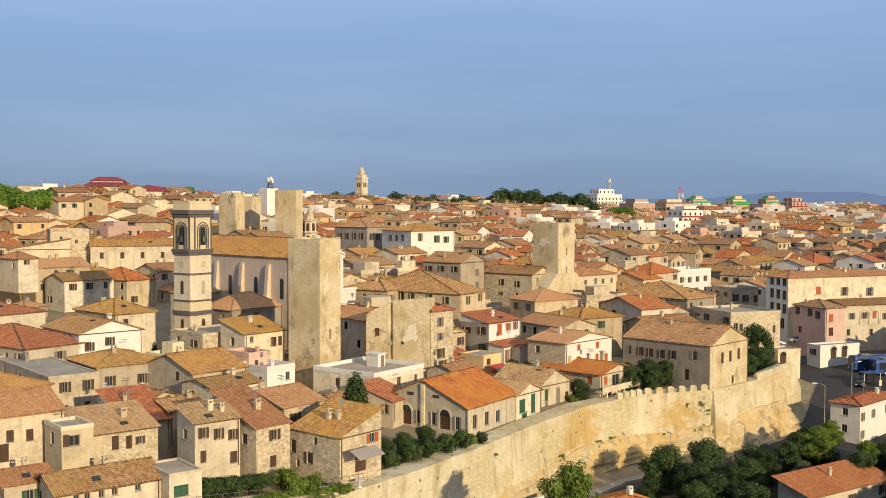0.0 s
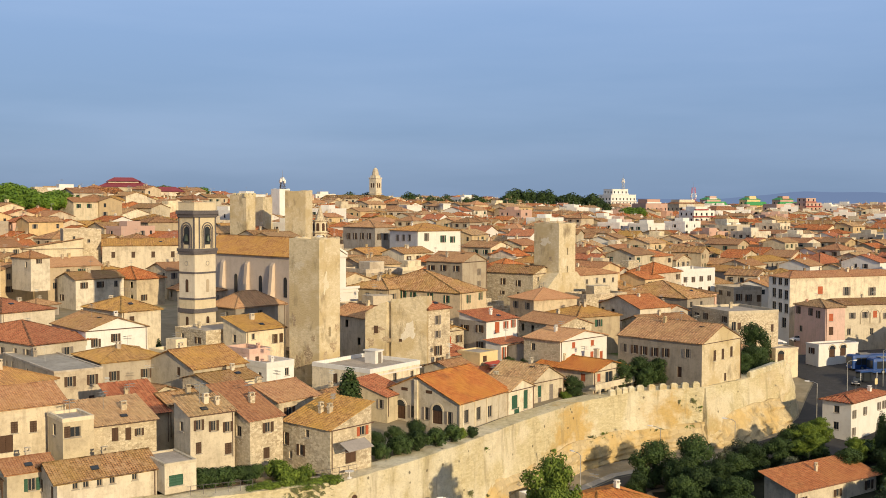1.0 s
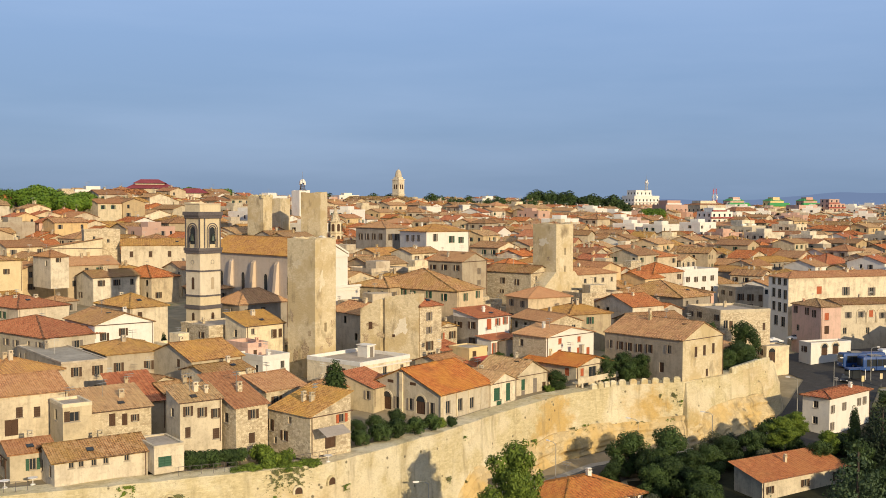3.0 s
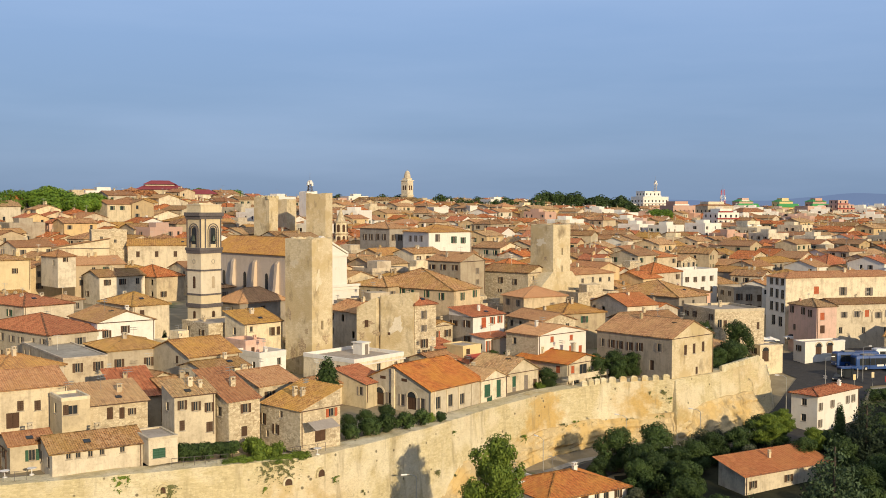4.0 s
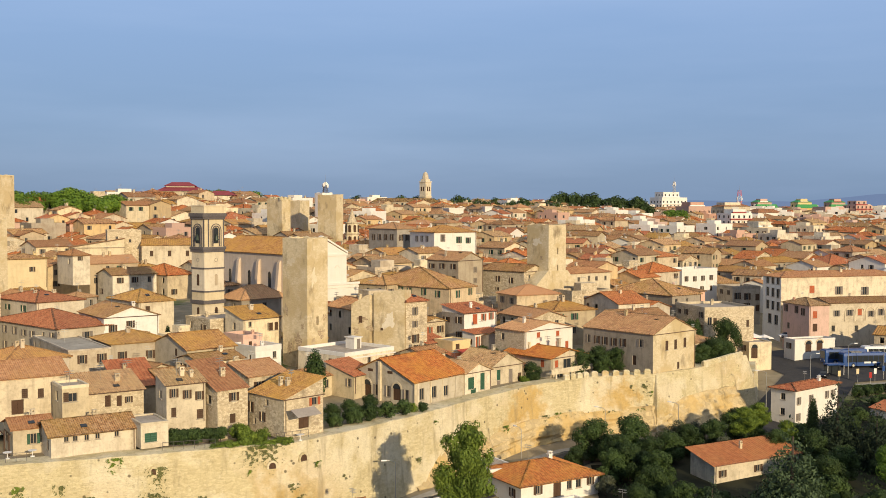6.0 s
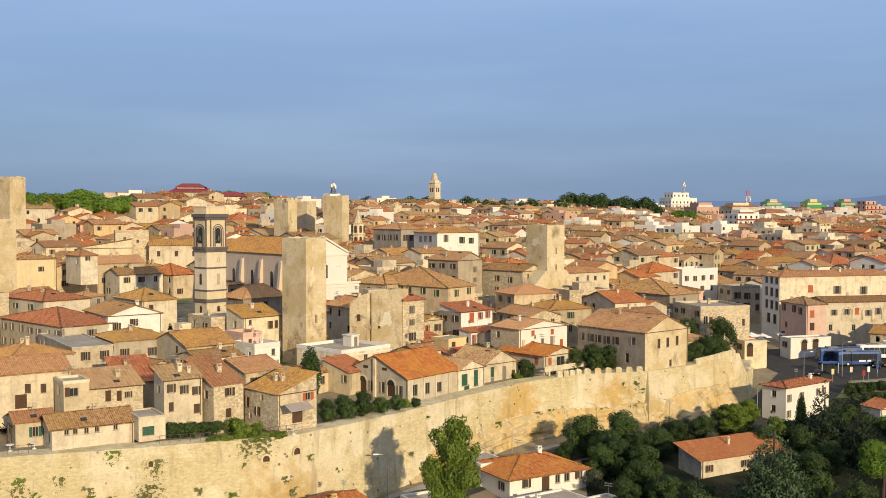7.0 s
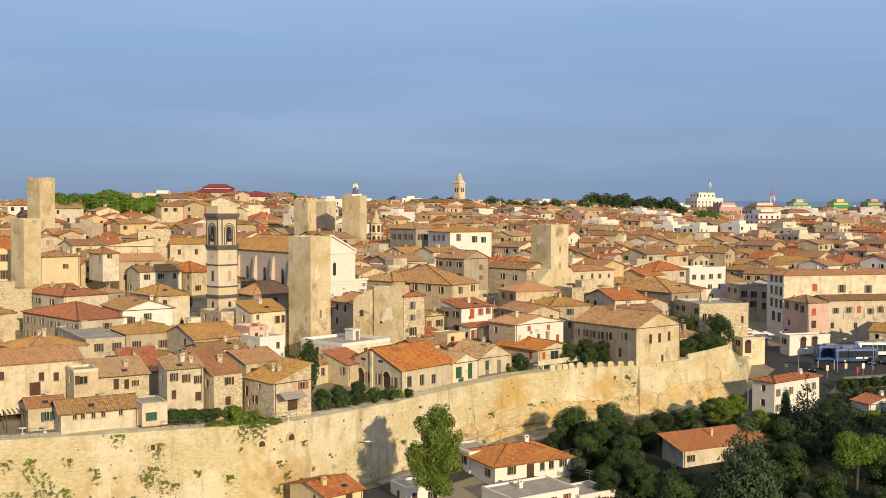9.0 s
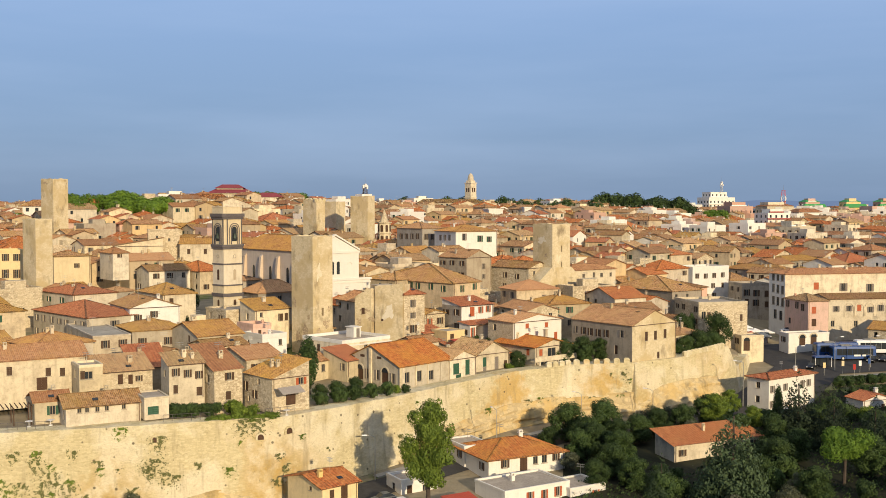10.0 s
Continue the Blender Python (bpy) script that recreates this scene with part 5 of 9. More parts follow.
square_tower("tall plain square tower of pale weathered stone", -20.5, 163.05, 21, 43.8, 60, 5.4, 6.4, BLOCK, [("R", 2.7, 6.8, 0.6, 1.6)])
square_tower("square stone tower with slit windows in the old town", 22.0, 226.1, 24, 45.3, 53, 6.7, 6.6, BLOCK, [("R", 3.5, 10.3, 0.55, 1.6), ("R", 3.5, 14.4, 0.55, 1.6)])
square_tower("broad plain stone tower with a sloping top", -52.1, 323.5, 28, 53.4, 70, 4.4, 7.5, BLOCK)
square_tower("battlemented stone tower behind the church", -70.8, 322.5, 28, 52.0, 61, 4.2, 7.0, BLOCK)
square_tower("tall slender stone tower", -154.3, 289.6, 34, 59.2, 66, 5.9, 6.9, BLOCK)
square_tower("square stone tower beside a yellow house", -101.8, 195.3, 24, 46.6, 64, 4.6, 5.6, BLOCK)




# ---- the cut-off block of masonry: a sloping broken top and a cleft down its face ----
def ruined_block(x, y, zb, h, wide, deep, label):
    root = base("ruined_block", pose(x, y, zb, 0, 0, h), label, "building")
    bm = bmesh.new()
    r = random.Random(5)
    n = 26
    tops = []
    for k in range(n + 1):
        t = k / n
        z = 12.1 - 0.7 * t / 0.6 if t < 0.6 else 11.4 - 2.2 * (t - 0.6) / 0.4
        tops.append(z + r.uniform(-0.08, 0.12))
    rows = []
    for k in range(n + 1):
        v = wide * k / n
        cleft = 0.5 if k == 16 else 0.0
        rows.append([bm.verts.new(p) for p in ((cleft, v, -3.0), (cleft, v, 6.8), (cleft, v, tops[k] - cleft), (deep, v, tops[k] - 0.3), (deep, v, -3.0))])
    for a, b in zip(rows, rows[1:]):
        for i in range(4):
            bm.faces.new((a[i], a[i + 1], b[i + 1], b[i]))
    bm.faces.new(rows[0])
    bm.faces.new(rows[-1][::-1])
    bmesh.ops.recalc_face_normals(bm, faces=bm.faces[:])
    part("wall", bm, BLOCK, root)
    for v, z, w, q in ((8.9, 5.6, 0.7, 1.3), (4.6, 4.3, 0.5, 0.5)):
        bm = bmesh.new()
        box(bm, -0.03, v - w / 2, z, 0.1, v + w / 2, z + q)
        part("window", bm, DARKWOOD, root)
    TAKEN.append((x, y, h, deep, wide))


ruined_block(-3.3, 168.8, 22.2, 80, 10.8, 3.6, "tall cut-off block of plastered rubble with a sloping top")


# ---- bare stone where the plaster of the towers has fallen ----
def bare_patch(owner, side, u, z, wide, high, seed, material, lift=0.02):
    """A ragged sheet of stone a finger's width proud of a face: side R lies along x, side L along y."""
    bm = bmesh.new()
    r = random.Random(seed)
    n = 26
    mid = [bm.verts.new((0, 0, 0))]
    for k in range(n):
        a = 6.2832 * k / n
        q = 0.6 + 0.55 * noise.noise(Vector((math.cos(a) * 1.7 + seed, math.sin(a) * 1.7, seed))) + r.uniform(-0.14, 0.14)
        mid.append(bm.verts.new((wide / 2 * q * math.cos(a), 0, high / 2 * q * math.sin(a))))
    for k in range(n):
        bm.faces.new((mid[0], mid[1 + k], mid[1 + (k + 1) % n]))
    if side == "R":
        bm.transform(pose(u, -lift, z))
    else:
        bm.transform(pose(-lift, u, z) @ pose(0, 0, 0, 0, 0, 90))
    bmesh.ops.recalc_face_normals(bm, faces=bm.faces[:])
    return part("bare_patch", bm, material, owner)


BARE = masonry("bare tower stone", (0.58, 0.47, 0.31), (0.30, 0.22, 0.14), (0.16, 0.12, 0.08), 3.4, (0.46, 0.35, 0.20), 0.4, 0.4, (0.14, 0.10, 0.06), 0.6)
PALE = plaster("pale tower plaster", (0.70, 0.62, 0.45), (0.5, 0.41, 0.26), 0.3, 0.05)
for ob in [o for o in bpy.data.objects if o.parent is None and o.name.startswith(("tower", "ruined_block"))]:
    words = str(ob.get("label", ""))
    if words.startswith("tall plain square tower"):
        for k, (side, u, z, w, q, stone) in enumerate((("R", 3.6, 5.2, 3.2, 2.6, BARE), ("R", 1.6, 3.4, 2.6, 2.8, BARE), ("R", 4.4, 8.0, 1.6, 1.6, BARE), ("L", 2.4, 3.8, 2.6, 4.6, BARE), ("L", 4.6, 2.6, 2.6, 3.6, BARE), ("L", 1.2, 6.6, 1.3, 1.8, BARE), ("L", 4.4, 18.6, 3.2, 2.2, PALE), ("R", 1.6, 15.5, 2.2, 4.5, PALE), ("L", 5.4, 9.5, 1.2, 3.4, BARE))):
            bare_patch(ob, side, u, z, w, q, 3 + k, stone, 0.02 + 0.004 * k)
    elif words.startswith("square stone tower with slit"):
        for k, (side, u, z, w, q, stone) in enumerate((("L", 3.4, 17.5, 4.2, 3.0, PALE), ("R", 2.2, 12.6, 2.6, 3.4, PALE), ("L", 2.2, 13.4, 1.8, 1.6, BARE))):
            bare_patch(ob, side, u, z, w, q, 23 + k, stone, 0.02 + 0.004 * k)
    elif words.startswith("tall cut-off block"):
        for k, (side, u, z, w, q, stone) in enumerate((("L", 3.0, 6.0, 3.4, 4.6, PALE), ("L", 8.6, 6.2, 3.6, 2.2, BARE), ("L", 7.0, 4.6, 2.2, 1.8, BARE), ("L", 9.8, 4.2, 1.6, 2.6, BARE))):
            bare_patch(ob, side, u, z, w, q, 33 + k, stone, 0.02 + 0.004 * k)
    elif words.startswith("tall slender stone tower"):
        bare_patch(ob, "L", 4.5, 24.0, 3.4, 1.9, 51, BARE)


# ---- fittings of the barn and the villa ----
def fitting(owner, name, boxes, material, label=""):
    """A part added to a finished house, from boxes in the house's own metres."""
    bm = bmesh.new()
    for q in boxes:
        box(bm, *q)
    return part(name, bm, material, owner, label)


for ob in [o for o in bpy.data.objects if o.parent is None and o.name.startswith("house")]:
    words = str(ob.get("label", ""))
    if words.startswith("cream gabled barn"):
        fitting(ob, "pilaster", [(-0.28, 7.05, -0.5, -0.002, 7.6, 6.0)], CREAM)
        for v in (5.2, 9.5):
            fitting(ob, "vent", [(-0.03, v - 0.55, 4.2, 0.1, v + 0.55, 4.65)], DARKWOOD)
        fitting(ob, "pilaster", [(-0.16, -0.16, -0.5, 0.35, -0.002, 3.2)], CREAM)
        for v in (0.9, 4.0, 7.0, 10.4):
            fitting(ob, "pilaster", [(v - 0.15, -0.1, -0.4, v + 0.15, -0.002, 3.1)], CREAM)
    elif words.startswith("white terraced house with a flat roof"):
        hut = fitting(ob, "stair_hut", [(7.2, 5.2, 4.9, 9.0, 7.4, 6.9), (7.0, 5.0, 6.9, 9.2, 7.6, 7.05)], WHITE)
        fitting(hut, "door", [(7.9, 5.17, 4.95, 8.7, 5.24, 6.7)], SHUT_GREY)
        fitting(ob, "ledge", [(-0.25, -0.25, 4.3, 12.25, -0.052, 4.5)], WHITE)
    elif words.startswith("two storey cream villa"):
        fitting(ob, "balcony", [(-1.2, -1.3, 2.35, 10.4, -0.002, 2.6), (-1.2, -1.3, 2.6, 10.4, -1.18, 3.3), (10.28, -1.18, 2.6, 10.4, -0.002, 3.3)], CREAM)
        for px in (0.2, 5.2, 9.9):
            fitting(ob, "pillar", [(px - 0.14, -1.25, -1.0, px + 0.14, -0.97, 2.35)], CREAM)
        fitting(ob, "chimney", [(6.8, 4.0, 5.8, 7.4, 4.6, 7.6), (6.7, 3.9, 7.6, 7.5, 4.7, 7.75)], CREAM)


# ---- the church and its bell tower ----
def arch_panel(bm, cx, z0, w, h, y, n=8, mi=0):
    """A flat round-headed panel at depth y."""
    r = w / 2
    pts = [(cx - r, z0), (cx + r, z0)] + [(cx + r * math.cos(math.pi * k / n), z0 + h - r + r * math.sin(math.pi * k / n)) for k in range(n + 1)]
    bm.faces.new([bm.verts.new((x, y, z)) for x, z in pts]).material_index = mi


BELLSTONE = plaster("pale bell tower plaster", (0.66, 0.56, 0.38), (0.4, 0.32, 0.2), 0.3, 0.05)
BRONZE = plain("green bronze", (0.06, 0.075, 0.06), 0.5, 0.6, 8, 0.3)
S, ZB = 5.0, 19.8
bell = base("bell_tower", pose(-44.05, 175.0, ZB, 0, 0, 59.5), "cream bell tower with dark bands and arched bell openings", "bell tower")
levels = [(-2, 10.6, 0.0), (11.3, 12.9, 0.0), (13.2, 17.5, 0.0), (17.8, 20.9, 0.0), (21.9, 27.4, 0.0), (28.6, 30.0, -0.05)]
for z0, z1, k in levels:
    bm = bmesh.new()
    c = 0.55
    o = -k
    pts = [(c - o, -o), (S - c + o, -o), (S + o, c - o), (S + o, S - c + o), (S - c + o, S + o), (c - o, S + o), (-o, S - c + o), (-o, c - o)]
    lo, hi = [bm.verts.new((*p, z0)) for p in pts], [bm.verts.new((*p, z1)) for p in pts]
    for i in range(8):
        bm.faces.new((lo[i], lo[(i + 1) % 8], hi[(i + 1) % 8], hi[i]))
    bm.faces.new(hi)
    part("storey", bm, BELLSTONE, bell)
for z0, z1, o in ((10.6, 11.3, 0.3), (12.9, 13.2, 0.14), (17.5, 17.8, 0.14), (20.9, 21.4, 0.25), (21.4, 21.9, 0.4), (27.4, 27.9, 0.3), (27.9, 28.6, 0.55), (30.0, 30.15, 0.15)):
    bm = bmesh.new()
    c = 0.55
    pts = [(c - o * 0.4, -o), (S - c + o * 0.4, -o), (S + o, c - o * 0.4), (S + o, S - c + o * 0.4), (S - c + o * 0.4, S + o), (c - o * 0.4, S + o), (-o, S - c + o * 0.4), (-o, c - o * 0.4)]
    lo, hi = [bm.verts.new((*p, z0)) for p in pts], [bm.verts.new((*p, z1)) for p in pts]
    for i in range(8):
        bm.faces.new((lo[i], lo[(i + 1) % 8], hi[(i + 1) % 8], hi[i]))
    bm.faces.new(hi)
    bm.faces.new(lo[::-1])
    part("cornice", bm, SLATE if z1 < 30 else BELLSTONE, bell)
for face in range(2):
    m = Matrix() if face == 0 else Matrix(((0, 1, 0, 0), (1, 0, 0, 0), (0, 0, 1, 0), (0, 0, 0, 1)))

    def on(name, bm, material):
        bm.transform(m)
        if face:
            bmesh.ops.reverse_faces(bm, faces=bm.faces[:])
        return part(name, bm, material, bell)

    bm = bmesh.new()
    ring(bm, S / 2, 25.2, 0.75, 0.2, -0.16, 0.02)
    ring(bm, S / 2, 25.2, 1.2, 0.16, -0.1, 0.02)
    for sx in (-1, 1):
        box(bm, S / 2 + sx * 0.85 - 0.1, -0.16, 22.0, S / 2 + sx * 0.85 + 0.1, 0.02, 25.2)
        box(bm, S / 2 + sx * 1.28 - 0.08, -0.1, 21.95, S / 2 + sx * 1.28 + 0.08, 0.02, 25.2)
        box(bm, S / 2 + sx * 1.9 - 0.12, -0.1, 21.95, S / 2 + sx * 1.9 + 0.12, 0.02, 27.4)
    on("arch", bm, SLATE)
    bm = bmesh.new()
    arch_panel(bm, S / 2, 22.6, 1.3, 3.2, -0.02)
    on("opening", bm, GLASS)
    bm = bmesh.new()
    tube(bm, S / 2, -0.15, 23.2, 24.1, 0.5, 0.3, 10)
    tube(bm, S / 2, -0.15, 24.1, 24.4, 0.3, 0.12, 10)
    on("bell", bm, BRONZE)
    bm = bmesh.new()
    ring(bm, S / 2, 19.3, 0.32, 0.1, -0.08, 0.02, False, 12)
    on("round_window", bm, CONCRETE)
    bm = bmesh.new()
    arch_panel(bm, S / 2, 14.2, 0.75, 2.3, -0.015)
    on("window", bm, DARKWOOD if face else OCHRE)
    bm = bmesh.new()
    arch_panel(bm, S / 2, 8.3, 0.7, 1.6, -0.015)
    on("window", bm, DARKWOOD)

NAVE = plaster("rosy church plaster", (0.62, 0.49, 0.36), (0.4, 0.32, 0.22), 0.25, 0.03)
CHURCHWHITE = plaster("white church front", (0.71, 0.67, 0.59), (0.6, 0.54, 0.44), 0.15, 0.02)
CX, CY, CH, CB, CE = -30.5, 192.1, 51, 21.0, 39.5
church = base("church", pose(CX, CY, CB, 0, 0, CH), "large church with buttressed rosy nave and white gabled front", "church")
W, LN, H = 13.0, 32.0, CE - CB
bm = bmesh.new()
facade(bm, (0, 0, 0), (-1, 0, 0), (0, 1, 0), LN, -3, H, [])
facade(bm, (0, 0, 0), (0, -1, 0), (1, 0, 0), W, -3, H, [])
facade(bm, (W, 0, 0), (1, 0, 0), (0, 1, 0), LN, -3, H, [])
facade(bm, (0, LN, 0), (0, 1, 0), (1, 0, 0), W, -3, H, [])
for q in (0.05, LN):
    bm.faces.new([bm.verts.new(p) for p in ((0, q, H), (W, q, H), (W / 2, q, H + W / 2 * 0.5))])
part("nave", bm, NAVE, church)
rb, top = roof_mesh(W, LN, H, "gable", 0.5, 0.4, "y")
part("roof", rb, ROOF[2], church)
for k, v in enumerate((5.4, 13.3, 21.2, 29.1)):
    bm = bmesh.new()
    pts = [(0.02, -2.0), (-2.6, -2.0), (-2.4, 6.0), (-1.0, 11.5), (-0.5, 16.6), (0.02, 17.2)]
    for y in (v, v + 0.9):
        f = [bm.verts.new((x, y, z)) for x, z in pts]
        bm.faces.new(f if y == v else f[::-1])
    vs = list(bm.verts)
    for i in range(6):
        j = (i + 1) % 6
        bm.faces.new((vs[j], vs[i], vs[i + 6], vs[j + 6]))
    part("buttress", bm, NAVE, church)
for v in (2.2, 9.8, 17.7, 25.6):
    bm = bmesh.new()
    box(bm, -0.04, v - 0.5, 10.6, 0.03, v + 0.5, 14.0)
    for kk in range(6):
        a, b = math.pi * kk / 6, math.pi * (kk + 1) / 6
        bm.faces.new([bm.verts.new((-0.04, v + 0.5 * math.cos(w) * q, 14.0 + 0.5 * math.sin(w) * q)) for w, q in ((0, 0), (b, 1), (a, 1))])
    part("window", bm, GLASS, church)
front = bmesh.new()
box(front, -0.2, -0.6, -3, W + 0.2, 0.0, H)
f1 = [front.verts.new(p) for p in ((-0.2, -0.6, H), (W + 0.2, -0.6, H), (W / 2, -0.6, H + 3.4))]
f2 = [front.verts.new(p) for p in ((-0.2, 0.0, H), (W + 0.2, 0.0, H), (W / 2, 0.0, H + 3.4))]
front.faces.new(f1)
front.faces.new(f2[::-1])
for i, j in ((1, 2), (2, 0)):
    front.faces.new((f1[i], f1[j], f2[j], f2[i]))
fr = part("front", front, CHURCHWHITE, church, "plain white plastered gable front")
for z0, z1, o, x1 in ((H - 0.5, H, 0.25, W + 0.4), (H - 6.9, H - 6.4, 0.25, W + 3.8), (H - 7.6, H - 7.3, 0.15, W + 3.6)):
    bm = bmesh.new()
    box(bm, -0.4, -0.6 - o, z0, x1, -0.58, z1)
    part("cornice", bm, CHURCHWHITE, fr)
for sx, a, b in ((0, (-0.4, H), (W / 2, H + 3.6)), (1, (W + 0.4, H), (W / 2, H + 3.6))):
    bm = bmesh.new()
    p, q = Vector((a[0], 0, a[1])), Vector((b[0], 0, b[1]))
    lo, hi = [p, q, q + Vector((0, 0, 0.4)), p + Vector((0, 0, 0.4))], []
    va = [bm.verts.new(t + Vector((0, -0.9, 0))) for t in lo]
    vb = [bm.verts.new(t + Vector((0, 0.1, 0))) for t in lo]
    bm.faces.new(va if sx == 0 else va[::-1])
    for i in range(4):
        bm.faces.new((va[i], va[(i + 1) % 4], vb[(i + 1) % 4], vb[i]))
    part("pediment", bm, CHURCHWHITE, fr)
bm = bmesh.new()
box(bm, W - 0.2, -0.55, -3, W + 3.6, 8.0, H - 6.8)
part("aisle", bm, CHURCHWHITE, church)
for cx in (5.7, 7.3):
    bm = bmesh.new()
    arch_panel(bm, cx, H - 5.4, 0.85, 3.0, -0.63)
    part("window", bm, GLASS, fr)
    bm = bmesh.new()
    ring(bm, cx, H - 2.82, 0.45, 0.12, -0.72, -0.6)
    part("arch", bm, CHURCHWHITE, fr)
for cx in (10.6,):
    bm = bmesh.new()
    ring(bm, cx, H - 3.2, 0.5, 0.14, -0.7, -0.6)
    arch_panel(bm, cx, H - 5.2, 0.95, 2.4, -0.62)
    part("niche", bm, CHURCHWHITE, fr)
bm = bmesh.new()
arch_panel(bm, 6.6, 3.2, 1.9, 3.0, -0.63)
part("door", bm, DARKWOOD, fr)
TAKEN.append((CX - 0.5, CY - 1, CH, W + 4.5, LN))
TAKEN.append((-44.05, 175.0, 59.5, 5.1, 5.1))

# the skirts and steps of the square tower in the old town
skirt = base("keep", pose(22.0, 226.1, 24, 0, 0, 53), "flared pale stone house at the foot of a tower", "house")
bm = bmesh.new()
for pts, sgn in ((((-6.5, -0.4), (13.0, -0.4)), 1),):
    lo = [bm.verts.new(p) for p in ((-6.5, -0.5, -2), (12.5, -0.5, -2), (12.5, 5, -2), (-6.5, 5, -2))]
    hi = [bm.verts.new(p) for p in ((-5.5, -0.4, 7.0), (12, -0.4, 6.0), (12, 5, 6.0), (-5.5, 5, 7.0))]
    tp = [bm.verts.new(p) for p in ((-0.6, -0.3, 10.5), (7.0, -0.3, 10.5), (7.0, 5, 10.5), (-0.6, 5, 10.5))]
    for a, b in ((lo, hi), (hi, tp)):
        for i in range(4):
            bm.faces.new((a[i], a[(i + 1) % 4], b[(i + 1) % 4], b[i]))
    bm.faces.new(tp)
part("wall", bm, BLOCK, skirt)
for u, z, w, q in ((-2.5, 4.2, 0.8, 1.9), (2.8, 4.0, 0.9, 2.2), (8.2, 4.8, 0.7, 1.5)):
    bm = bmesh.new()
    box(bm, u - w / 2, -0.53, z, u + w / 2, -0.35, z + q)
    part("window", bm, SHUT_GREY, skirt)
bm = bmesh.new()
arch_panel(bm, 5.0, 0.5, 2.4, 2.8, -0.53)
part("door", bm, DARKWOOD, skirt)


# ---- trees and shrubs ----
BARK = plain("bark", (0.08, 0.062, 0.05), 0.95, 0, 5.0, 0.4)
LEAF_BRIGHT = leafy("bright green leaves", (0.045, 0.085, 0.010), (0.25, 0.33, 0.045))
# dark foliage: LEAF_DARK and NEEDLE also carry deep shade in their darkest tones
LEAF_DARK = leafy("dark green leaves", (0.010, 0.024, 0.006), (0.090, 0.145, 0.036))
NEEDLE = leafy("dark conifer needles", (0.010, 0.020, 0.012), (0.045, 0.070, 0.034))
NEEDLE_SUN = leafy("green conifer needles", (0.012, 0.028, 0.014), (0.095, 0.142, 0.062))
PINE_LEAF = leafy("umbrella pine needles", (0.06, 0.13, 0.012), (0.18, 0.28, 0.03))
WALL_LEAF = leafy("dry creeper leaves", (0.10, 0.11, 0.035), (0.24, 0.24, 0.10))
OLIVE = leafy("silvery olive leaves", (0.035, 0.045, 0.022), (0.17, 0.18, 0.11))


def leaves(bm, r, blobs, count, size, droop=0.0):
    """Small leaf clumps scattered through and over the blobs (x, y, z, rx, ry, rz)."""
    vol = [b[3] * b[4] * b[5] for b in blobs]
    for _ in range(count):
        b = r.choices(blobs, vol)[0]
        d = Vector((r.gauss(0, 1), r.gauss(0, 1), r.gauss(0, 1))).normalized()
        k = 1.08 - 0.55 * r.random() ** 1.8
        p = Vector((b[0] + d.x * b[3] * k, b[1] + d.y * b[4] * k, b[2] + d.z * b[5] * k))
        nrm = (d + Vector((r.uniform(-0.55, 0.55), r.uniform(-0.55, 0.55), r.uniform(-0.3, 0.7) - droop))).normalized()
        u = nrm.orthogonal().normalized()
        u = Matrix.Rotation(r.uniform(0, 6.28), 3, nrm) @ u
        v = nrm.cross(u)
        s = size * r.uniform(0.55, 1.25)
        u, v = u * s, v * s * r.uniform(0.45, 0.8)
        bm.faces.new([bm.verts.new(q) for q in (p - u, p - v * 0.9 + nrm * s * 0.15, p + u, p + v + nrm * s * 0.1)])


def limb(bm, p, q, r0, r1, n=6):
    p, q = Vector(p), Vector(q)
    d = (q - p).normalized()
    u = d.orthogonal().normalized()
    v = d.cross(u)
    a, b = [], []
    for k in range(n):
        c, s = math.cos(6.2832 * k / n), math.sin(6.2832 * k / n)
        a.append(bm.verts.new(p + (u * c + v * s) * r0))
        b.append(bm.verts.new(q + (u * c + v * s) * r1))
    for k in range(n):
        bm.faces.new((a[k], a[(k + 1) % n], b[(k + 1) % n], b[k]))
    bm.faces.new(b)


def tree(label, seed, height, bole, blobs, count, size, leaf, name="tree", category="tree", droop=0.0, lean=0.0):
    r = random.Random(seed)
    root = base(name, Matrix(), label, category, "trees and shrubs")
    bm = bmesh.new()
    thick = 0.028 * height + 0.03
    top = (lean, 0, height * 0.8)
    limb(bm, (0, 0, -1.0), (lean * 0.5, 0, bole), thick * 1.2, thick * 0.8, 8)
    limb(bm, (lean * 0.5, 0, bole), top, thick * 0.8, thick * 0.25, 7)
    for b in blobs[:9]:
        limb(bm, (lean * 0.5, 0, min(bole, b[2] * 0.8)), (b[0], b[1], b[2]), thick * 0.45, thick * 0.12, 5)
    part("trunk", bm, BARK, root)
    bm = bmesh.new()
    leaves(bm, r, blobs, count, size, droop)
    tagged(part("crown", bm, leaf, root), kind="stuff")
    return root


def lumpy(seed, rad, z0, z1, n, squash=0.8, small=0.34):
    r = random.Random(seed)
    out = []
    for k in range(n):
        t = (k + 0.5) / n
        a = k * 2.4 + r.uniform(-0.4, 0.4)
        w = rad * (0.35 + 0.75 * math.sin(math.pi * (0.18 + 0.7 * t)))
        q = rad * r.uniform(small, small * 1.6)
        d = max(0.0, w - q) * (1.0 if k % 3 else 0.35)
        out.append((d * math.cos(a), d * math.sin(a), z0 + q * 0.7 + (z1 - z0 - q * 1.3) * t, q, q, q * squash))
    return out


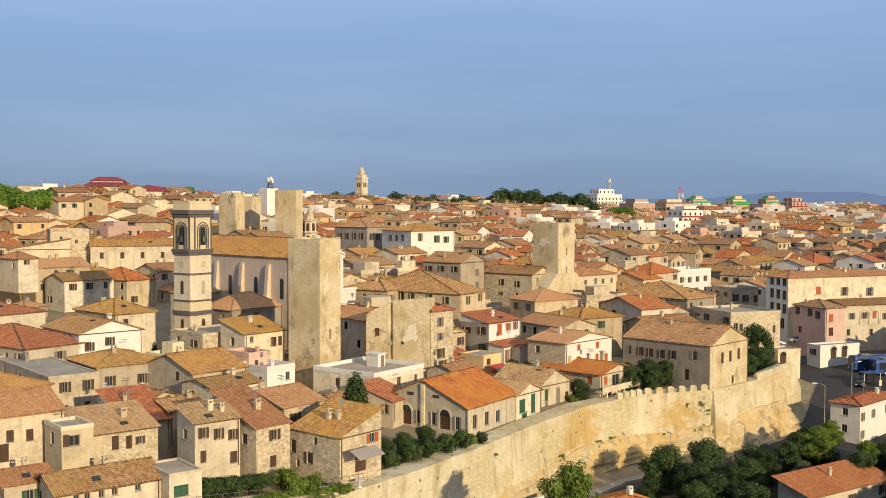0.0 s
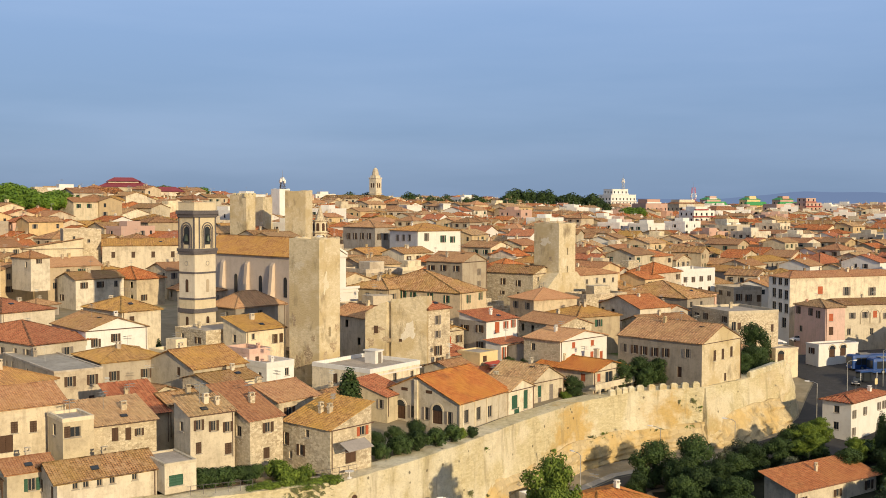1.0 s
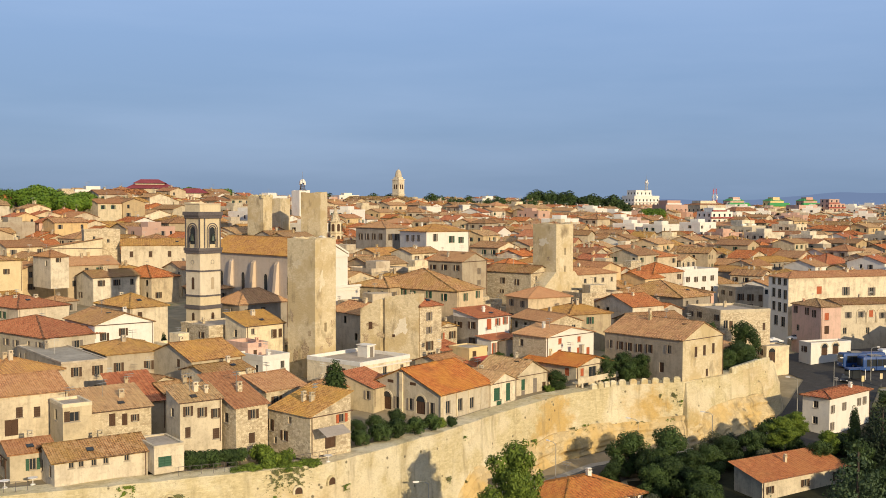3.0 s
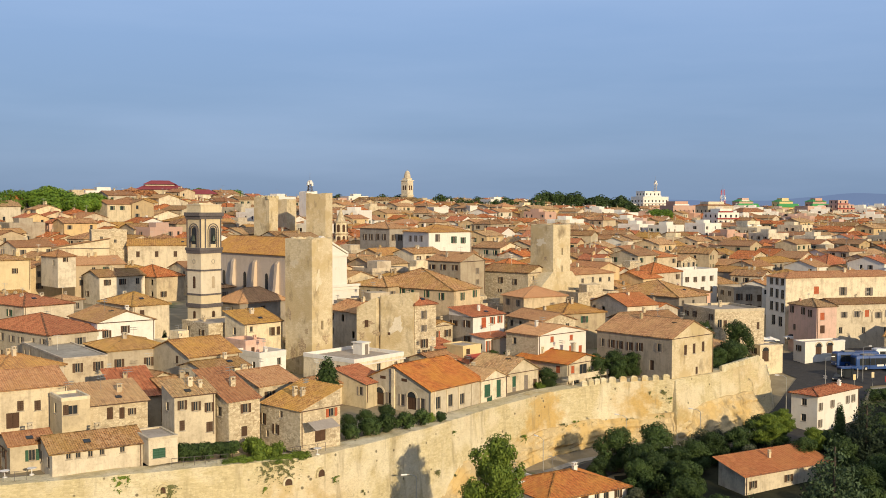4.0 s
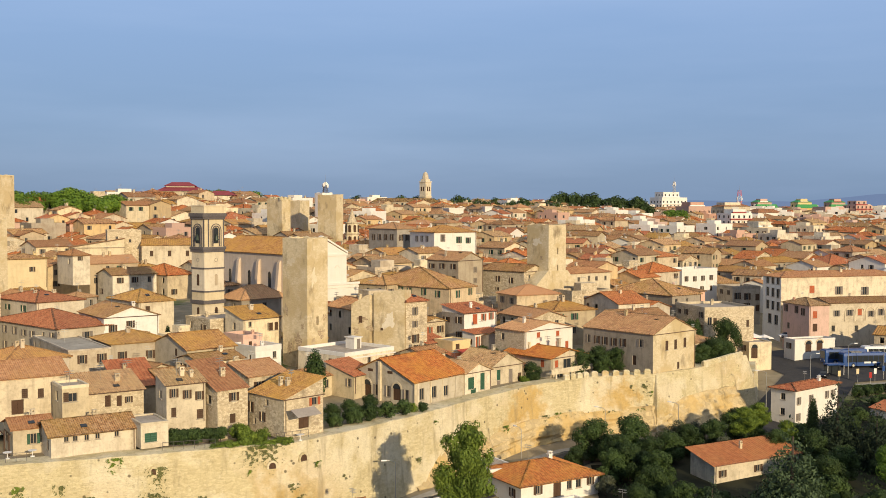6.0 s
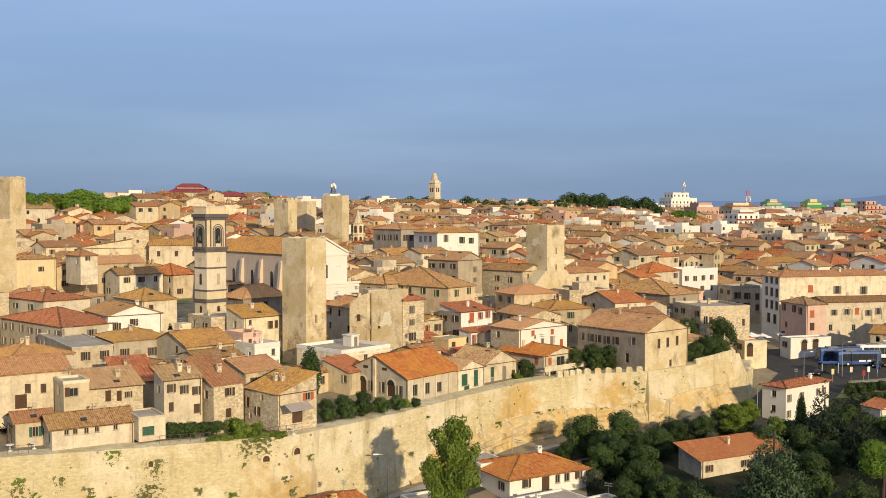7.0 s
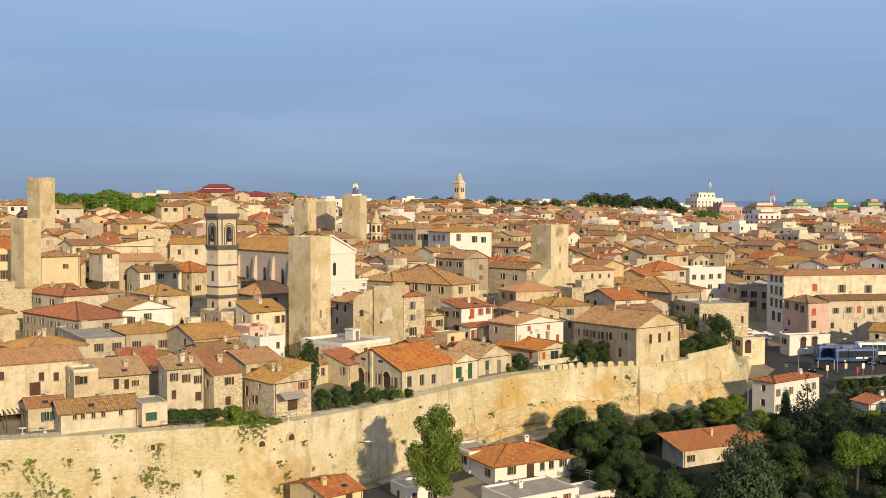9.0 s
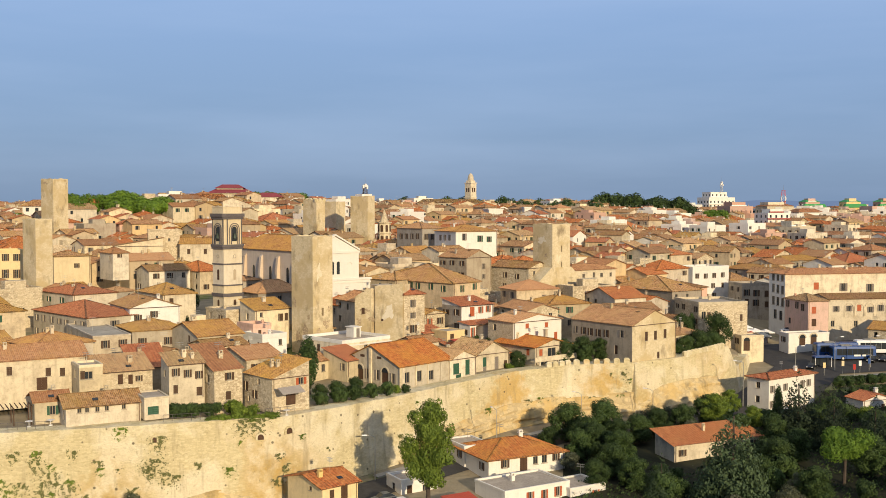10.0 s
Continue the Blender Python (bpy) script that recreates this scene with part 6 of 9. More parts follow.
def uneven(seed, rad, z0, z1):
    """Boughs of a tall open crown: large clumps at odd heights with gaps between, small tufts at their tips."""
    r = random.Random(seed)
    out = []
    for k in range(15):
        t = (k + 0.3) / 15
        a = k * 2.4 + r.uniform(-0.7, 0.7)
        w = rad * (0.62 + 0.38 * math.sin(math.pi * (0.1 + 0.75 * t))) * (1 - 0.55 * t ** 3)
        q = rad * r.uniform(0.27, 0.40)
        d = max(0.0, w - q) * r.uniform(0.5, 1.1)
        x, y, z = d * math.cos(a), d * math.sin(a), z0 + q * 0.6 + (z1 - z0 - q) * t
        out.append((x, y, z, q, q, q * 0.72))
        for i in range(3):
            b, e = a + r.uniform(-1.3, 1.3), q * r.uniform(0.35, 0.55)
            out.append((x + q * 0.95 * math.cos(b), y + q * 0.95 * math.sin(b), z + q * r.uniform(-0.3, 0.7), e, e, e * 0.7))
    for k in range(5):
        q = rad * (0.40 - 0.035 * k)
        out.append((r.uniform(-0.5, 0.5), r.uniform(-0.5, 0.5), z0 + 1.6 + (z1 - z0 - 2.6) * k / 4, q, q, q * 0.8))
    return out


def cone(seed, rad, z0, z1, n):
    r = random.Random(seed)
    out = []
    for k in range(n):
        t = k / n
        w = rad * (1 - t) ** 0.85
        m = max(2, int(6 * (1 - t)) + 1)
        for j in range(m):
            a = 6.283 * j / m + k * 1.1 + r.uniform(-0.25, 0.25)
            q = max(0.3, w * r.uniform(0.36, 0.55))
            d = max(0.0, w - q * 0.8)
            out.append((d * math.cos(a), d * math.sin(a), z0 + (z1 - z0) * t - 0.1 * d, q, q, q * 0.42 + 0.12))
    return out


PROTO = {
    "broad": lambda: tree("tall broad green leafy tree", 1, 10.5, 3.0, uneven(3, 4.3, 2.8, 11.0), 21000, 0.15, LEAF_BRIGHT),
    "dense": lambda: tree("dense dark green leafy tree", 2, 7.5, 1.4, lumpy(5, 3.6, 0.4, 7.5, 20, 0.85, 0.26), 8500, 0.19, LEAF_DARK),
    "bush": lambda: tree("low dark green shrub", 3, 2.6, 0.3, lumpy(7, 1.7, 0.05, 2.6, 9), 2000, 0.16, LEAF_DARK, "shrub", "shrub"),
    "bright_bush": lambda: tree("low bright green shrub", 4, 2.6, 0.3, lumpy(9, 1.7, 0.05, 2.6, 9), 2000, 0.16, LEAF_BRIGHT, "shrub", "shrub"),
    "olive": lambda: tree("silvery green olive tree", 5, 4.5, 1.2, lumpy(11, 2.4, 0.9, 4.6, 14, 0.85, 0.28), 3600, 0.15, OLIVE, "olive_tree"),
    "conifer": lambda: tree("large green conifer with drooping boughs", 6, 13.0, 1.0, cone(13, 5.4, 0.6, 13.0, 20), 24000, 0.19, NEEDLE_SUN, "conifer", "tree", 0.15),
    "dark_conifer": lambda: tree("very dark conifer with drooping boughs", 7, 12.0, 1.0, cone(17, 4.8, 0.8, 12.0, 19), 20000, 0.2, NEEDLE, "conifer", "tree", 0.6),
    "cypress": lambda: tree("narrow dark green cypress", 8, 8.0, 0.4, [(0, 0, 0.8 + k * 0.62, 0.85 * math.sin(0.35 + 2.5 * k / 11), 0.85 * math.sin(0.35 + 2.5 * k / 11), 0.8) for k in range(11)], 4500, 0.14, LEAF_DARK, "cypress"),
    "stone_pine": lambda: tree("umbrella pine with a broad bright crown", 9, 8.0, 5.0, [(2.2 * math.cos(k * 1.05) * (0.5 + 0.5 * (k % 2)), 2.2 * math.sin(k * 1.05) * (0.5 + 0.5 * (k % 2)), 6.3 + 0.8 * (k % 3), 1.9, 1.9, 1.45) for k in range(9)], 9500, 0.17, PINE_LEAF, "pine_tree", "tree", 0.0, 0.5),
    "far_tree": lambda: tree("dark rounded tree on the skyline", 10, 8.0, 2.0, lumpy(15, 3.8, 1.0, 8.0, 14, 0.8, 0.3), 3200, 0.29, LEAF_DARK),
    "far_pine": lambda: tree("umbrella pine with a wide green crown on the skyline", 12, 7.0, 3.6, [(2.6 * math.cos(k * 1.05) * (0.5 + 0.5 * (k % 2)), 2.6 * math.sin(k * 1.05) * (0.5 + 0.5 * (k % 2)), 5.6 + 0.5 * (k % 3), 2.0, 2.0, 1.3) for k in range(9)], 4200, 0.27, PINE_LEAF, "pine_tree"),
}
MADE = {}


def plant(kind, x, y, z=None, s=1.0, sz=None, turn=None):
    r = random.Random(int(x * 31 + y * 17))
    turn = r.uniform(0, 360) if turn is None else turn
    z = ground_at(x, y) - 0.05 if z is None else z
    m = Matrix.LocRotScale((x, y, z), Euler((0, 0, radians(turn))), (s, s, sz or s))
    if kind not in MADE:
        MADE[kind] = PROTO[kind]()
        MADE[kind].matrix_basis = m
        return MADE[kind]
    first = MADE[kind]
    ob = copy_thing(first, Matrix())
    ob.matrix_basis = m
    return ob


def wall_plant(bm, x, y, z, h, s, seed, dry):
    """A flat tangle of leaves rooted in the joints of a wall face."""
    r = random.Random(seed)
    m = pose(x, y, z, 0, 0, h)
    for k in range(int(520 * s)):
        a = r.gauss(0, 0.5) * s
        b = -abs(r.gauss(0, 0.9)) * s + 0.4 * s
        if noise.noise(Vector((a * 1.9 + seed, b * 1.9, 0))) < 0.02:
            continue
        p = Vector((a, -abs(r.gauss(0.06, 0.08)) - 0.03, b))
        n_ = Vector((r.uniform(-0.7, 0.7), -1, r.uniform(-0.4, 0.9))).normalized()
        u = n_.orthogonal().normalized() * r.uniform(0.05, 0.12)
        v = n_.cross(u)
        f = bm.faces.new([bm.verts.new(m @ q) for q in (p - u, p - v * 0.7, p + u, p + v * 0.7)])
        f.material_index = 0 if dry else 1


# below the wall
plant("broad", 14.2, 109.5, 5.4, 1.06, 1.5)
plant("conifer", 58.0, 123.6, 4.0, 1.2, 1.4)
plant("conifer", 47.5, 125.0, 3.2, 0.72)
plant("dark_conifer", 72.0, 157.0, 6.0, 1.15, 1.25)
plant("dark_conifer", 77.5, 154.0, 5.8, 0.9, 1.1)
plant("dark_conifer", 83.5, 150.0, 5.0, 1.0, 1.1)
plant("cypress", 69.0, 161.5, 7.3, 1.15, 1.3)
plant("stone_pine", 76.0, 136.0, 4.5, 1.12)
plant("stone_pine", 92.0, 150.0, 5.5, 1.0)
for x, y, s in ((31.5, 149.0, 0.95), (37.5, 150.5, 1.0), (35.0, 145.0, 0.8), (40.5, 146.0, 0.75), (28.5, 143.5, 0.55), (44.0, 150.5, 0.7), (47.5, 155.0, 0.72), (52.0, 158.0, 0.75), (56.5, 164.5, 0.8), (62.0, 155.0, 0.7), (67.0, 153.0, 0.8), (70.0, 145.0, 0.8), (66.5, 139.0, 0.8), (63.0, 133.0, 0.6), (81.0, 141.0, 0.9), (88.0, 141.0, 0.9), (86.0, 160.0, 0.8), (92.0, 166.0, 0.7), (40.0, 131.0, 0.75), (43.5, 126.0, 0.7), (41.0, 137.5, 0.8), (37.0, 140.5, 0.8), (37.5, 126.0, 0.6), (34.0, 139.0, 0.7), (70.0, 125.0, 0.8)):
    plant("dense", x, y, None, s)
for x, y, s in ((60.5, 166.0, 0.62), (64.5, 160.5, 0.5)):
    plant("broad", x, y, None, s)
for x, y, s in ((46.5, 159.5, 1.0), (49.5, 161.5, 0.9), (44.0, 156.5, 0.85), (53.0, 155.0, 0.8), (68.5, 128.5, 0.8), (33.0, 133.0, 0.7), (66.0, 121.0, 0.9), (58.0, 117.0, 0.8)):
    plant("olive", x, y, None, s)
scatter = random.Random(21)
for k in range(90):
    x, y = scatter.uniform(36, 100), scatter.uniform(122, 182)
    if beyond(x, y) > -9 or any(inside_rect for inside_rect in [abs((x - 60) * 0.8 - (y - 148) * 0.6) < 4.5 and 148 < y < 162 and x < 72]) or (60 < x < 76 and 170 < y < 190) or any(math.hypot(x - px, y - py) < 3.4 + 1.0 * (k % 2) for (ax, ay), (bx, by) in zip(WAY_OUT, WAY_OUT[1:]) for q in (0, 0.33, 0.66) for px, py in [(ax + (bx - ax) * q, ay + (by - ay) * q)]):
        continue
    if 40 < x < 62 and 137 < y < 156:
        continue
    plant("bush" if k % 5 or y < 160 else "bright_bush", x, y, None, scatter.uniform(0.7, 1.5))
for x, y in ((86, 199), (88.5, 200.2), (91, 201.4), (93.5, 202.6), (96, 203.6), (98.5, 204.8), (101, 205.8), (104, 207), (107, 208)):
    plant("bush", x, y, None, 0.85)
    plant("bush", x + 2, y - 6, None, 0.7)
for k in range(11):
    plant("bright_bush" if k % 3 else "olive", -52 + 2.9 * k, 84.6 + 1.42 * k + 0.6 * math.sin(k * 2.3), None, 0.7 + 0.25 * math.sin(k * 1.7))
# the terraced garden behind the battlements
plant("broad", 57.5, 163.5, None, 0.72, 0.6)
plant("dense", 61.5, 213.5, None, 0.98, 1.12)
plant("dense", 53.5, 209.0, None, 0.7, 0.85)
plant("bright_bush", 57.5, 208.0, None, 1.3)
plant("cypress", 56.0, 219.0, None, 1.0, 0.8)
# the shaded gardens: shade painted into dark soil, under a tangle of low growth
SHADE_SOIL = plain("soil with shade in its colour", (0.024, 0.026, 0.013), 0.95, 0, 1.2, 0.5)
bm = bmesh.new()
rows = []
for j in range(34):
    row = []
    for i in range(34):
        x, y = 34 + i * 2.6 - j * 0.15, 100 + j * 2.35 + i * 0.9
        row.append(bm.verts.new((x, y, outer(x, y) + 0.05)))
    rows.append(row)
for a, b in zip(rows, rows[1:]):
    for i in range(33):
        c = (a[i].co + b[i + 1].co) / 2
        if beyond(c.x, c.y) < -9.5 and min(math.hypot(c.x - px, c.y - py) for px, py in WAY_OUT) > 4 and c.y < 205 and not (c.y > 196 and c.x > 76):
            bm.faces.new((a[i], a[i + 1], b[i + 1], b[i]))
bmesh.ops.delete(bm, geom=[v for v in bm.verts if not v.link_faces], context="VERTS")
tagged(part("garden", bm, SHADE_SOIL, None), "garden soil coloured near black for the deep shade", "garden", kind="structure")
bm = bmesh.new()
gr = random.Random(77)
for k in range(26000):
    x, y = gr.uniform(34, 112), gr.uniform(100, 198)
    if beyond(x, y) > -9.5 or noise.noise(Vector((x * 0.12, y * 0.12, 0))) < -0.3 or min(math.hypot(x - px, y - py) for px, py in WAY_OUT) < 5 or (38 < x < 64 and 138 < y < 158) or (58 < x < 78 and 168 < y < 192):
        continue
    z = outer(x, y) + gr.uniform(0.05, 0.9)
    s = gr.uniform(0.12, 0.3)
    n_ = Vector((gr.uniform(-1, 1), gr.uniform(-1, 1), gr.uniform(0.2, 1))).normalized()
    u = n_.orthogonal().normalized() * s
    v = n_.cross(u)
    p = Vector((x, y, z))
    bm.faces.new([bm.verts.new(q) for q in (p - u, p - v * 0.6, p + u, p + v * 0.6)])
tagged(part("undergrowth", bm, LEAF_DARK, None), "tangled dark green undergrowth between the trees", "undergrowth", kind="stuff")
# on the terraces behind the wall
for x, y, s in ((-3.8, 124.5, 0.95), (-1.8, 127.0, 1.0), (0.4, 129.2, 0.95), (2.4, 132.0, 0.9), (-6.0, 122.0, 0.8), (5.0, 134.8, 0.6), (-24.0, 107.8, 0.9), (-22.0, 108.6, 0.85), (-19.6, 110.2, 0.7)):
    plant("bush", x, y, 18.2, s)
for x, y, s in ((-15.5, 110.6, 0.9), (-13.6, 112.0, 0.8), (-16.5, 112.5, 1.0)):
    plant("bright_bush", x, y, 18.0, s)
for x, y, s in ((-4.6, 126.5, 0.42), (-2.2, 128.8, 0.46), (-6.8, 124.6, 0.38), (20.6, 163.5, 0.5)):
    plant("dense", x, y, 18.3, s)
for x, y, s in ((3.6, 134.0, 0.6), (19.2, 161.5, 0.6)):
    plant("bright_bush", x, y, 18.3, s)
plant("cypress", -11.2, 131.6, 18.4, 2.0, 1.25)
plant("cypress", -46.0, 160.0, 22.5, 0.7, 0.7)
for x, y, s in ((29.0, 170.5, 0.62), (32.5, 173.5, 0.66), (36.0, 175.0, 0.6), (26.0, 172.0, 0.4), (33.5, 170.8, 0.5), (53.5, 188.5, 0.62), (56.5, 193.0, 0.8), (60.0, 201.0, 0.7), (16.5, 166.0, 0.42), (13.5, 176.5, 0.42), (10.5, 178.0, 0.4), (52.0, 184.0, 0.45)):
    plant("dense", x, y, None, s)
plant("dense", -62, 196, None, 0.7)
plant("dense", -58, 118, 18.4, 0.5)
plant("olive", -55, 112, 18.2, 0.9)
# creepers over the edge of the terrace
for k in range(9):
    plant("bright_bush", -18.5 + k * 1.05, 108.0 + 0.55 * k + 0.5 * math.sin(k * 2.1), 17.7 + 0.15 * math.sin(k), 0.75, 0.42)
for k in range(6):
    plant("bush", -25.5 + k * 1.3, 107.5 + 0.7 * k, 18.6, 0.85, 0.62)
# far groups of pines on the skyline
far_r = random.Random(8)
for cx, cy, n, wx, s, kind in ((-158, 342, 16, 20, 1.5, "far_pine"), (-186, 360, 6, 12, 1.5, "far_pine"), (-146, 492, 6, 13, 1.5, "far_pine"), (-2, 603, 16, 30, 1.45, "far_tree"), (45, 620, 20, 28, 2.1, "far_tree"), (88, 600, 6, 10, 1.5, "far_pine"), (-92, 625, 6, 20, 1.6, "far_tree"), (-30, 645, 8, 40, 1.6, "far_tree"), (120, 560, 3, 10, 1.2, "far_tree"), (45, 420, 3, 8, 0.9, "far_tree"), (-20, 480, 3, 10, 0.8, "far_tree"), (140, 480, 2, 10, 1.0, "far_tree"), (110, 350, 5, 45, 0.6, "far_tree"), (120, 430, 7, 60, 0.7, "far_tree"), (150, 520, 8, 70, 0.85, "far_tree"), (30, 380, 4, 40, 0.6, "far_tree"), (-60, 420, 4, 40, 0.7, "far_tree"), (-235, 430, 6, 30, 1.5, "far_pine"), (-200, 470, 4, 14, 1.5, "far_pine")):
    for k in range(n):
        x, y = cx + far_r.uniform(-wx, wx), cy + far_r.uniform(-8, 8)
        plant(kind, x, y, inner(x, y) - 0.3, s * far_r.uniform(0.85, 1.15))


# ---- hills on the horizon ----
# aerial haze is put in as a flat blue glow of the hills
HAZE_GLOW = bpy.data.materials.new("hills with haze as blue glow")
HAZE_GLOW.use_nodes = True
hb = HAZE_GLOW.node_tree.nodes["Principled BSDF"]
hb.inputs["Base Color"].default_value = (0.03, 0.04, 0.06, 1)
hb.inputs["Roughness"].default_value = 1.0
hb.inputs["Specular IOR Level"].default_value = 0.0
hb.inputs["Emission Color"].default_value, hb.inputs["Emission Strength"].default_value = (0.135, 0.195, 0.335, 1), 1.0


def ridge(a0, a1, dist, high, seed, label):
    bm, rows = bmesh.new(), []
    n = 90
    for k in range(n + 1):
        t = k / n
        a = radians(a0 + (a1 - a0) * t)
        env = math.sin(math.pi * t) ** 0.6
        z = 20 + env * high * (0.65 + 0.5 * noise.noise(Vector((t * 5 + seed, 0, 0))) + 0.15 * noise.noise(Vector((t * 19 + seed, 0, 0))))
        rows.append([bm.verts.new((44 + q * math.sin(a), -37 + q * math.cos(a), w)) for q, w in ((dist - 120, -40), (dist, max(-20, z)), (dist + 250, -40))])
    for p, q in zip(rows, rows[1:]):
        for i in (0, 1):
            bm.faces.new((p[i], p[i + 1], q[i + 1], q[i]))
    tagged(part("backdrop", bm, HAZE_GLOW, None), label, "hills", kind="structure")


ridge(-4, 38, 4300, 92, 1.0, "long hills with haze as blue glow on the horizon")
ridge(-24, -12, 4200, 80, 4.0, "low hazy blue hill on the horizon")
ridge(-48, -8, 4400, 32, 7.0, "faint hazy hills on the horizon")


# ---- landmarks on the skyline ----
def block(label, x, y, zb, h, tiers, wall, name="apartment_building", rows=True, trim=None, roofs=None):
    """A tall building of stacked storeys (x0, y0, x1, y1, z0, z1) with window bands and ledges."""
    root = base(name, pose(x, y, zb, 0, 0, h), label, "building", "buildings on the skyline")
    for k, (x0, y0, x1, y1, z0, z1) in enumerate(tiers):
        holes_r, holes_l = [], []
        if rows:
            for f in range(max(1, int((z1 - z0) / 3.0))):
                z = z0 + 0.9 + f * 3.0
                n = max(1, int((x1 - x0) / 3.2))
                holes_r += [((i + 0.5) * (x1 - x0) / n - 0.6, z, (i + 0.5) * (x1 - x0) / n + 0.6, z + 1.5) for i in range(n)]
                n = max(1, int((y1 - y0) / 3.2))
                holes_l += [((i + 0.5) * (y1 - y0) / n - 0.6, z, (i + 0.5) * (y1 - y0) / n + 0.6, z + 1.5) for i in range(n)]
        holes_r = [q for q in holes_r if q[3] < z1 - 0.2]
        holes_l = [q for q in holes_l if q[3] < z1 - 0.2]
        bm = bmesh.new()
        facade(bm, (x0, y0, 0), (0, -1, 0), (1, 0, 0), x1 - x0, z0, z1, holes_r)
        facade(bm, (x0, y0, 0), (-1, 0, 0), (0, 1, 0), y1 - y0, z0, z1, holes_l)
        facade(bm, (x1, y0, 0), (1, 0, 0), (0, 1, 0), y1 - y0, z0, z1, [])
        facade(bm, (x0, y1, 0), (0, 1, 0), (1, 0, 0), x1 - x0, z0, z1, [])
        quad(bm, [(x0, y0, z1), (x1, y0, z1), (x1, y1, z1), (x0, y1, z1)])
        part("storey", bm, wall, root)
        for hs, side in ((holes_r, 0), (holes_l, 1)):
            for u0, c, u1, d in hs:
                bm = bmesh.new()
                if side == 0:
                    quad(bm, [(x0 + u0, y0 + 0.2, c), (x0 + u1, y0 + 0.2, c), (x0 + u1, y0 + 0.2, d), (x0 + u0, y0 + 0.2, d)])
                else:
                    quad(bm, [(x0 + 0.2, y0 + u1, c), (x0 + 0.2, y0 + u0, c), (x0 + 0.2, y0 + u0, d), (x0 + 0.2, y0 + u1, d)])
                part("window", bm, GLASS, root)
        if trim:
            for f in range(max(1, int((z1 - z0) / 3.0))):
                bm = bmesh.new()
                box(bm, x0 - 0.8, y0 - 0.9, z0 + f * 3.0 + 0.1, x1 + 0.1, y0 - 0.004, z0 + f * 3.0 + 0.75)
                part("balcony", bm, trim, root)
    for x0, y0, x1, y1, z, hh, material in roofs or ():
        bm = bmesh.new()
        lo = [bm.verts.new(p) for p in ((x0, y0, z), (x1, y0, z), (x1, y1, z), (x0, y1, z))]
        k = min(x1 - x0, y1 - y0) * 0.32
        hi = [bm.verts.new(p) for p in ((x0 + k, y0 + k, z + hh), (x1 - k, y0 + k, z + hh), (x1 - k, y1 - k, z + hh), (x0 + k, y1 - k, z + hh))]
        for i in range(4):
            bm.faces.new((lo[i], lo[(i + 1) % 4], hi[(i + 1) % 4], hi[i]))
        bm.faces.new(hi)
        part("roof", bm, material, root)
    return root


REDROOF = plain("crimson roof sheet", (0.24, 0.05, 0.06), 0.7, 0, 2.0, 0.2)
GREENROOF = plain("green roof sheet", (0.06, 0.28, 0.09), 0.6, 0, 2.0, 0.2)
SALMON = plaster("salmon plaster", (0.54, 0.35, 0.27), (0.36, 0.25, 0.2), 0.2, 0.1)
MAROON = plain("maroon balcony paint", (0.30, 0.06, 0.05), 0.7, 0, 3.0, 0.2)
FLAME = plain("red mast paint", (0.55, 0.07, 0.05), 0.5, 0, 3.0, 0.1)

block("broad villa with a crimson hipped roof on the hill", -166, 446, 51.0, 20, [(0, 0, 22, 14, -8, 5.5), (22, 3, 36, 14, -8, 3.6), (4, 3, 17, 12, 5.5, 8.0)], CREAM, "villa",
      roofs=[(-0.8, -0.8, 22.8, 14.8, 5.5, 2.4, REDROOF), (22, 2, 37, 15, 3.6, 2.2, REDROOF), (3, 2, 18, 13, 8.0, 1.8, REDROOF)])
block("long white house with orange roof under the hill", -168, 408, 47.2, 20, [(0, 0, 26, 10, -8, 6.0)], WHITE, "villa", roofs=[(-0.8, -0.8, 26.8, 10.8, 6.0, 2.6, ROOF[3])])
block("salmon house with red roof beside the pines", -122, 452, 45, 25, [(0, 0, 12, 10, -4, 6.0), (13, 0, 24, 10, -4, 6.5)], SALMON, "villa", roofs=[(-0.6, -0.6, 12.6, 10.6, 6.0, 2.2, ROOF[4]), (12.4, -0.6, 24.6, 10.6, 6.5, 2.2, ROOF[4])])
block("white house on the hill with tiled roof", -192, 330, 42, 30, [(0, 0, 24, 12, -4, 8.0)], WHITE, "villa", roofs=[(-0.8, -0.8, 24.8, 12.8, 8.0, 2.6, ROOF[0])])
block("white apartment block with long balconies on the skyline", 92, 760, 37.5, 35, [(0, 0, 24, 14, -4, 19.0), (3, 2, 18, 12, 19.0, 23.0)], WHITE, trim=WHITEPAINT)
block("cream apartment block with brown balconies", 120, 640, 38, 30, [(0, 0, 20, 12, -8, 12.0), (2, 2, 14, 10, 12.0, 14.5)], CREAM, trim=CREAM, roofs=[(-0.5, -0.5, 20.5, 12.5, 12.0, 1.6, ROOF[1])])
block("modern white building with dark red balcony bands", 108, 528, 36, 32, [(0, 0, 14, 11, -8, 10.5), (3, 2, 11, 9, 10.5, 12.5)], WHITE, trim=MAROON)
block("white house with red roof in the far town", 132, 590, 37.5, 28, [(0, 0, 16, 11, -8, 9.0)], WHITE, roofs=[(-0.7, -0.7, 16.7, 11.7, 9.0, 2.2, ROOF[4])])
